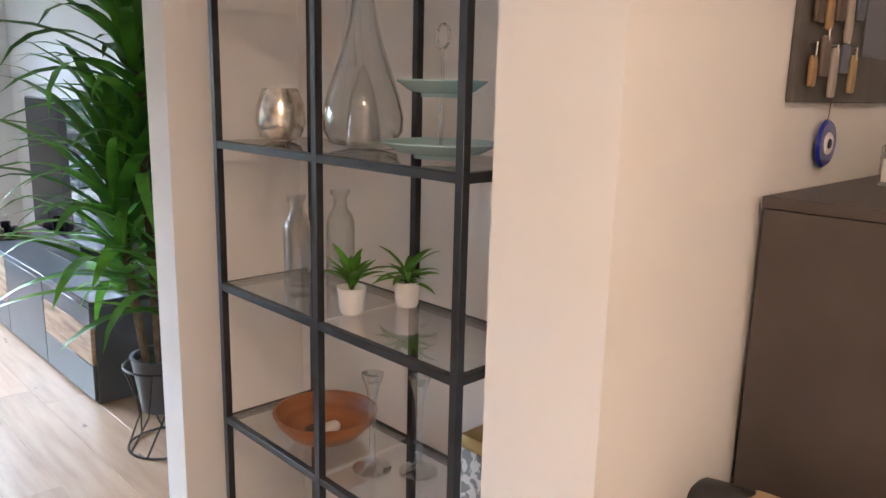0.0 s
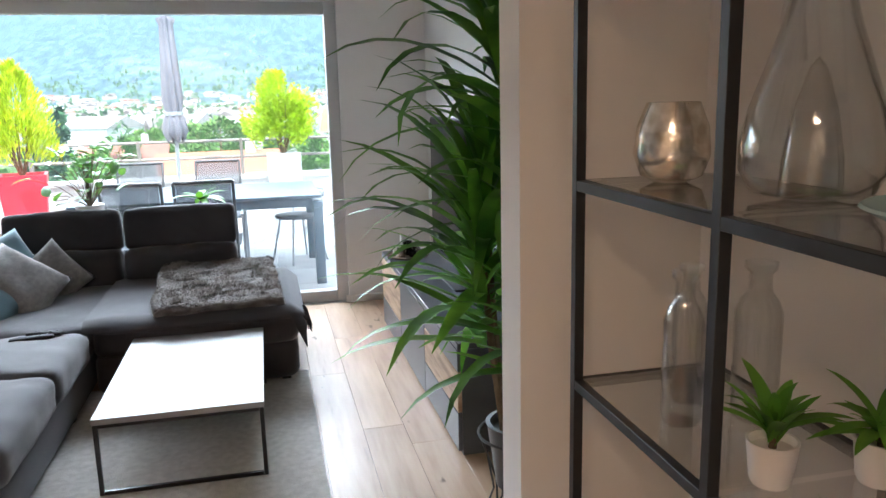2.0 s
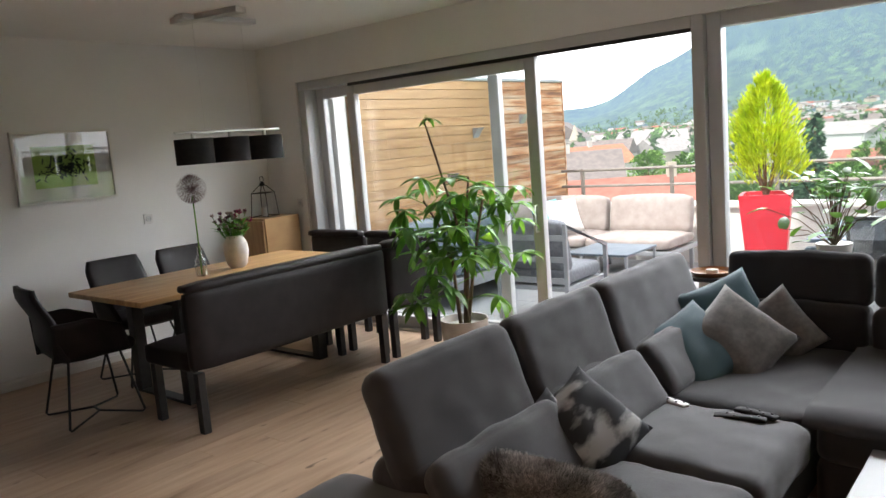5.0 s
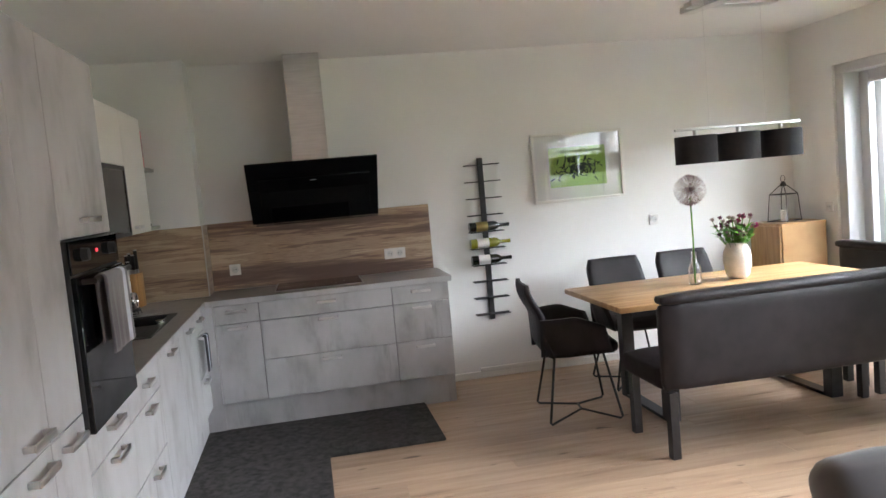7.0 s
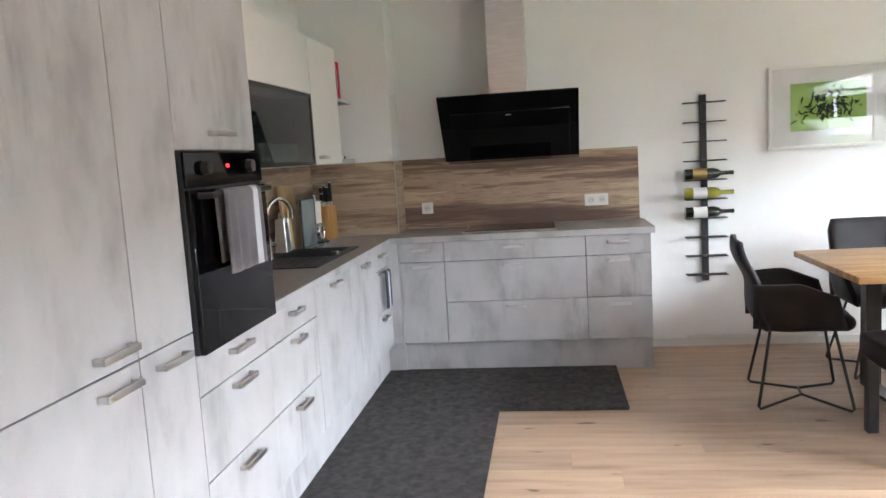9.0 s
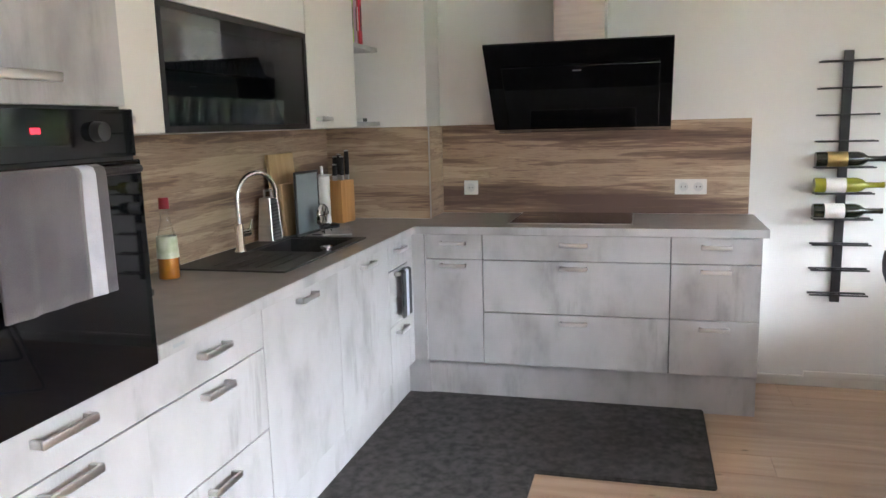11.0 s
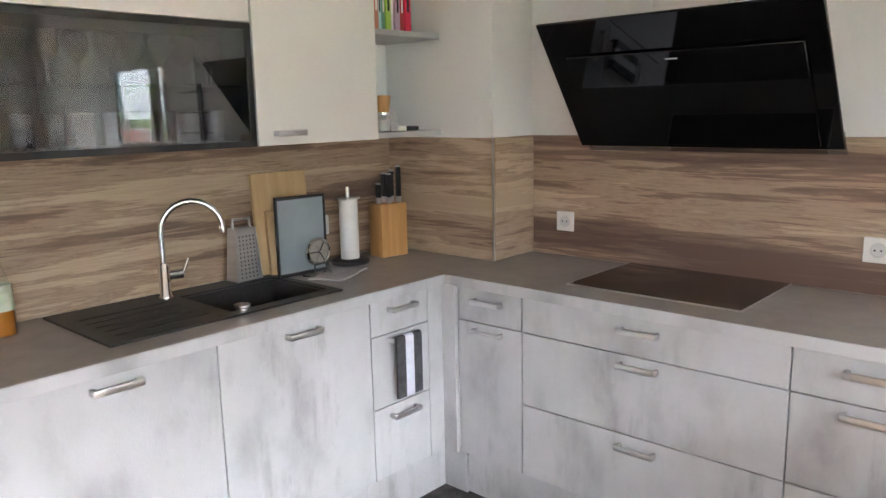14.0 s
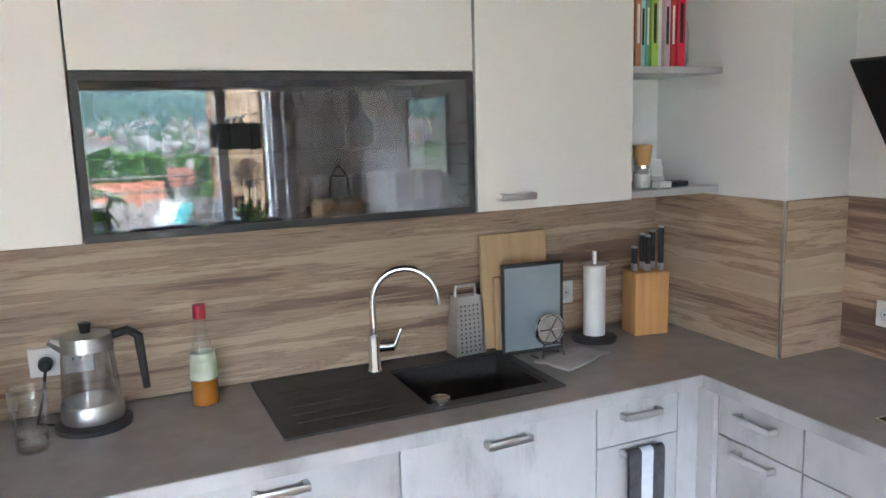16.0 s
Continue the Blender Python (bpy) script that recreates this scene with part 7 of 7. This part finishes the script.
# ---- town and mountains ----
GRASS = M("valley meadows and woods", (0.06, 0.12, 0.03), (0.16, 0.24, 0.07), 0.02, 0.95)
bm = bmesh.new()
bmesh.ops.create_grid(bm, x_segments=2, y_segments=2, size=4800)
g = solo("ground", bm, GRASS, kind="structure", smooth=None)
g.location = (0, 0, -9.0)


def hill_height(x, y):
    """Heights of the mountain side: a long slope to the north-east that falls away to the north-west."""
    az = math.degrees(math.atan2(x, y))
    d = math.hypot(x, y)
    el = float(np.interp(az, [-50, -36, -31, -26, -21.5, -18.7, -11, 0, 25], [0.5, 0.6, 1.2, 3.0, 5.2, 6.3, 8.5, 10.5, 9.0]))
    u = max(0.0, min(1.0, (d - 700) / 1900))
    n_ = noise.fractal(Vector((x, y, 0)) / 380, 1.0, 2.1, 5)
    ridge = 1 - abs(noise.noise(Vector((az / 5.0, d / 900, 2))))
    return -12 + 2600 * math.tan(radians(el)) * (0.10 * u + 0.9 * u ** 2.1) + 60 * u * u * (ridge - 0.75) + 16 * n_ * u


def paint_haze(m, k=0.5, c=(0.62, 0.74, 0.86)):
    """Paints far air onto a surface: mixes a share k of pale blue glow into it."""
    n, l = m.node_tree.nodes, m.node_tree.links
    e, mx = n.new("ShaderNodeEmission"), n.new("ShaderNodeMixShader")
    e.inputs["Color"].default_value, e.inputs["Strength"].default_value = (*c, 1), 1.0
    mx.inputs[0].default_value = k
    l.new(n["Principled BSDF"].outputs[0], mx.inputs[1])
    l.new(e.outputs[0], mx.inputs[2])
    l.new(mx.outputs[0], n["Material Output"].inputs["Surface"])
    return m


# The slope's hazy blue is a painted glow, made stronger with distance below.
FOREST = paint_haze(M("wooded mountain side with hazy glow", (0.003, 0.020, 0.010), (0.17, 0.28, 0.06), 0.06, 0.95, 1.0, 0.16, bdist=10.0, lo=0.44, hi=0.68, stretch=(1.0, 0.3, 1.0)), 0.5, (0.42, 0.62, 0.84))
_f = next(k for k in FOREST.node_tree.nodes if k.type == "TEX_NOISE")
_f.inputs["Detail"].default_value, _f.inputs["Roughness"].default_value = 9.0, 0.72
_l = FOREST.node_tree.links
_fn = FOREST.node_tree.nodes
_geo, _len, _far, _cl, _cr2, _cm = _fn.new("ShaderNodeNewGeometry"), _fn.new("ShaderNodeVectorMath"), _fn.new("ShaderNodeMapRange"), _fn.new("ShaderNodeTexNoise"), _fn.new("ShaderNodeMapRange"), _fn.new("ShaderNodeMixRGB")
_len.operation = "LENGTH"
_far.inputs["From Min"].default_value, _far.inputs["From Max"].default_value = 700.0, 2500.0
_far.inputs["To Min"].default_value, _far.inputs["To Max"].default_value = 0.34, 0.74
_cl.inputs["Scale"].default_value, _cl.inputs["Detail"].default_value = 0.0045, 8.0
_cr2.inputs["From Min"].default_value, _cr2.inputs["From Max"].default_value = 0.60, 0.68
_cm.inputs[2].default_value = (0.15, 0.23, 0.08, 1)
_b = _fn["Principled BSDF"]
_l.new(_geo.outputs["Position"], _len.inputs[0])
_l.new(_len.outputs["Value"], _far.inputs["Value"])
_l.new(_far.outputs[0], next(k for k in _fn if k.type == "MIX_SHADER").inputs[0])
_l.new(_geo.outputs["Position"], _cl.inputs["Vector"])
_l.new(_cl.outputs["Fac"], _cr2.inputs["Value"])
_l.new(_cr2.outputs[0], _cm.inputs[0])
_l.new(_b.inputs["Base Color"].links[0].from_socket, _cm.inputs[1])
_l.new(_cm.outputs[0], _b.inputs["Base Color"])
NX, NY = 220, 90
verts, faces = [], []
for i in range(NX + 1):
    az = radians(-50 + 75 * i / NX)
    for j in range(NY + 1):
        d = 690 + 1900 * (j / NY) ** 1.2
        x, y = d * math.sin(az), d * math.cos(az)
        verts.append((x, y, hill_height(x, y)))
for i in range(NX):
    for j in range(NY):
        a = i * (NY + 1) + j
        faces.append((a, a + NY + 1, a + NY + 2, a + 1))
me = bpy.data.meshes.new("mountain")
me.from_pydata(verts, [], faces)
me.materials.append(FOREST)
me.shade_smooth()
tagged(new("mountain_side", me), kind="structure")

# Plaster and roofs carry a weak painted glow for the hazy air.
WALLS = [paint_haze(M("far plaster with hazy glow", c, rough=0.9), 0.2) for c in ((0.42, 0.40, 0.36), (0.38, 0.33, 0.25), (0.50, 0.50, 0.49))]
ROOFS = [paint_haze(M("far roof with hazy glow", c, d, 1.5, 0.9), 0.12) for c, d in (((0.22, 0.07, 0.04), (0.32, 0.11, 0.07)), ((0.12, 0.10, 0.09), (0.18, 0.15, 0.13)), ((0.22, 0.205, 0.19), (0.30, 0.285, 0.27)), ((0.34, 0.10, 0.045), (0.42, 0.15, 0.075)))]
WINM = M("far window", (0.03, 0.04, 0.05), rough=0.2)


def gable(w, d, h, rh, bm=None, over=0.4):
    t = bmesh.new()
    q = [t.verts.new(v) for v in ((-w / 2 - over, -d / 2 - over, h), (w / 2 + over, -d / 2 - over, h), (w / 2 + over, d / 2 + over, h), (-w / 2 - over, d / 2 + over, h), (-w / 2 - over, 0, h + rh), (w / 2 + over, 0, h + rh))]
    for f in ((0, 1, 5, 4), (2, 3, 4, 5), (0, 4, 3), (1, 2, 5), (0, 3, 2, 1)):
        t.faces.new([q[i] for i in f])
    return t if bm is None else add(bm, t)


def house(x, y, z, rz, w, d, h, rh, wm, rm, label):
    o = thing("house", x, y, z, rz, label, "house", "houses below the terrace")
    part("wall", box(-w / 2, w / 2, -d / 2, d / 2, 0, h), wm, o, smooth=None)
    part("roof", gable(w, d, h + 0.01, rh), rm, o, smooth=None)
    part("chimney", box(w * 0.2, w * 0.2 + 0.7, -0.4, 0.3, h + rh * 0.5, h + rh + 0.9), wm, o, smooth=None)
    k = 0
    for fl in range(int(h // 2.8)):
        for i in range(int(w // 3)):
            cx = -w / 2 + 1.5 + 3 * i
            part("window", box(cx - 0.5, cx + 0.5, -d / 2 - 0.03, -d / 2 + 0.05, 1 + 2.8 * fl, 2.3 + 2.8 * fl), WINM, o, smooth=None)
    return o


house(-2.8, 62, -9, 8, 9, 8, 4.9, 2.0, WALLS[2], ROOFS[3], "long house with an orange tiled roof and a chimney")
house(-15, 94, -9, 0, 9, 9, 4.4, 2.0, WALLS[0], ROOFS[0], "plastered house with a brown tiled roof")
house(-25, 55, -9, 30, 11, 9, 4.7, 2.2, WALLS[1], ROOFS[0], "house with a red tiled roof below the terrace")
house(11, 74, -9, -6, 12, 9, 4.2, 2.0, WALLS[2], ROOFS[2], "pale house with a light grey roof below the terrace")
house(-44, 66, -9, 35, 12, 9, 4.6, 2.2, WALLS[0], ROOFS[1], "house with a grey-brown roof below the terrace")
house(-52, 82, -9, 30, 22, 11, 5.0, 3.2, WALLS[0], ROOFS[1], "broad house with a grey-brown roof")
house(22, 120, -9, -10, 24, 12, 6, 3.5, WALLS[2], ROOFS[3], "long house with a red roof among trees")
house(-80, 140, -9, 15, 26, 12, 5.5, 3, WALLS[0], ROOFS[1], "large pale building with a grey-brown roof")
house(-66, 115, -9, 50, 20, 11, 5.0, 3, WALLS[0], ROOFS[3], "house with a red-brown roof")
# the town beyond
rt = random.Random(21)
tw, tr_ = [bmesh.new() for _ in range(3)], [bmesh.new() for _ in range(4)]


def far_house(bmw, bmr, x, y, z, a, w, d, h, rh):
    m_ = Matrix.Translation((x, y, z)) @ Matrix.Rotation(a, 4, "Z")
    for t, q in ((bmw, [(-w / 2, -d / 2, 0), (w / 2, -d / 2, 0), (w / 2, d / 2, 0), (-w / 2, d / 2, 0), (-w / 2, -d / 2, h), (w / 2, -d / 2, h), (w / 2, d / 2, h), (-w / 2, d / 2, h)]),):
        v = [t.verts.new(m_ @ Vector(p_)) for p_ in q]
        for f in ((0, 1, 5, 4), (1, 2, 6, 5), (2, 3, 7, 6), (3, 0, 4, 7)):
            t.faces.new([v[i] for i in f])
    v = [bmr.verts.new(m_ @ Vector(p_)) for p_ in ((-w / 2 - .4, -d / 2 - .4, h), (w / 2 + .4, -d / 2 - .4, h), (w / 2 + .4, d / 2 + .4, h), (-w / 2 - .4, d / 2 + .4, h), (-w / 2 - .4, 0, h + rh), (w / 2 + .4, 0, h + rh))]
    for f in ((0, 1, 5, 4), (2, 3, 4, 5), (0, 4, 3), (1, 2, 5)):
        bmr.faces.new([v[i] for i in f])


for k in range(2300):
    az, d = radians(rt.uniform(-48, 24)), 160 + 1150 * rt.random() ** 0.8
    if d > 800 and rt.random() < (d - 800) / 500:
        continue
    x, y = d * math.sin(az), d * math.cos(az)
    z = -9 if d < 720 else hill_height(x, y) - 1
    if z > 12:
        continue
    s = rt.uniform(0.7, 1.4)
    far_house(rt.choice(tw), rt.choice([tr_[1], tr_[2], tr_[2], tr_[2], tr_[0], tr_[1]]), x, y, z, rt.uniform(0, 3.1), 12 * s, 8.5 * s, rt.choice((4, 5, 6.5)), rt.uniform(2, 3))
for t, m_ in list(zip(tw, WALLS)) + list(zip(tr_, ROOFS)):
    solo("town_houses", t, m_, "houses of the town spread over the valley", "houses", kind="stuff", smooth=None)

# church with twin towers
chx, chy = 210 * math.sin(radians(-30)), 210 * math.cos(radians(-30))
cu = thing("church", chx, chy, -9, 25, "pale church with two pointed towers", "church")
part("nave", box(-6, 6, -14, 14, 0, 9), WALLS[0], cu, smooth=None)
part("roof", gable(28, 12, 9.01, 4.5), ROOFS[1], cu, smooth=None).rotation_euler = (0, 0, radians(90))
for sx in (-4, 4):
    part("tower", box(sx - 1.3, sx + 1.3, -17, -14.4, 0, 8.6), WALLS[1], cu, smooth=None)
    part("spire", lathe([(1.6, 8.6), (0.9, 10.2), (0, 12.6)], 8, m=Matrix.Translation((sx, -15.7, 0))), WALLS[1], cu, smooth=None)

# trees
# A faint hazy glow is painted into the foliage.
FOL = [paint_haze(M("tree foliage with hazy glow", a, b_, 0.8, 0.8, island=0.4), 0.06) for a, b_ in (((0.07, 0.15, 0.025), (0.15, 0.28, 0.05)), ((0.025, 0.075, 0.025), (0.05, 0.13, 0.045)))]
crown_mesh = {}
for kind in (0, 1):
    for v_ in range(3):
        rr = random.Random(kind * 10 + v_)
        lob = [(rr.uniform(0, 6.28), rr.uniform(0.1, 0.95), rr.uniform(0.7, 1.15)) for _ in range(34)]

        def fn(q, lob=lob, kind=kind):
            a0, u, k = q.choice(lob)
            a, u = a0 + q.gauss(0, 0.3), min(1, max(0.02, u + q.gauss(0, 0.04)))
            rr_ = (0.42 * math.sin(math.pi * min(1, 0.12 + 0.85 * u)) ** 0.6 if kind == 0 else 0.26 * (1 - u) ** 0.85) * k * math.sqrt(q.uniform(0.15, 1))
            return Vector((rr_ * math.cos(a), rr_ * math.sin(a), 0.18 + 0.82 * u if kind == 0 else 0.06 + 0.94 * u)), Vector((math.cos(a), math.sin(a), 0.5 - 0.8 * kind))
        me = leaf_cloud(2600, fn, 0.055, 0.02, kind * 7 + v_)
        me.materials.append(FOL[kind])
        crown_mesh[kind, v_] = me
trunk_mesh = mesh(tube([(0, 0, 0), (0.01, 0, 0.4), (0, 0, 0.9)], [0.03, 0.02, 0.004], 7), STEM, 0)
branch_mesh = mesh(tube([(0, 0, 0.3), (0.1, 0.03, 0.5), (0.2, 0.05, 0.62)], [0.012, 0.008, 0.003], 5), STEM, 0)
tid = 0


def tree(azd, d, h, kind):
    global tid
    tid += 1
    a = radians(azd)
    t = thing("fir_tree" if kind else "tree", d * math.sin(a), d * math.cos(a), -9.05, tid * 70, "dark pointed fir tree" if kind else "round broadleaf tree between the houses", "tree", "trees in the town")
    t.scale = (h, h, h)
    part("trunk", trunk_mesh, None, t)
    for k in range(3):
        part("limb", branch_mesh, None, t).rotation_euler = (0, 0, k * 2.1)
    part("crown", crown_mesh[kind, tid % 3], None, t)


tree(-13.0, 75, 10.6, 1)
tree(-14.6, 82, 9.0, 1)
tree(-2.7, 85, 9.0, 0)
tree(-4.8, 95, 8.2, 0)
tree(-0.5, 90, 8.6, 0)
for azd, d, h, k in ((-11, 70, 6.6, 0), (-9.5, 90, 7.2, 0), (-17, 60, 6.5, 0), (4.5, 70, 7.6, 0), (6.5, 60, 7.5, 0), (2.6, 95, 8.0, 0), (-7.6, 110, 7.5, 0), (-21, 90, 7.4, 0), (-24, 120, 7, 0), (-19.5, 75, 7.5, 1), (9, 75, 7.5, 0), (12, 65, 8, 0), (-12.2, 48, 5.6, 0), (-15, 50, 5.3, 0), (-27.5, 150, 7.5, 0), (7.8, 110, 9, 1), (-34, 120, 7, 0), (0.8, 130, 8, 1)):
    tree(azd, d, h, k)
ft = []
for k in range(2400):
    azd, d = rt.uniform(-48, 24), 150 + 1300 * rt.random()
    ft.append((azd, d, rt.uniform(6, 10), rt.random() < 0.3))
vv, ff = [], []
for azd, d, h, fir in ft:
    a = radians(azd)
    x, y = d * math.sin(a), d * math.cos(a)
    z = -9 if d < 720 else hill_height(x, y)
    for q in range(70):
        u = rt.random()
        r = h * (0.42 * math.sin(math.pi * (0.15 + 0.8 * u)) if not fir else 0.22 * (1 - u)) * rt.uniform(0.5, 1.1)
        b_ = rt.uniform(0, 6.28)
        c = Vector((x + r * math.cos(b_), y + r * math.sin(b_), z + h * (0.1 + 0.9 * u)))
        s = h * 0.12
        k = len(vv)
        vv += [c + Vector((rt.uniform(-s, s), rt.uniform(-s, s), rt.uniform(-s, s))) for _ in range(3)]
        ff.append((k, k + 1, k + 2))
me = bpy.data.meshes.new("woods")
me.from_pydata(vv, [], ff)
# Paler through air: a weak glow is painted into these trees.
me.materials.append(paint_haze(M("distant trees with hazy glow", (0.04, 0.10, 0.025), (0.11, 0.20, 0.05), 0.8, 0.9, island=0.4), 0.15))
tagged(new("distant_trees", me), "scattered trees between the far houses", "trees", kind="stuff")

# ---- floor planks and terrace tiles, last ----
floor_ob = bpy.data.objects["floor"]
rp = random.Random(2)
pm = {}
x = -5.76
while x < 2.0:
    y = -1.2 - rp.uniform(0, 1.6)
    while y < 6.22:
        L = rp.choice((1.4, 1.8, 2.2))
        y0, y1 = max(y, -1.2), min(y + L, 6.22)
        x1 = min(x + 0.19, 2.0)
        if y1 - y0 > 0.03 and not (x1 < -1.6 and y1 < 0.9):
            key = (round(y1 - y0, 2), round(x1 - x, 2))
            if key not in pm:
                pm[key] = mesh(box(0.0006, key[1] - 0.0006, 0.0006, key[0] - 0.0006, -0.012, 0.0, 0.0009, 1), OAK, 30)
            o = part("plank", pm[key], None, floor_ob)
            o.location = (x, y0, 0)
        y += L
    x += 0.19
tile_mesh = mesh(box(0.002, 0.598, 0.002, 0.598, -0.02, 0, 0.002, 1), TILE, 30)
slab_ob = bpy.data.objects["terrace_slab"]
for i in range(15):
    for j in range(6):
        o = part("tile", tile_mesh, None, slab_ob)
        o.location = (-5.0 + 0.6 * i, 6.46 + 0.6 * j, -0.03)
